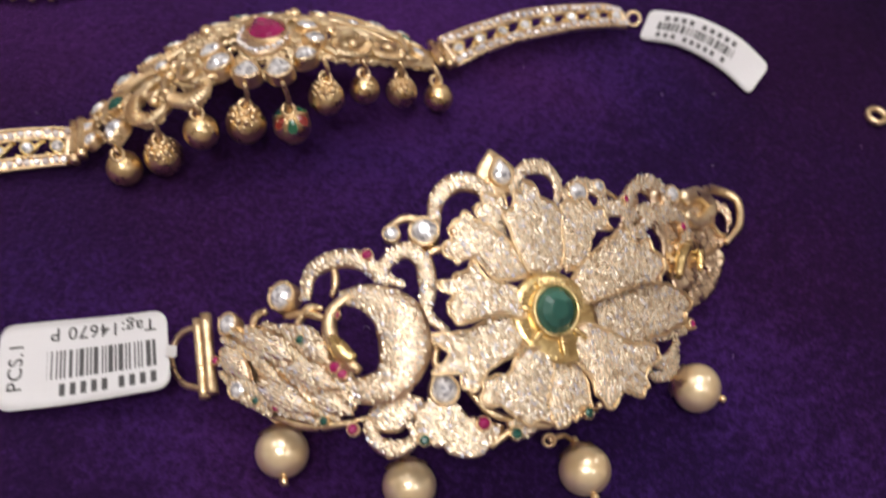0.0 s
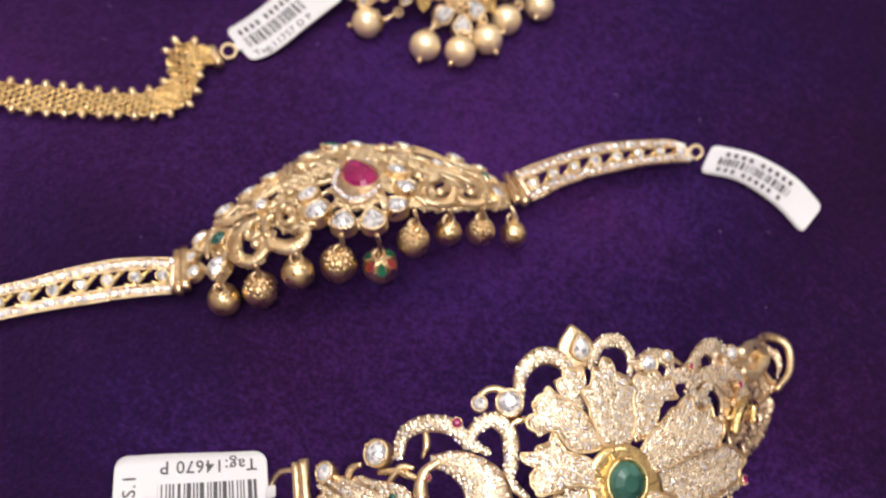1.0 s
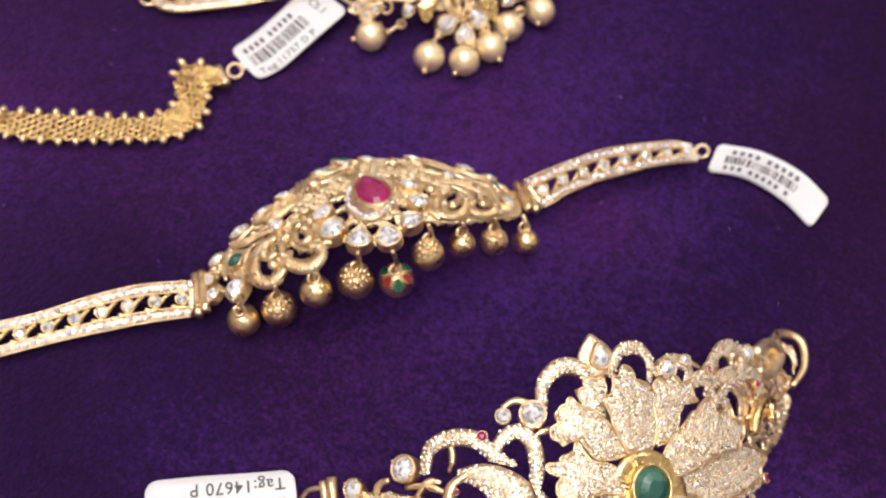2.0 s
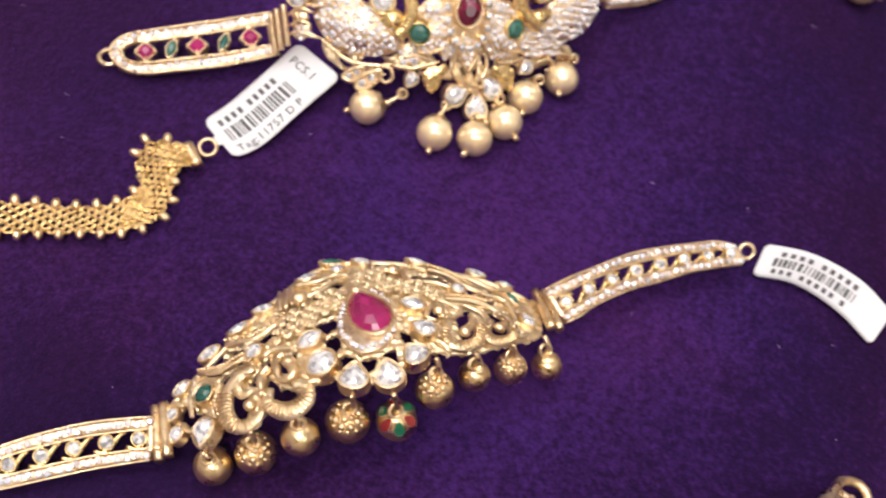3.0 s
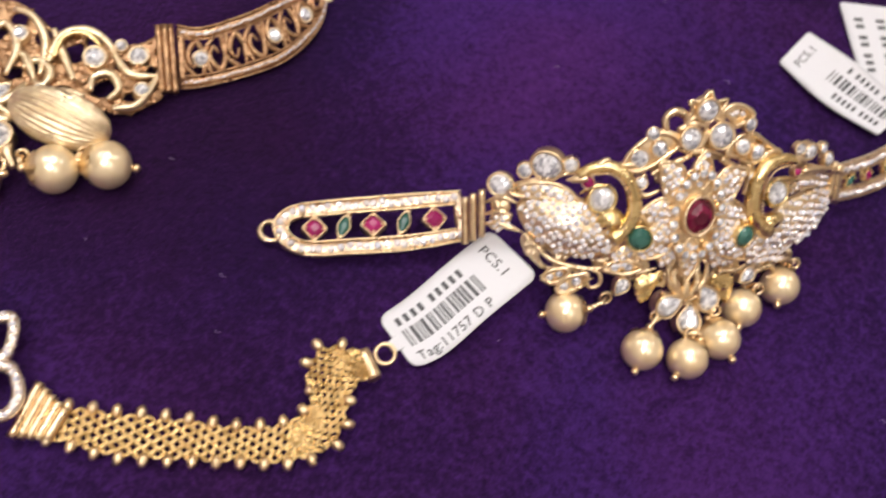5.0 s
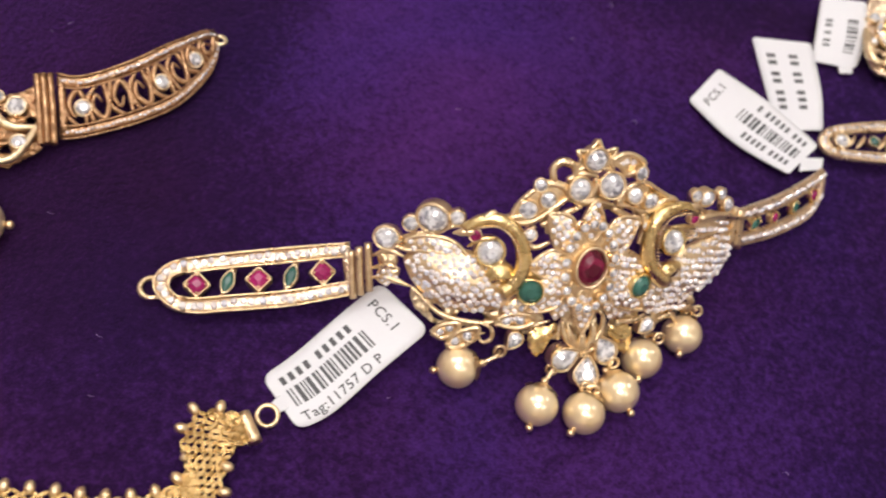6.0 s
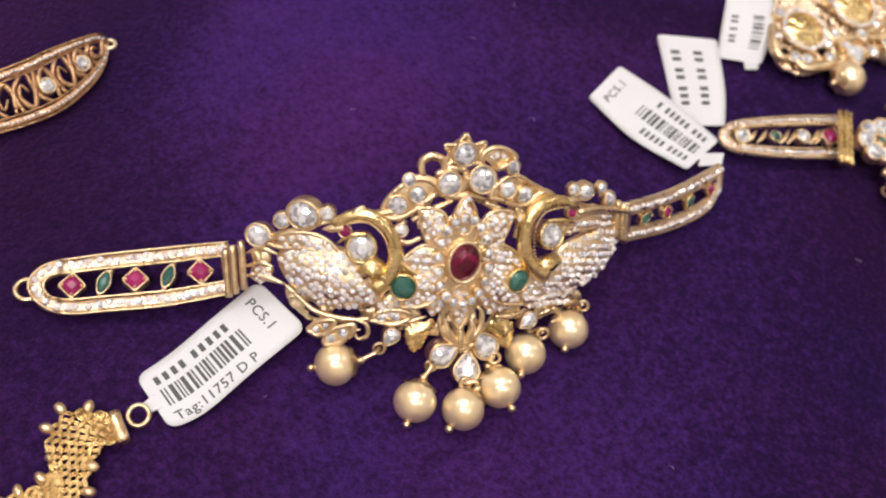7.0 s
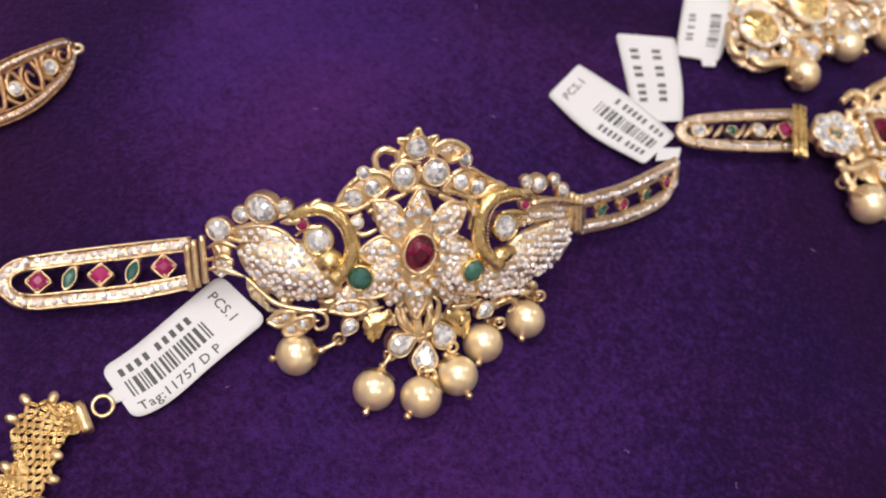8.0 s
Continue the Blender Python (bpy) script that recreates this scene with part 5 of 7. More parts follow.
def ruby_tag():
    tag = thing("price_tag", 55, 178, "white paper price tag with barcode, curled beside the ruby armlet", "tag", "price tags")
    rib = Ribbon([(46.3, 179.5, 0.8), (54.1, 180.0, 1), (62.2, 176.8, 1), (68.5, 172.0, 0.6)], [(47.2, 184.8, 4), (55.5, 184.2, 5.5), (64.2, 182.0, 5), (71.3, 178.3, 3)])
    paper = tag_sheet(tag, rib, 1.2)
    L, W = rib.length, rib.width
    print_blocks(rib, paper, 3, L * 0.72, W * 0.2, W * 0.14, (4, 5))
    print_bars(rib, paper, 2.5, L * 0.72, -W * 0.12, W * 0.13, 12)
    print_blocks(rib, paper, 2.5, L * 0.7, -W * 0.34, W * 0.14, (3, 5, 1))


ruby_tag()


# ---- woven mesh chain with the white flower it hangs from ----
def mesh_chain():
    ch = thing("mesh_chain", -80, 155, "woven gold mesh chain edged with gold beads, folded at its clasp", "chain")
    rib = Ribbon([(-92.0, 145.0, 1.2), (-82.1, 146.0, 1.2), (-74.2, 148.4, 1.2), (-66.3, 151.1, 1.2), (-60.0, 153.5, 1.2), (-55.8, 157.0, 1.5), (-54.8, 161.2, 2), (-55.4, 164.6, 2.5), (-54.9, 167.0, 3), (-53.6, 169.6, 2)],
                 [(-93.0, 148.9, 1.5), (-84.5, 151.0, 1.5), (-76.3, 153.2, 1.5), (-68.0, 155.2, 1.5), (-62.6, 157.8, 1.7), (-60.2, 160.7, 2.2), (-60.0, 163.2, 3), (-62.0, 165.4, 3.5), (-61.3, 170.3, 3.5), (-55.7, 172.2, 2.5)], 120)
    L, W = rib.length, rib.width
    v, f = [], []
    rows, n = 8, int(L / 1.12)
    for lay in range(2):
        for i in range(0 if lay == 0 else int(n * 0.66), n):
            for j in range(rows - lay):
                s = (i + 0.5 * lay + 0.25) * L / n
                t = (j - (rows - 1 - lay) / 2) * W * 0.95 / (rows - 1)
                m = rib.mat(s, t, 0.5 - 0.25 * lay, -36 if (i + j) % 2 else 36) @ Matrix.Rotation(0.3 if (i + j) % 2 else -0.3, 4, "X")
                k = len(v)
                for a in range(10):
                    ca, sa = math.cos(a * 0.6283), math.sin(a * 0.6283)
                    for b in range(5):
                        cb, sb = math.cos(b * 1.2566), math.sin(b * 1.2566)
                        v.append(m @ (Vector(((0.62 + 0.2 * cb) * ca, (0.17 + 0.2 * cb) * sa, 0.28 * sb)) * MM))
                for a in range(10):
                    for b in range(5):
                        a2, b2 = (a + 1) % 10, (b + 1) % 5
                        f.append((k + a * 5 + b, k + a2 * 5 + b, k + a2 * 5 + b2, k + a * 5 + b2))
    woven = link("woven_mesh", mesh_of("woven_mesh", v, f, CHAIN_GOLD), ch)
    tagged(woven, "fine interwoven gold links", kind="stuff")
    bead = sphere_mesh("bead", GOLD, 12, 8)
    step = 3.25
    for i in range(int(L / step)):
        for side in (-1, 1):
            s = (i + (0.5 if side > 0 else 0)) * step + 0.8
            link("bead", bead, ch, rib.mat(s, side * (W / 2 + 0.6), 0.8) @ Matrix.Diagonal((0.78 * MM, 1.08 * MM, 0.8 * MM, 1)))
    # clasp block, ring
    a, b = (-55.9, 172.8, 2.2), (-52.7, 169.3, 2.2)
    scroll("clasp", FLAT, ch, [a, b], 1.0, GOLD, 0, (1, 1), 1.1, n=6, boxy=True)
    x, y, z = (-52.6, 174.0, 1.5)
    wire_ring(FLAT, ch, x, y, 1.5, 0.35, z, lean=20, name="clasp_ring")
    # ribbed end piece
    v, f = [], []
    for k in range(5):
        q = k / 4
        p0, p1 = Vector((-95.5, 143.2, 1.5)), Vector((-91.2, 144.5, 1.5))
        q0, q1 = Vector((-95.2, 151.1, 3)), Vector((-90.4, 149.1, 3))
        sweep(FLAT, [tuple(p0.lerp(p1, q)), tuple(q0.lerp(q1, q))], 0.75, 0.4, (1, 1), 1.3, 8, 8, v, f)
    link("ribbed_end", mesh_of("ribbed_end", v, f, GOLD), ch)


CHAIN_GOLD = gold("chain_gold", (0.80, 0.58, 0.28), (0.52, 0.34, 0.14), 0.28, 0.2)
mesh_chain()


def lace_flower():
    S = C_SHEET
    fl = thing("lace_flower_pendant", -125, 155, "openwork flower pendant of white stone loops round an emerald", "pendant")
    loops = [[(4.5, -4.2), (8.4, -6.1), (10.3, -9.5), (10.2, -12.1), (6.2, -12.0), (4.0, -9.5), (4.3, -6.3), (4.5, -4.2)],
             [(4.7, -1.7), (6.6, -0.1), (10.4, 1.4), (13.1, -1.4), (13.4, -4.2), (11.1, -6.1), (8.0, -4.4), (4.7, -1.7)],
             [(4.1, 6.6), (7.0, 8.1), (8.5, 5.7), (8.9, 2.6), (6.9, 1.8)], [(-9.8, 9.1), (-7.1, 11.9), (-3.7, 12.6), (-0.8, 11.2), (1.1, 8.4)],
             [(-3.1, 5.3), (-1.3, 7.1), (1.2, 8.2), (3.6, 6.9), (5.6, 3.9), (5.7, 0.9), (4.8, -1.6)], [(-2.2, -5.4), (-1.4, -4.3), (0.7, -7.8), (1.5, -10.5), (3.7, -11.7), (2.9, -13.8)], [(-6.8, 3.9), (-4.7, 5.7), (-1.5, 6.7)]]
    for pts in loops:
        scroll("stone_loop", S, fl, pts, 0.95, SILVERY, 0.7, (1, 1), 0.8, 0.5, 34)
    for x, y, r in ((1.3, -5.3, 1.55), (5.7, -6.2, 1.35), (7.4, -2.1, 1.45), (-7.1, 8.1, 1.0), (-2.8, 10.5, 1.0), (-5.8, 5.7, 0.9), (-2.5, 7.9, 0.9)):
        ring = wire_ring(S, fl, x, y, r, 0.75, 0.8, name="stone_ring", mat=SILVERY)
        pave_stones(S, ring, [(x + r * math.cos(i * 0.785), y + r * math.sin(i * 0.785), 1.4) for i in range(8)], 0.48)
    x, y = -5.0, 8.8
    paved_plate("centre_flower", S, fl, [(x + (2.2 + 0.5 * (i % 2)) * math.cos(i * 0.628), y + (2.2 + 0.5 * (i % 2)) * math.sin(i * 0.628)) for i in range(10)], 0.8, 1.0, r=0.5, mat=SILVERY)
    dome = Plate([Vector((*q, 0)) for q in [(-0.6, 0.6), (-1.5, 3.8), (0.1, 5.7), (2.7, 5.7), (4.9, 3.1), (5.2, -0.1), (3.4, -1.8), (1.2, -1.5)]], 2.6, 0.8)
    dome.build("ribbed_dome", S, fl, SILVERY, 0.8, "", 0.16, 6.5, 15)
    for a, b in (((-2.4, 3.6), (-2.0, 6.3)), ((-1.1, 4.5), (-1.0, 6.5))):
        scroll("claw", S, fl, [a, b], 1.0, BROWN, 1.2, (0.6, 0.6), n=8)
    for s, t in ((-3.9, 4.0), (-2.7, 2.2), (-1.9, 0.1), (-1.5, -2.1), (-2.2, -3.7)):
        set_stone(S, fl, s, t, 1.05, PAVE, "round", 0, 1.0, metal=SILVERY)
    set_stone(S, fl, -7.1, 0.2, 3.3, EMERALD, "round", 0, 1.2, 4.0, YELLOW)
    hang_pearl(fl, (-105.1, 131.5, 3.4), 3.3, (-103.6, 128.4, 2), "round golden pearl", (-106.9, 135.0, 3))


SILVERY = gold("pale_rose_gold", (0.90, 0.80, 0.68), (0.82, 0.66, 0.54), 0.28, 0.4)
lace_flower()


# ---- antique armlet with a ribbed bead ----
def antique_armlet():
    S = E_SHEET
    arm = thing("antique_armlet", -110, 215, "antique gold armlet with clear stones, ribbed gold bead and golden pearls", "armlet")
    rib = Ribbon([(-85.8, 235.7, 4), (-87.7, 233.4, 5.5), (-91.2, 228.5, 6), (-95.1, 222.5, 6), (-100.3, 216.6, 6), (-104.1, 215.2, 6)], [(-85.5, 235.8, 3), (-84.1, 229.3, 1.5), (-86.1, 220.8, 1), (-90.8, 214.4, 1), (-97.0, 208.6, 1), (-99.8, 206.3, 1.5)])
    body, st = strap(arm, rib, 0.9, False, 0.26, BROWN)
    L, w = rib.length, rib.width / 2 - 1.6
    for i in range(8):
        k = L * (0.1 + 0.115 * i)
        sg = 1 if i % 2 else -1
        scroll("vine", rib, arm, [(k - 2.2, sg * w), (k - 0.5, -sg * w * 0.8), (k + 1.3, -sg * w * 0.2), (k + 0.6, sg * w * 0.5), (k - 0.3, 0)], 0.5, BROWN, 0.7, (0.8, 0.4), n=22)
        scroll("vine", rib, arm, [(k + 0.2, sg * w), (k + 2.0, sg * w * 0.3), (k + 2.6, -sg * w)], 0.5, BROWN, 0.6, (0.7, 0.7), n=14)
    for k in (0.22, 0.45, 0.88):
        set_stone(rib, arm, L * k, 0.2, 1.25, None, "round", 0, 0.9, metal=ANTIQUE)
    hinge(arm, S, (3.1, -14.5), (1.5, -2.8), BROWN, 3, 1.0)
    x, y, z = (-84.4, 235.2, 3.5)
    wire_ring(FLAT, arm, x, y, 0.9, 0.35, z, name="end_ring", mat=ANTIQUE)
    rim = [(-30.1, 1.8), (-22.8, 0.9), (-19.0, -1.3), (-15.3, -4.0), (-10.9, -3.7), (-6.4, -5.9), (-2.0, -5.2), (1.5, -4.1), (2.8, -12.9), (-0.6, -17.1), (-5.3, -18.7), (-12.3, -17.1), (-17.3, -17.6), (-21.2, -19.6), (-27.1, -19.1)]
    pierced_plate("cast_body", S, arm, rim, [(-7.0, -13.8, 2.2, 1.4, 10), (-12.4, -7.7, 2.2, 1.3, 20), (-4.8, -9.2, 1.0, 0.9, 0), (-18.2, -10.4, 1.2, 1.4, 0), (-17.5, -4.9, 1.3, 0.9, 30), (0.2, -10.3, 0.8, 1.4, 0), (-3.0, -15.1, 1.2, 0.7, 0), (-21.5, -11.9, 1.4, 1.2, 0), (-13.5, -14.5, 1.3, 0.7, 0), (-25.1, -4.3, 1.5, 1.2, 0), (-9.5, -5.6, 1.2, 0.5, 10), (-21.7, -2.1, 1.3, 0.8, 0)], BROWN, -0.4, 0.5, 0.6)
    for s, t, r in ((-9.0, -8.7, 1.7), (-2.2, -7.9, 1.5), (-1.1, -14.4, 1.3), (-5.0, -6.4, 0.9), (-21.0, -5.1, 1.3), (-16.7, -15.9, 1.2)):
        set_stone(S, arm, s, t, r, None, "round", 0, 0.9, metal=ANTIQUE)
    for pts in ([(-16.1, -10.2), (-14.8, -5.3), (-10.9, -4.1), (-7.2, -5.9), (-5.2, -9.2)], [(-22.2, -0.8), (-19.0, -2.2), (-16.9, -6.4), (-17.1, -12.6)], [(-9.1, -15.1), (-8.9, -12.3), (-6.4, -11.5), (-4.8, -14.2), (-6.3, -16.6)], [(-5.3, -18.1), (-1.9, -17.3), (0.4, -13.1), (1.5, -9.7)],
                [(-19.8, -11.7), (-17.9, -9.8), (-15.5, -11.8), (-16.4, -14.7), (-18.2, -13.8)], [(-15.8, -4.0), (-14.2, -7.8), (-11.9, -13.2)], [(-20.9, -16.3), (-17.4, -17.1), (-13.3, -15.6), (-9.8, -16.3)], [(-6.2, -7.8), (-3.3, -11.2), (1.1, -11.3)], [(-21.5, -8.4), (-19.7, -9.4), (-17.8, -13.8)], [(-25.8, -5.4), (-23.4, -3.1), (-21.2, -7.3), (-22.2, -13.1)]):
        scroll("scroll", S, arm, pts, 0.75, ANTIQUE, 0.5, (0.6, 0.5), n=18)
    scroll("bright_rim", S, arm, [(-15.3, -9.6), (-13.9, -5.6), (-10.8, -4.8), (-7.9, -6.9)], 0.5, YELLOW, 1.3, (0.6, 0.6))
    # ribbed bead
    c = Vector((-112.1, 190.4, 6))
    v, f, n, q = [], [], 180, 36
    for i in range(q + 1):
        th = math.pi * i / q
        for j in range(n):
            ph = 2 * math.pi * j / n
            r = 1 + 0.045 * math.cos(28 * ph + 5 * th) + 0.02 * math.cos(11 * ph - 7 * th)
            v.append((c + Vector((8.2 * math.cos(th), 4.3 * r * math.sin(th) * math.cos(ph), 4.3 * r * math.sin(th) * math.sin(ph)))) * MM)
    for i in range(q):
        for j in range(n):
            j2 = (j + 1) % n
            f.append((i * n + j, i * n + j2, (i + 1) * n + j2, (i + 1) * n + j))
    link("ribbed_bead", mesh_of("ribbed_bead", v, f, ANTIQUE), arm)
    for place, pin, hook in (((-109.5, 182.8, 3.9), (-106.2, 184.4, 3.4), (-114.2, 182.6, 5)), ((-102.7, 186.8, 3.9), (-99.3, 188.1, 3.4), (-106.3, 186.8, 5)), ((-119.1, 176.4, 3.9), (-122.4, 174.2, 3.4), (-118.1, 181.4, 5))):
        hang_pearl(arm, place, 3.8, pin, "round golden pearl", hook)
    set_stone(S, arm, -21.8, -25.3, 2.3, None, "round", 20, 1.2, metal=GOLD)
    for s, t, r, ry, a in ((-28.2, -28.6, 1.4, 2.1, 20), (-25.9, -20.8, 1.6, 2.2, 15), (-22.8, -17.3, 1.4, 1.8, -40), (-32.1, -20.0, 1.4, 1.4, 0), (-29.0, -16.4, 1.3, 1.3, 0)):
        set_stone(S, arm, s, t, r, None, "pear", a, 1.0, ry, metal=GOLD)
    for pts in ([(-30.3, -22.0), (-28.2, -24.7), (-25.4, -27.8), (-21.5, -28.4)], [(-34.6, -26.7), (-32.2, -25.0), (-30.2, -22.3), (-29.6, -18.4)], [(-30.2, -22.3), (-29.8, -25.9), (-27.7, -30.7)], [(-30.9, -18.6), (-28.1, -15.7), (-23.1, -18.9), (-20.1, -21.1)], [(-27.1, -23.1), (-24.2, -21.6), (-20.1, -21.7)], [(-20.3, -23.6), (-19.9, -27.8), (-18.6, -30.5)], [(-24.0, -19.6), (-20.6, -17.3), (-19.0, -14.6)]):
        scroll("scroll", S, arm, pts, 1.0, ANTIQUE, 0.4, (0.6, 0.5), n=16)


antique_armlet()


# ---- square-stone armlet with its strap ----
def square_armlet():
    S = F_SHEET
    arm = thing("square_stone_armlet", 60, 268, "gold armlet with a square red stone, clear stone cluster and pearl", "armlet")
    rib = Ribbon([(26.0, 259.1, 2), (37.0, 261.9, 2), (50.7, 267.3, 2)], [(25.0, 264.8, 3), (35.8, 271.0, 3), (49.6, 277.5, 3)])
    body, st = strap(arm, rib, 1.0, True, 0.4)
    L = rib.length
    for k, m, kind in ((0.14, None, "round"), (0.4, EMERALD, "leaf"), (0.62, None, "round"), (0.84, PINK, "square")):
        set_stone(rib, arm, L * k, 0, 1.4 if kind != "leaf" else 1.1, m, kind, 20, 1.0)
    for k in (0.22, 0.3, 0.48, 0.54, 0.72, 0.76):
        scroll("leaf_wire", rib, arm, [(L * k - 1.2, -1.6), (L * k, -0.2), (L * k + 0.9, 1.5)], 0.5, GOLD, 0.7, n=10)
    hinge(arm, S, (-12.2, -0.9), (-9.4, 10.9), rows=3, gap=1.0, mat=YELLOW)
    rim = [(1.7, 12.2), (5.9, 15.9), (11.6, 19.8), (20.3, 22.5), (18.8, 5.6), (9.7, -6.8), (3.7, -6.3), (-0.3, -3.2), (-0.6, 2.0)]
    pierced_plate("cast_body", S, arm, rim, [(3.2, 13.0, 1.0, 0.8, 0), (2.2, -1.2, 1.2, 0.7, 0), (-2.9, -4.0, 0.8, 0.7, 0), (10.0, 15.5, 1.0, 0.6, 30)], GOLD, -0.5, 0.4)
    cs, ct = -3.1, 4.8
    for i in range(7):
        a = 2 * math.pi * i / 7 + 0.4
        set_stone(S, arm, cs + 3.2 * math.cos(a), ct + 3.2 * math.sin(a), 1.75, None, "round", 0, 0.9)
    set_stone(S, arm, cs, ct, 0.8, EMERALD, "round", 0, 1.1)
    qs, qt = 9.3, 5.8
    set_stone(S, arm, qs, qt, 3.4, RUBY, "square", 0, 1.2, metal=GOLD)
    for i in range(24):
        a = 2 * math.pi * i / 24
        k = min(1 / max(abs(math.cos(a)), abs(math.sin(a))), 1.3) * 5.2
        set_stone(S, arm, qs + k * math.cos(a), qt + k * math.sin(a), 0.75, None, "round", 0, 0.8)
    for pts in ([(0.6, 12.8), (3.8, 15.1), (6.6, 13.9), (4.9, 10.3)], [(5.8, 13.1), (10.1, 16.9), (15.3, 19.3)], [(-4.8, -2.1), (-1.5, -3.3), (2.6, -1.8), (5.9, -3.0)], [(-3.4, -1.4), (-3.5, -6.0), (-1.6, -7.8)]):
        scroll("scroll", S, arm, pts, 1.0, GOLD, 0.6, (0.7, 0.5), n=18)
    x, y, z = (59.1, 262.8, 2)
    wire_ring(FLAT, arm, x, y, 1.1, 0.3, z, name="jump_ring")
    hang_pearl(arm, (63.8, 258.0, 3.8), 3.8, (68.5, 256.5, 3), "round golden pearl", (60.9, 264.2, 5))
    set_stone(S, arm, 5.5, -4.3, 1.8, None, "pear", 200, 0.8)


square_armlet()


def strap_tags():
    group = "price tags"
    tag = thing("price_tag", 5, 265, "white paper price tag with barcode lying across another tag", "tag", group)
    rib = Ribbon([(24.9, 260.9, 2.5), (14.1, 265.4, 4), (3.2, 270.8, 3)], [(20.1, 252.2, 1.5), (8.8, 255.0, 1.8), (-0.9, 262.0, 1)])
    paper = tag_sheet(tag, rib, 0.8)
    L, W = rib.length, rib.width
    print_blocks(rib, paper, 1.5, L * 0.5, W * 0.22, W * 0.13, (4, 5))
    print_bars(rib, paper, 1.5, L * 0.62, -W * 0.12, W * 0.12, 21)
    print_blocks(rib, paper, 1.5, L * 0.55, -W * 0.36, W * 0.13, (3, 5, 1))
    print_text(rib, paper, "PCS.1", L * 0.84, W * 0.3, W * 0.22, -90)
    strip = Ribbon([(26.6, 259.2, 1.5), (22.2, 257.1, 1.8)], [(26.5, 256.4, 1.2), (22.1, 253.9, 1.5)], 4)
    tag_sheet(tag, strip, 0.3, "tie_strip")
    tag = thing("price_tag", 20, 280, "white paper price tag with small print, curled up on the velvet", "tag", group)
    rib = Ribbon([(26.1, 266.4, 1.2), (24.6, 275.4, 2), (21.6, 288.3, 1.5)], [(16.9, 262.8, 0.8), (14.0, 272.1, 0.5), (9.4, 284.9, 0.8)])
    paper = tag_sheet(tag, rib, 0.8)
    L, W = rib.length, rib.width
    for k in (0.18, -0.2):
        print_blocks(rib, paper, L * 0.2, L * 0.85, W * k, W * 0.15, (3, 2, 2))
    tag = thing("price_tag", 35, 290, "white paper price tag, rolled and blurred print, beside a coin armlet", "tag", group)
    rib = Ribbon([(31.7, 286.2, 1), (32.0, 292.8, 4), (30.6, 300.8, 6)], [(22.5, 284.1, 1), (21.9, 290.6, 2.5), (21.2, 298.4, 5)])
    paper = tag_sheet(tag, rib, 1.0)
    L, W = rib.length, rib.width
    print_bars(rib, paper, L * 0.2, L * 0.7, -W * 0.32, -W * 0.1, 33)
    print_blocks(rib, paper, L * 0.25, L * 0.7, W * 0.2, W * 0.14, (2, 1, 2))
    strip = Ribbon([(27.7, 286.1, 1), (28.5, 283.6, 0.8)], [(31.1, 286.9, 1), (31.2, 284.8, 0.8)], 4)
    tag_sheet(tag, strip, 0.3, "tie_strip")


strap_tags()


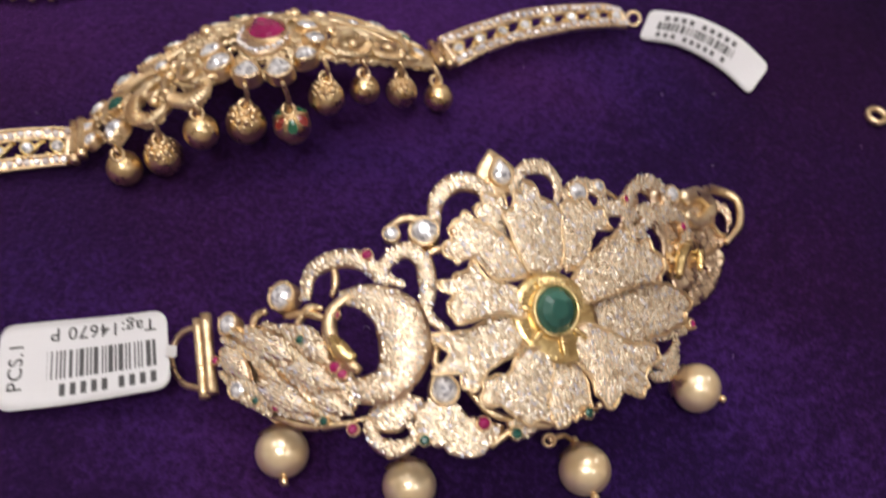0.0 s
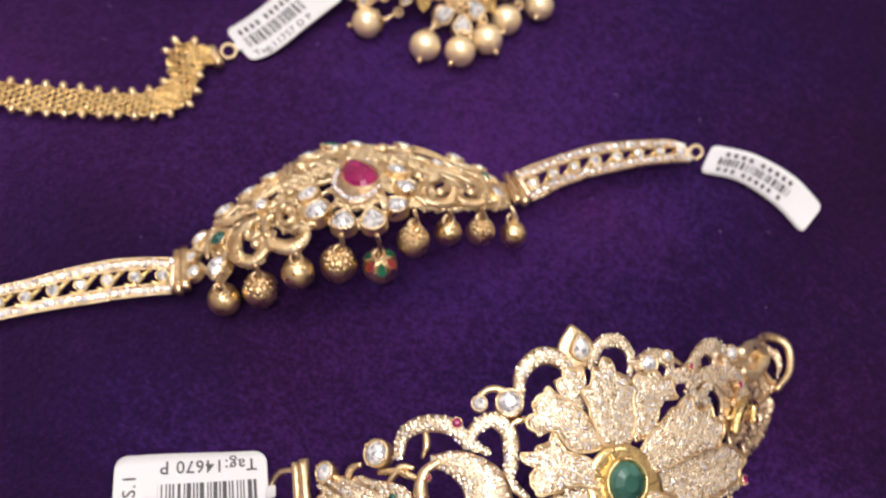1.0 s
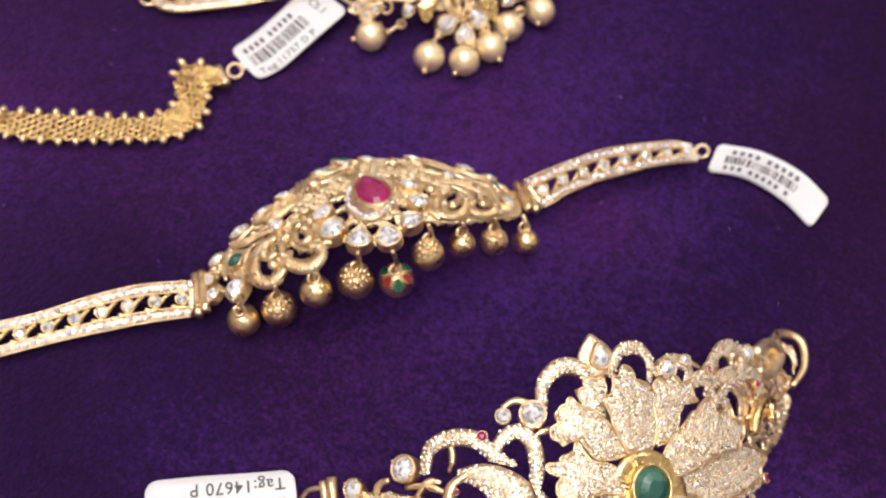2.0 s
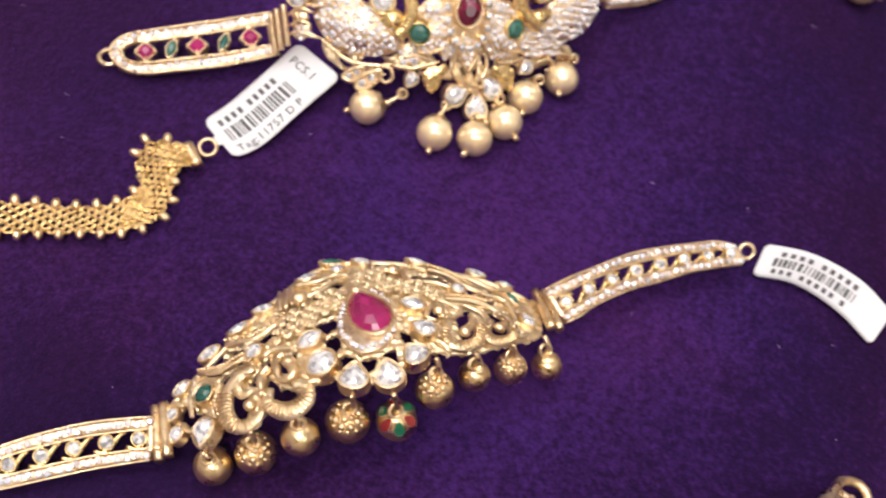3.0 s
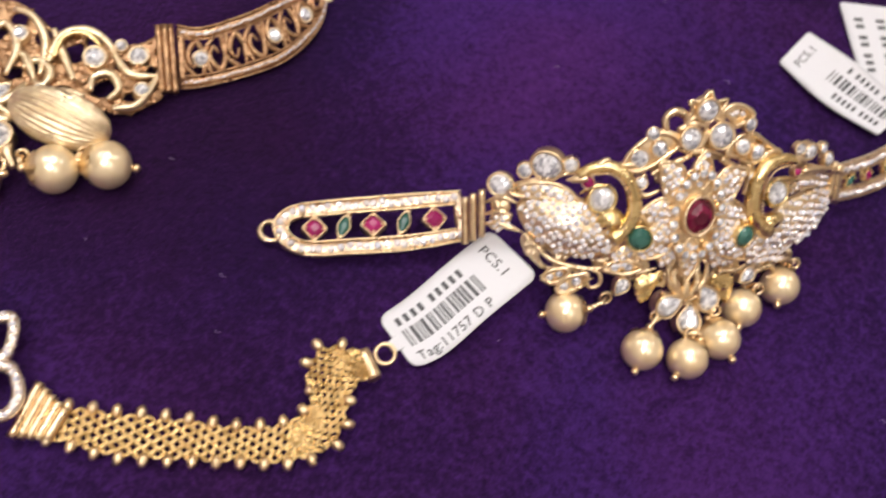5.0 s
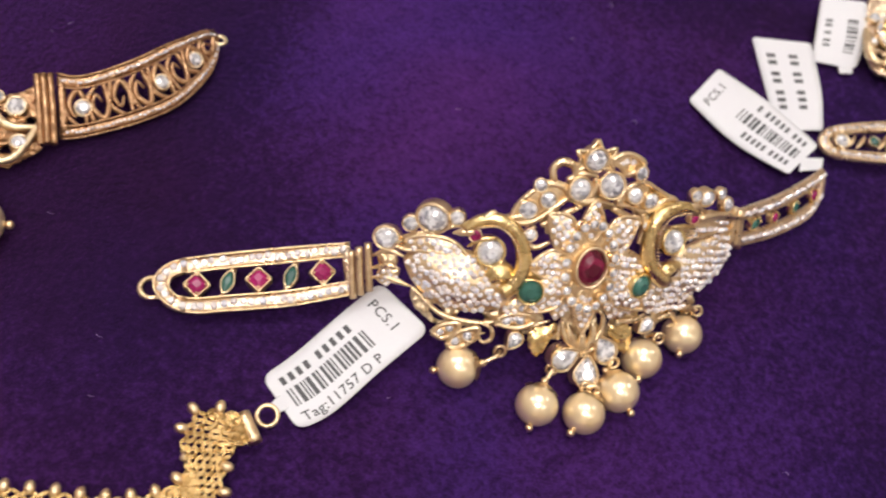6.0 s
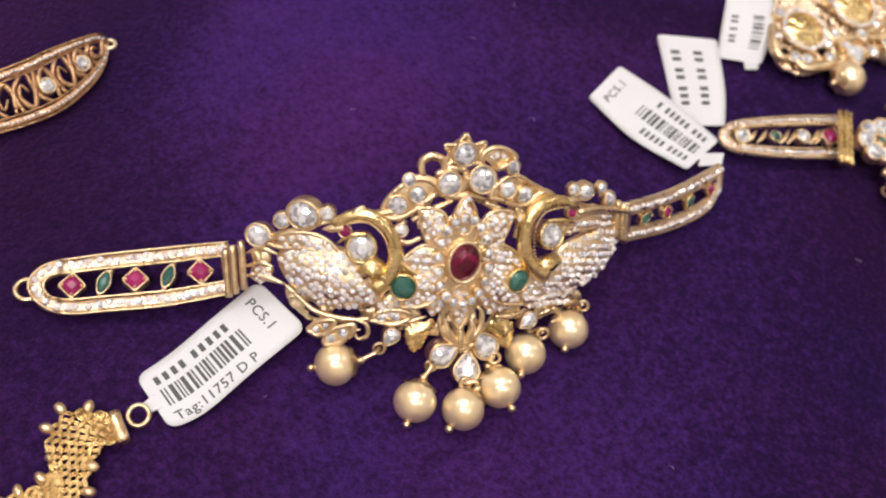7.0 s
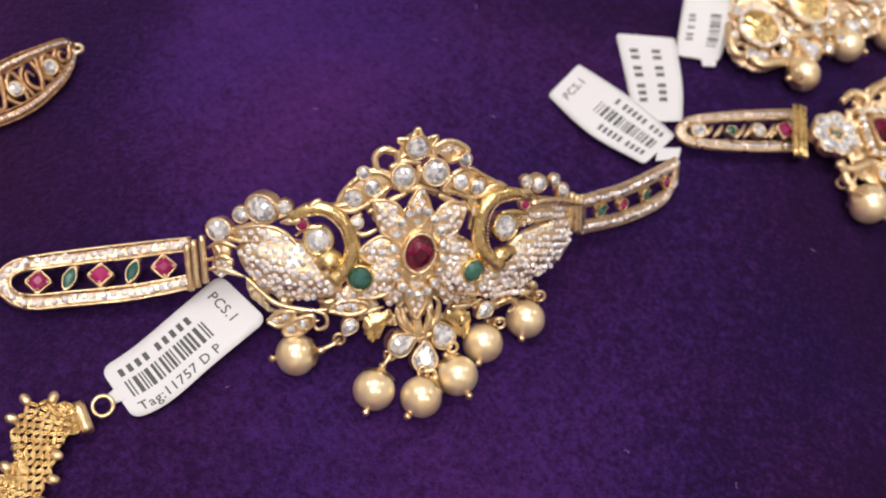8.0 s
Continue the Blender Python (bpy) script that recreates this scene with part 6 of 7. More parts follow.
def coin_armlet():
    S = G_SHEET
    arm = thing("coin_armlet", 60, 300, "gold coin armlet with clear stone rims, drops and golden pearls", "armlet")
    rim = [(-15.1, -0.2), (-15.6, -9.4), (-10.0, -12.6), (-3.2, -10.7), (1.9, -11.1), (8.6, -4.9), (15.8, -2.9), (23.6, 1.2), (29.4, 13.2), (15.9, 15.1), (1.4, 10.9), (-10.9, 8.5)]
    pierced_plate("cast_body", S, arm, rim, [(-4.1, -6.2, 1.2, 0.8, 20), (9.3, -2.0, 1.2, 0.8, 0), (-12.6, -7.0, 0.9, 0.7, 0), (-2.0, 0.8, 0.8, 1.2, 0)], PALE, -0.6, 0.3)
    for s, t, r in ((-8.5, -2.5, 4.0), (4.3, 4.3, 4.2), (17.7, 10.8, 4.2)):
        p = Plate([Vector((s + r * math.cos(i * 0.5236), t + r * math.sin(i * 0.5236), 0)) for i in range(12)], 0.5, 0.8)
        coin = p.build("coin", S, arm, YELLOW, 0.9, ridge=0.15, ridges=3.0, ang=50)
        v, f = [], []
        rnd = random.Random(int(s * 10))
        for k in range(14):
            a, q = rnd.uniform(0, 6.28), rnd.uniform(0.2, r * 0.6)
            sweep(S, [(s + q * math.cos(a), t + q * math.sin(a)), (s + q * math.cos(a) + 0.5, t + q * math.sin(a) + 0.7), (s + q * math.cos(a + 0.4), t + q * math.sin(a + 0.4))], 0.25, 1.25, (0.7, 0.5), 1, 6, 6, v, f)
        link("relief", mesh_of("relief", v, f, YELLOW), coin)
        ring = wire_ring(S, arm, s, t, r + 0.5, 0.6, 0.8, name="coin_rim")
        pave_stones(S, ring, [(s + (r + 0.5) * math.cos(i * 0.2244), t + (r + 0.5) * math.sin(i * 0.2244), 1.3) for i in range(28)], 0.5)
    for s, t, r, a in ((-9.3, -9.6, 1.3, 100), (-4.0, -8.6, 1.2, 150), (2.2, -7.1, 1.9, 180), (13.4, -0.7, 1.9, 200), (8.5, 0.1, 1.1, 160), (-1.4, -2.7, 1.1, 160), (0.6, -5.4, 1.0, 90), (20.1, 3.8, 1.2, 180), (-14.6, -4.4, 0.9, 90), (-12.9, 1.3, 1.1, 90), (-0.9, 5.8, 1.3, 0), (-3.8, -5.0, 1.2, 200), (4.6, -2.3, 1.3, 190), (11.5, 7.4, 1.3, 0), (10.2, -4.0, 1.2, 180), (-11.7, -9.1, 1.2, 130), (16.7, 0.7, 1.3, 200), (6.3, -6.4, 1.1, 200)):
        set_stone(S, arm, s, t, r, None, "pear", a, 0.8)
    for pts in ([(-12.1, -7.7), (-10.4, -11.4), (-4.3, -10.0), (-1.0, -6.9)], [(-1.5, -3.4), (2.5, -3.2), (8.3, -0.6), (13.2, 3.3)], [(-15.3, -1.6), (-15.4, -8.6), (-11.7, -9.1)], [(5.1, -3.0), (10.7, -1.9), (17.0, 2.1), (21.9, 5.4)], [(-3.3, 0.7), (-2.8, -3.5), (0.8, -4.7)]):
        scroll("scroll", S, arm, pts, 1.1, GOLD, 0.3, (0.6, 0.5), n=18)
    for place, pin, hook in (((49.1, 288.0, 3.2), (54.4, 292.6, 3), (49.2, 293.5, 5)), ((58.2, 300.4, 3.6), (62.1, 300.4, 3.5), (57.9, 305.5, 5)), ((67.7, 308.3, 3.6), (71.3, 305.5, 3), (64.9, 311.5, 5))):
        hang_pearl(arm, place, 3.5, pin, "round golden pearl", hook)


coin_armlet()


def loose_ring():
    ob = thing("jump_ring", 75, 160, "small round gold wire ring lying flat on velvet", "ring")
    x, y, z = (92.8, 174.2, 1)
    wire_ring(FLAT, ob, x, y, 1.7, 0.6, z)


loose_ring()


# ---- peacock armlet with a ruby flower ----
def peacock_armlet():
    S = D_SHEET
    arm = thing("peacock_armlet", -22.5, 201, "gold peacock armlet paved with clear stones, ruby flower and hanging pearls", "armlet")

    def stones(rows, mat=None, kind="round", **more):
        for s, t, r in rows:
            set_stone(S, arm, s, t, r, mat, kind, **more)

    # bodies, wings and necks of the two birds
    paved_plate("peacock_body", S, arm, [(-20.4, 3.6), (-16.2, 3.9), (-10.4, 3.1), (-6.0, 0.6), (-4.5, -1.7), (-7.3, -2.9), (-12.3, -2.6), (-17.5, -0.4)], 2.5, 0.4, r=0.5, mat=GOLD, edge=0.93)
    paved_plate("peacock_body", S, arm, [(19.0, 3.1), (20.8, 5.7), (23.5, 8.4), (27.7, 11.2), (32.1, 14.0), (34.1, 13.7), (33.7, 11.3), (31.8, 8.6), (28.6, 5.8), (24.9, 3.5), (21.3, 2.4)], 1.6, 0.4, r=0.5, mat=GOLD, edge=0.94)
    # necks and heads, with a large stone in each bend
    for pts, beads in (([(-12.5, 5.8), (-10.5, 6.6), (-8.0, 6.6), (-5.6, 5.6), (-4.1, 3.9), (-3.5, 2.0), (-4.5, 0.2), (-5.9, -0.7)], [(-10.9, 6.1), (-8.0, 6.1), (-5.9, 5.0), (-4.7, 3.5), (-4.2, 2.0), (-4.9, 0.6)]), ([(23.3, 12.6), (20.4, 12.2), (17.5, 10.9), (15.9, 9.2), (15.5, 7.1), (16.4, 5.2), (18.3, 4.4), (19.9, 4.2)], [(21.2, 12.0), (18.0, 10.6), (16.7, 9.0), (16.5, 7.2), (17.2, 5.7), (18.8, 4.9)])):
        v, f = sweep(S, pts, 1.12, 1.3, (0.8, 1.25), 1.0, 36, 12)
        neck = link("neck", mesh_of("neck", v, f, YELLOW), arm)
        v, f = [], []
        for p in spline([(*q, 0) for q in beads], 30):
            ball(v, f, S.pt(p.x, p.y, 2.5), 0.2 * MM, 6, 4)
        tagged(link("neck_beading", mesh_of("neck_beading", v, f, GOLD), neck), kind="stuff")
    for pts in ([(-11.7, 6.1), (-10.0, 6.9), (-8.9, 7.5), (-8.3, 7.1)], [(-11.2, 5.6), (-12.9, 5.6), (-14.1, 5.6)], [(21.1, 12.3), (23.2, 13.1), (24.9, 12.9)], [(24.0, 12.2), (27.7, 13.9), (31.8, 15.3), (34.5, 16.3)]):
        scroll("crest", S, arm, pts, 0.6, GOLD, 1.6, (1, 0.25), n=12)
    for pts, r in (([(-8.9, 0.3), (-6.6, 1.3), (-4.8, 0.2)], 1.9), ([(18.4, 3.8), (20.1, 5.2), (22.5, 6.5)], 1.6), ([(-4.3, 1.3), (-5.4, -0.4)], 1.5)):
        scroll("breast", S, arm, pts, r, YELLOW, 0.8, (0.6, 0.6), n=12)
    stones([(*(-11.0, 5.2), 0.9), (*(23.0, 11.9), 0.9)], PINK, h=1.6)
    stones([(-2.0, -0.4, 1.85), (15.3, 2.6, 1.8)], EMERALD, h=1.8, metal=YELLOW)
    stones([(*(-8.5, 3.4), 2.05), (*(20.2, 8.5), 2.0)], h=1.2, metal=YELLOW)
    for pts in ([(-11.9, 4.0), (-10.3, 4.7), (-7.8, 4.8)], [(24.3, 11.1), (21.6, 10.5), (19.1, 9.7)]):
        scroll("crest", S, arm, pts, 0.45, YELLOW, 1.3, (0.3, 0.6), n=10)
    # wings
    for rim in ([(-22.1, 5.1), (-19.0, 5.6), (-14.8, 4.9), (-12.2, 3.5), (-11.1, 1.9), (-13.4, 3.0), (-16.4, 3.8), (-19.7, 4.2)], [(33.4, 15.4), (28.4, 13.6), (24.2, 11.4), (21.9, 9.1), (25.0, 10.4), (28.8, 12.2), (32.8, 14.3)]):
        paved_plate("wing", S, arm, rim, 0.5, 0.6, r=0.5, mat=GOLD, edge=0.75)
        scroll("wing_edge", S, arm, rim + rim[:1], 0.35, GOLD, 0.8, (1, 1), n=50)
    # stones along the backs
    for a, b, w in (((-21.6, 5.0), (-24.8, 7.0), 3.3), ((-15.0, 6.1), (-19.3, 8.2), 4.2), ((26.5, 13.7), (25.1, 15.9), 3.0), ((31.9, 15.7), (29.4, 16.3), 2.3)):
        stone_between(S, arm, a, b, w, None, "round", 0.7)
    stones([(*(-20.1, 7.0), 1.15), (*(-13.8, 6.9), 1.15), (*(-3.1, 5.1), 0.95), (*(23.5, 14.2), 1.0), (*(28.8, 16.4), 0.95), (*(15.2, 8.7), 0.9), (*(32.3, 15.4), 0.8)], h=0.7)
    scroll("rim", S, arm, [(-23.0, 5.3), (-20.7, 5.7), (-17.4, 5.7), (-14.1, 6.0), (-12.1, 5.8)], 0.5, GOLD, 0.2, n=20)
    scroll("rim", S, arm, [(22.7, 12.8), (26.0, 13.4), (30.6, 14.8), (34.6, 16.2)], 0.5, GOLD, 0.2, n=20)

    # crown: a star, leaves with raised edges, stones between
    def leaf_setting(rim, rows, pave=0.0):
        ob = paved_plate("crown_leaf", S, arm, rim, 0.15, 0.1, r=pave, mat=GOLD, edge=0.7)
        scroll("leaf_edge", S, ob, rim + rim[:1], 0.42, GOLD, 0.5, (1, 1), n=50)
        stones(rows, h=0.6)

    leaf_setting([(-6.3, 6.5), (-5.6, 8.0), (-3.8, 9.4), (-1.6, 10.2), (0.5, 10.1), (1.6, 9.3), (-0.1, 8.1), (-2.2, 6.8), (-4.2, 6.2)], [(*(-4.0, 7.5), 1.45), (*(-1.3, 8.7), 1.25)])
    leaf_setting([(9.4, 9.7), (10.9, 11.6), (13.4, 12.7), (16.0, 12.5), (18.3, 12.3), (16.7, 11.1), (14.4, 9.9), (11.8, 9.8)], [(*(12.2, 11.1), 1.25), (*(15.1, 11.2), 1.3)])
    leaf_setting([(7.4, 13.6), (8.9, 14.5), (10.9, 14.8), (12.8, 14.4), (11.5, 13.4), (10.1, 12.7), (9.0, 13.2)], [], 0.5)
    star = [(4.7, 15.2), (5.9, 14.3), (7.8, 14.8), (7.1, 13.5), (7.9, 12.8), (5.8, 12.6), (4.9, 11.8), (3.6, 12.4), (2.1, 11.8), (2.6, 13.1), (1.8, 13.7), (3.6, 14.0)]
    ob = paved_plate("crown_star", S, arm, star, 0.2, 0.1, r=0, mat=GOLD)
    scroll("star_edge", S, ob, star + star[:1], 0.34, GOLD, 0.4, (1, 1), n=60)
    stones([(*(4.8, 13.3), 1.7), (*(3.1, 10.2), 1.75), (*(7.9, 11.3), 1.95), (*(-2.8, 10.1), 0.95), (*(12.4, 13.4), 1.05)], h=0.9)
    for pts, r in (([(-0.8, 10.5), (-1.3, 11.7), (-0.1, 12.5), (1.7, 12.3), (2.2, 11.4), (1.0, 10.8)], 0.7), ([(-1.7, 6.1), (1.5, 7.5), (4.0, 8.6)], 0.6), ([(8.9, 9.1), (11.3, 8.8), (14.2, 8.6)], 0.7), ([(-2.5, 6.0), (-4.1, 4.8), (-2.2, 3.8), (0.1, 4.5)], 0.5), ([(-8.4, 6.5), (-6.0, 6.7), (-2.7, 7.1)], 0.7), ([(5.2, 9.6), (5.6, 10.8), (5.2, 11.8)], 0.6),
                   ([(14.0, 9.7), (15.0, 8.4), (14.6, 6.6)], 0.7), ([(1.3, 9.1), (3.9, 8.9), (6.1, 9.4), (8.8, 9.4)], 0.6), ([(-3.1, 3.7), (-2.5, 2.1), (-1.8, 0.9)], 0.6), ([(16.5, 11.2), (18.5, 12.3), (20.6, 12.4)], 0.7), ([(-3.1, 10.1), (-1.1, 10.4), (1.1, 10.3)], 0.5), ([(1.8, 11.4), (3.5, 11.7), (5.7, 11.7)], 0.6)):
        scroll("scroll", S, arm, pts, r, GOLD, 0.3, (0.7, 0.6), n=18)
    for a, b, w, pv in (((-21.5, 2.9), (-24.3, 4.3), 2.0, 0), ((-21.0, 1.9), (-24.1, 1.8), 2.0, 0.4)):
        paved_plate("filler_leaf", S, arm, leaf_rim(a, b, w), 0.4, 0.3, r=pv, mat=GOLD)
    # openwork ground behind the flower
    ground = [(-6.7, 6.3), (-2.7, 7.5), (1.2, 9.6), (5.1, 11.1), (10.7, 11.0), (16.3, 10.7), (17.6, 6.5), (20.4, 2.3), (29.0, 5.0), (28.3, 2.8), (21.1, -1.1), (15.3, -3.4), (8.0, -5.7), (0.8, -5.8), (-6.2, -4.9), (-14.6, -4.5), (-19.0, -1.4), (-18.4, 0.3), (-9.8, -3.1), (-4.8, -2.3), (-1.9, 1.3), (-3.0, 4.2)]
    pierced_plate("openwork", S, arm, ground, [(-0.2, 8.6, 1.6, 0.8, 25), (2.7, 8.7, 1.0, 1.3, 0), (8.3, 10.0, 1.3, 0.9, 0), (12.3, 9.8, 1.6, 0.8, -30), (-4.5, 5.3, 1.0, 1.3, 0), (-2.0, 4.8, 1.2, 1.4, 0), (15.0, 7.1, 1.0, 1.6, 0), (3.1, 6.0, 0.8, 1.2, 0), (9.7, 6.9, 0.8, 1.2, 0), (3.1, -3.7, 1.3, 0.8, 0), (11.7, -2.4, 1.3, 0.8, 0), (-3.7, -4.2, 1.8, 0.6, 0), (-9.7, -3.8, 2.2, 0.5, -10), (-14.7, -3.1, 1.4, 0.5, -30), (19.3, -0.2, 1.3, 0.6, 0), (24.9, 2.2, 1.4, 0.6, 10), (6.0, -5.0, 0.9, 0.6, 0), (9.8, -4.4, 0.9, 0.6, 0), (-1.1, -4.7, 1.2, 0.5, 0), (16.6, -2.1, 1.0, 0.5, 0)], CHASED, -0.6, 0.5, 0.7, 0.25, 0.7,
                  [[(-2.6, 4.5), (0.1, 4.9), (1.9, 3.2), (-0.2, 2.5), (-2.2, 2.7)], [(1.1, 7.7), (3.8, 8.6), (5.4, 8.1), (3.7, 6.5), (1.8, 6.6)], [(7.3, 8.6), (11.1, 8.5), (9.0, 7.4)], [(12.9, 7.0), (15.5, 6.9), (16.3, 5.1), (14.2, 5.4)], [(1.7, -1.0), (3.1, -2.1), (2.4, -3.4), (0.8, -2.5)], [(11.7, 2.1), (14.2, 2.1), (13.0, 0.5)]])
    # flower
    cs, ct = 6.3, 3.0
    tips = [(5.8, 9.5), (-1.0, 7.4), (-2.7, 2.0), (-2.1, -2.6), (7.3, -4.2), (17.2, 0.4), (16.3, 4.7), (13.3, 9.1)]
    for i, (x, y) in enumerate(tips):
        d = Vector((x - cs, y - ct))
        foot = d.normalized() * 2.6
        wide = (3.4, 3.6, 3.1, 3.8, 3.5, 3.8, 3.1, 3.6)[i]
        rim = leaf_rim((cs + foot.x, ct + foot.y), (x, y), wide)
        ob = paved_plate("petal", S, arm, rim, 0.5, 1.0, r=0.48, mat=GOLD, turn=i * 31, edge=0.84)
        scroll("petal_edge", S, ob, rim + rim[:1], 0.3, GOLD, 1.1, (1, 1), n=40)
    for a, b, w in (((3.3, 1.1), (3.1, -3.5), 5.0), ((9.8, 0.1), (16.6, 0.5), 4.5), ((12.5, 1.2), (27.5, 3.5), 4.0), ((-1.4, -2.8), (-5.6, -3.0), 3.0)):
        paved_plate("lower_leaf", S, arm, leaf_rim(a, b, w), 0.5, 0.2, r=0.48, mat=GOLD)
    paved_plate("flower_disc", S, arm, [(cs + 4.5 * math.cos(i * 0.628), ct + 4.9 * math.sin(i * 0.628)) for i in range(10)], 0.2, 1.1, r=0, mat=GOLD)
    for i in range(18):
        a = 2 * math.pi * i / 18
        set_stone(S, arm, cs + 3.85 * math.cos(a), ct + 4.35 * math.sin(a), 0.72, None, "round", 0, 2.1)
    set_stone(S, arm, cs, ct, 2.3, RUBY, "round", 0, 2.3, 2.9, GOLD)
    # lower border
    scroll("border", S, arm, [(-19.2, 0.5), (-17.0, -1.1), (-13.9, -3.1), (-9.2, -4.1), (-4.6, -4.0)], 0.45, GOLD, 0.4)
    leaf_setting([(-15.1, -4.9), (-13.9, -4.2), (-11.4, -4.1), (-11.8, -5.1), (-13.5, -5.6)], [(*(-13.9, -4.9), 0.6), (*(-12.6, -4.6), 0.6)])
    leaf_setting([(-12.7, -6.1), (-11.3, -5.1), (-8.5, -4.7), (-8.7, -5.8), (-10.5, -6.6), (-12.2, -6.7)], [(*(-11.6, -6.0), 0.75), (*(-9.9, -5.5), 0.75)])
    leaf_setting([(-6.2, -4.2), (-4.7, -3.3), (-1.3, -3.1), (-0.2, -3.8), (-2.8, -4.6)], [(*(-4.5, -3.9), 0.7), (*(-2.4, -3.8), 0.7)])
    scroll("spiral", S, arm, [(-9.0, -4.1), (-6.7, -4.6), (-6.3, -5.8), (-7.6, -6.2), (-8.2, -5.4), (-7.4, -5.2)], 0.35, GOLD, 0.5)
    for a, b in (((3.4, -4.1), (-0.3, -6.6)), ((12.5, -3.1), (16.6, -3.7))):
        p = Plate([Vector((*q, 0)) for q in leaf_rim(a, b, 3.4, 1)], 0.5, 0.4)
        p.build("gold_leaf", S, arm, YELLOW, 0.3, ridge=0.12, ridges=4.0, ang=120)
    for pts, r in (([(8.2, -6.3), (6.4, -5.6), (4.8, -4.7), (4.2, -3.4)], 0.6), ([(8.2, -6.3), (9.5, -5.1), (10.8, -3.7), (10.9, -2.0), (9.9, -1.5)], 0.55), ([(7.4, -6.0), (5.7, -4.6), (5.1, -3.4)], 0.7), ([(8.9, -5.8), (9.6, -4.2), (9.2, -2.9)], 0.7), ([(7.7, -4.3), (8.3, -6.8)], 0.8), ([(5.6, -6.1), (7.1, -6.4), (9.1, -6.1), (10.7, -5.2)], 0.6)):
        scroll("calyx", S, arm, pts, r, GOLD, 0.4, (0.8, 0.4), n=14)
    stones([(-2.7, -5.8, 1.2), (19.0, -1.1, 1.25)], kind="pear", turn=150)
    set_stone(S, arm, 5.3, -7.4, 1.9, None, "pear", -50, 0.6)
    set_stone(S, arm, 9.5, -8.7, 1.95, None, "pear", 5, 0.6)
    set_stone(S, arm, 12.3, -5.5, 1.9, None, "pear", 55, 0.6)
    for pts in ([(-4.5, -4.7), (-1.2, -4.4), (2.2, -3.5)], [(13.1, -2.1), (16.4, -1.2), (18.2, -0.1)], [(20.9, -0.1), (23.4, 1.2), (24.7, 0.6), (23.2, -0.3)], [(24.9, 2.3), (27.6, 3.3), (28.9, 2.9)]):
        scroll("scroll", S, arm, pts, 0.5, GOLD, 0.4)
    # pearls
    for place, pin, hook in (((-28.5, 190.8, 3.2), (-32.1, 189.1, 2.5), (-23.0, 195.3, 4)), ((-15.3, 189.1, 3.2), (-15.4, 186.3, 2.5), (-14.6, 195.1, 4.5)), ((-8.0, 190.4, 3.2), (-9.0, 187.3, 2.5), (-8.8, 194.1, 4.5)),
                             ((-3.4, 195.9, 3.2), (-1.6, 194.1, 3), (-5.6, 199.5, 5)), ((-0.9, 203.0, 3.2), (-0.7, 198.9, 3), (0.8, 206.5, 5)), ((4.9, 209.9, 3.2), (5.1, 205.8, 3), (6.1, 213.9, 5))):
        hang_pearl(arm, place, 3.3, pin, "round golden pearl", hook)
    # straps
    left = Ribbon([(-73.5, 184.8, 1), (-68.7, 185.3, 1.2), (-64.1, 187.3, 1.5), (-55.1, 191.8, 2), (-46.9, 197.0, 3)], [(-76.0, 191.2, 2.5), (-72.3, 193.2, 2.8), (-67.9, 195.7, 3), (-59.2, 199.7, 4.5), (-50.4, 203.0, 7)])
    body, rib = strap(arm, left, 1.2, True, 0.62)
    L = rib.length
    for i, k in enumerate((0.18, 0.34, 0.5, 0.67, 0.84)):
        if i % 2:
            set_stone(rib, arm, L * k, 0, 0.95, EMERALD, "leaf", -25, 1.0, 1.8)
            scroll("cross_bar", rib, arm, [(L * k - 1.2, -2.6), (L * k + 1.2, 2.6)], 0.5, GOLD, 0.1, (1, 1), n=6)
        else:
            set_stone(rib, arm, L * k, 0, 1.35, PINK, "square", 40, 1.0, beads=4)
    x, y, z = (-76.0, 187.3, 1.2)
    wire_ring(FLAT, arm, x, y, 1.75, 0.42, z, name="end_ring")
    hinge(arm, S, (-25.7, 0.5), (-26.7, 5.7), rows=3, gap=1.1)
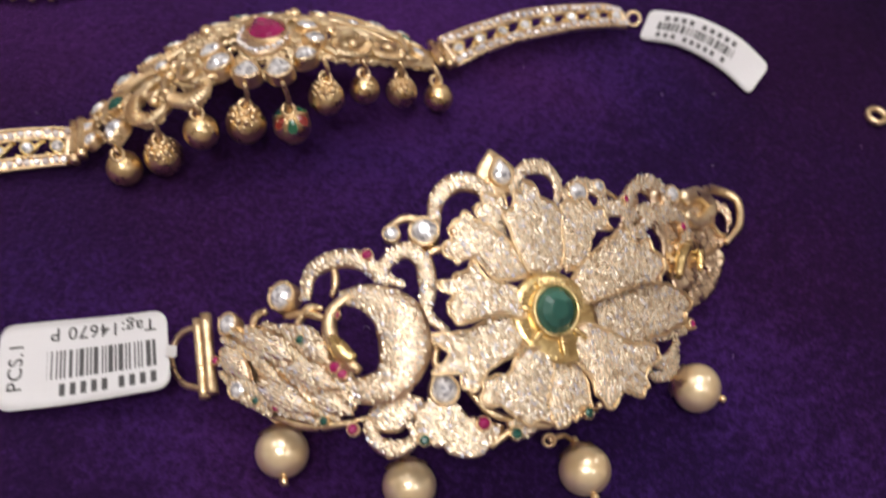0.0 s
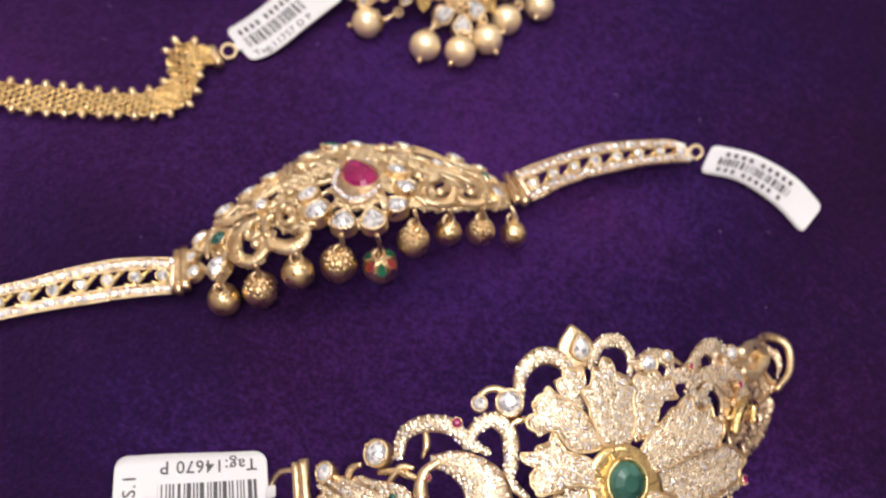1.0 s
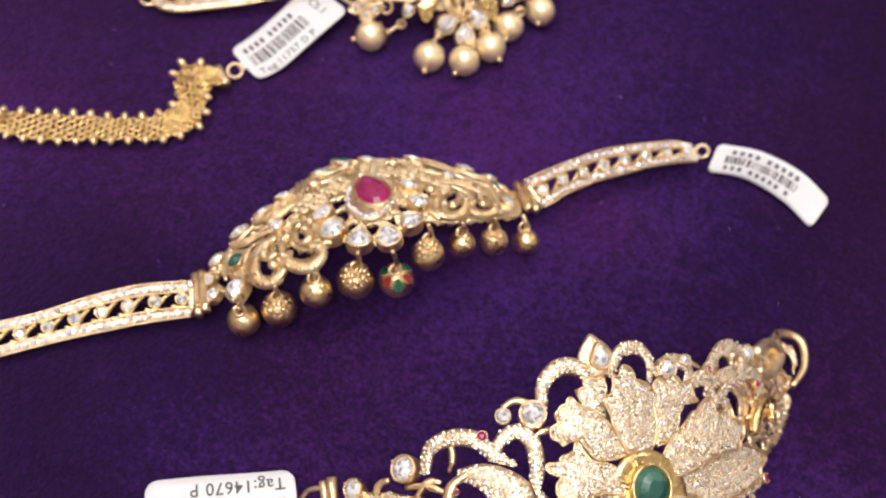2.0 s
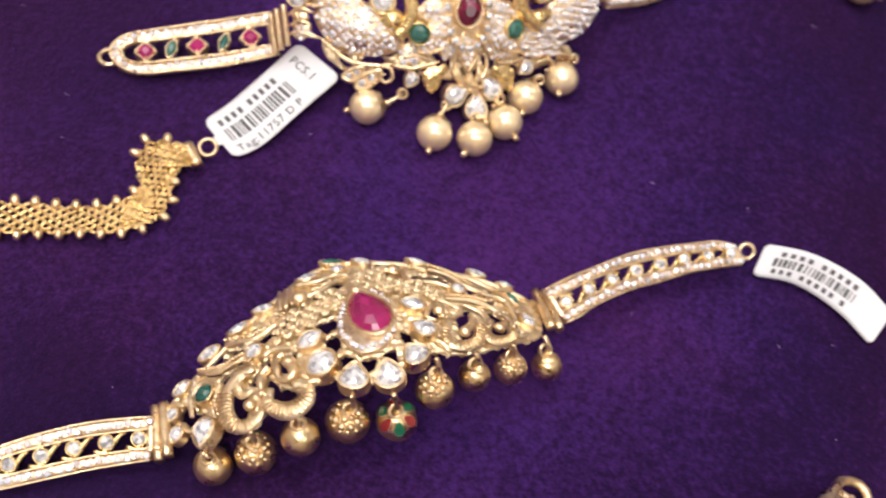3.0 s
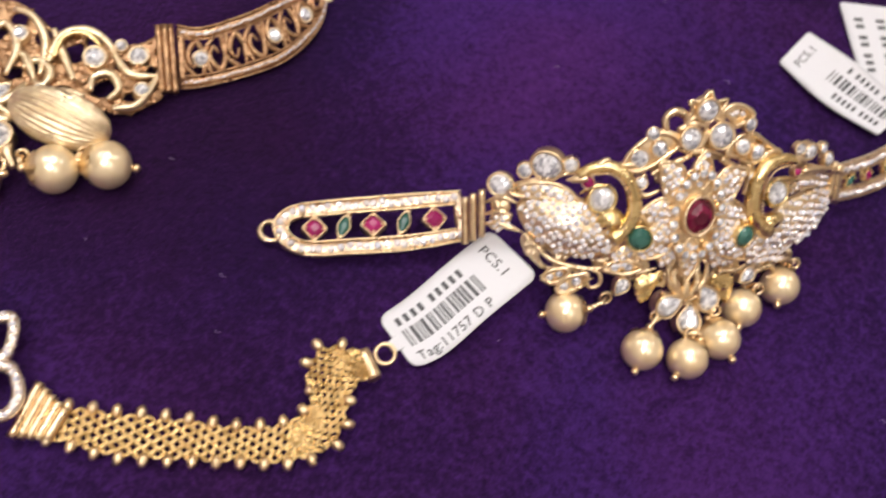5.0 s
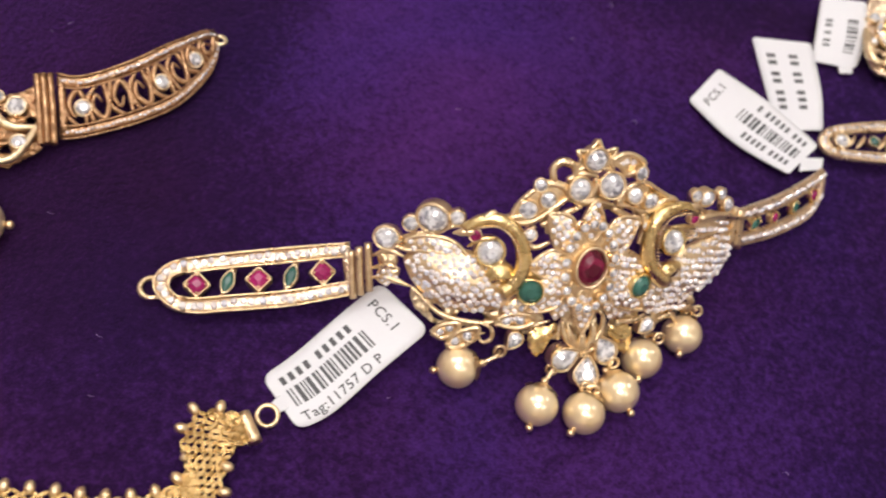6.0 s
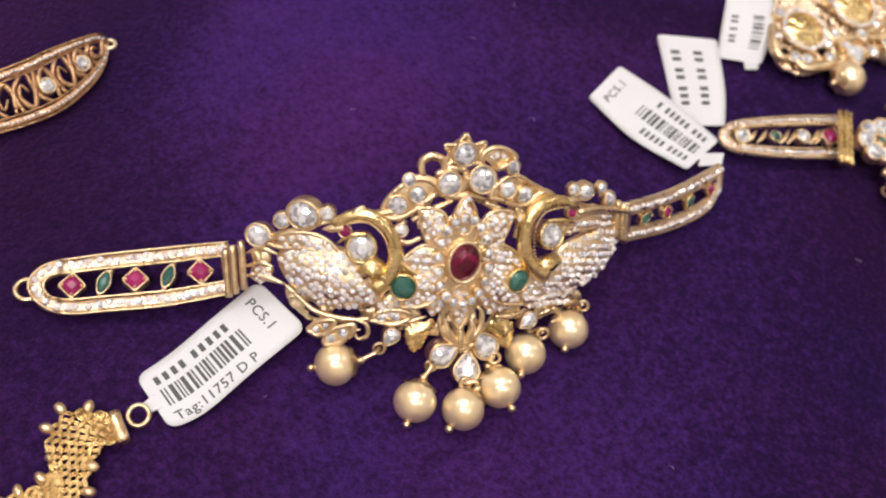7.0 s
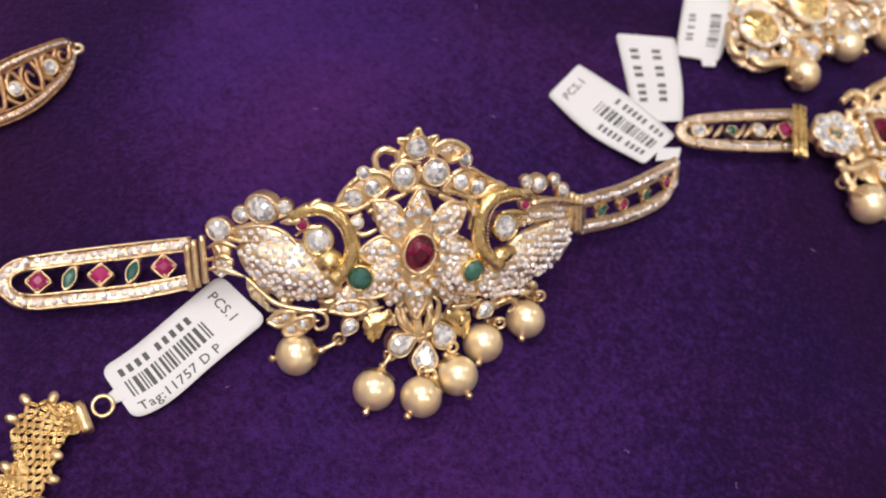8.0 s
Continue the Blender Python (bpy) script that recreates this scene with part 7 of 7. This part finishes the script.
    for pts in ([(-24.9, 4.4), (-22.8, 4.6), (-20.4, 3.6)], [(-24.7, 2.1), (-22.2, 1.6), (-19.2, 0.4)], [(-24.8, 3.1), (-22.5, 3.0), (-20.8, 2.3)], [(-24.1, 4.8), (-22.9, 3.4), (-23.9, 2.4)]):
        scroll("link", S, arm, pts, 0.55, GOLD, 0.4)
    hinge(arm, S, (34.1, 12.9), (33.3, 16.7), rows=3, gap=1.0)
    right = Ribbon([(25.0, 253.2, 5), (20.1, 246.5, 7), (14.6, 239.3, 9), (7.3, 230.6, 13)], [(25.9, 249.8, 2), (24.2, 244.3, 1), (17.8, 236.9, 2), (9.6, 228.5, 6)])
    body, rib = strap(arm, right, 1.1, False)
    for i, k in enumerate((0.15, 0.36, 0.58, 0.8)):
        set_stone(rib, arm, rib.length * k, 0, 1.0, EMERALD if i % 2 else PINK, "leaf" if i % 2 else "round", -30, 0.9, 1.3 if i % 2 else 1.05, YELLOW, 4)


peacock_armlet()


# ---- tag on the mesh chain ----
def chain_tag():
    tag = thing("price_tag", -45, 180, "white paper price tag with barcode, tied to the gold mesh chain", "tag", "price tags")
    rib = Ribbon([(-47.7, 173.8, 0.6), (-43.9, 177.9, 1.2), (-39.4, 185.8, 3), (-34.3, 193.9, 5.5)], [(-55.6, 179.7, 0.6), (-52.2, 185.0, 1.2), (-48.0, 192.6, 3), (-43.9, 198.7, 6)])
    paper = tag_sheet(tag, rib)
    L, W = rib.length, rib.width
    print_blocks(rib, paper, 1.6, L * 0.66, W * 0.2, W * 0.13, (4, 5))
    print_bars(rib, paper, 1.8, L * 0.7, -W * 0.17, W * 0.12, 4)
    print_text(rib, paper, "Tag:11757 D P", 1.6, -W * 0.42, W * 0.205)
    print_text(rib, paper, "PCS.1", L * 0.83, W * 0.36, W * 0.215, -90)
    neck = Ribbon([(-51.5, 175.0, 0.8), (-50.0, 176.6, 0.8)], [(-53.0, 176.0, 0.8), (-52.0, 178.1, 0.8)], 4)
    tag_sheet(tag, neck, 0.3, "tie_strip")


chain_tag()
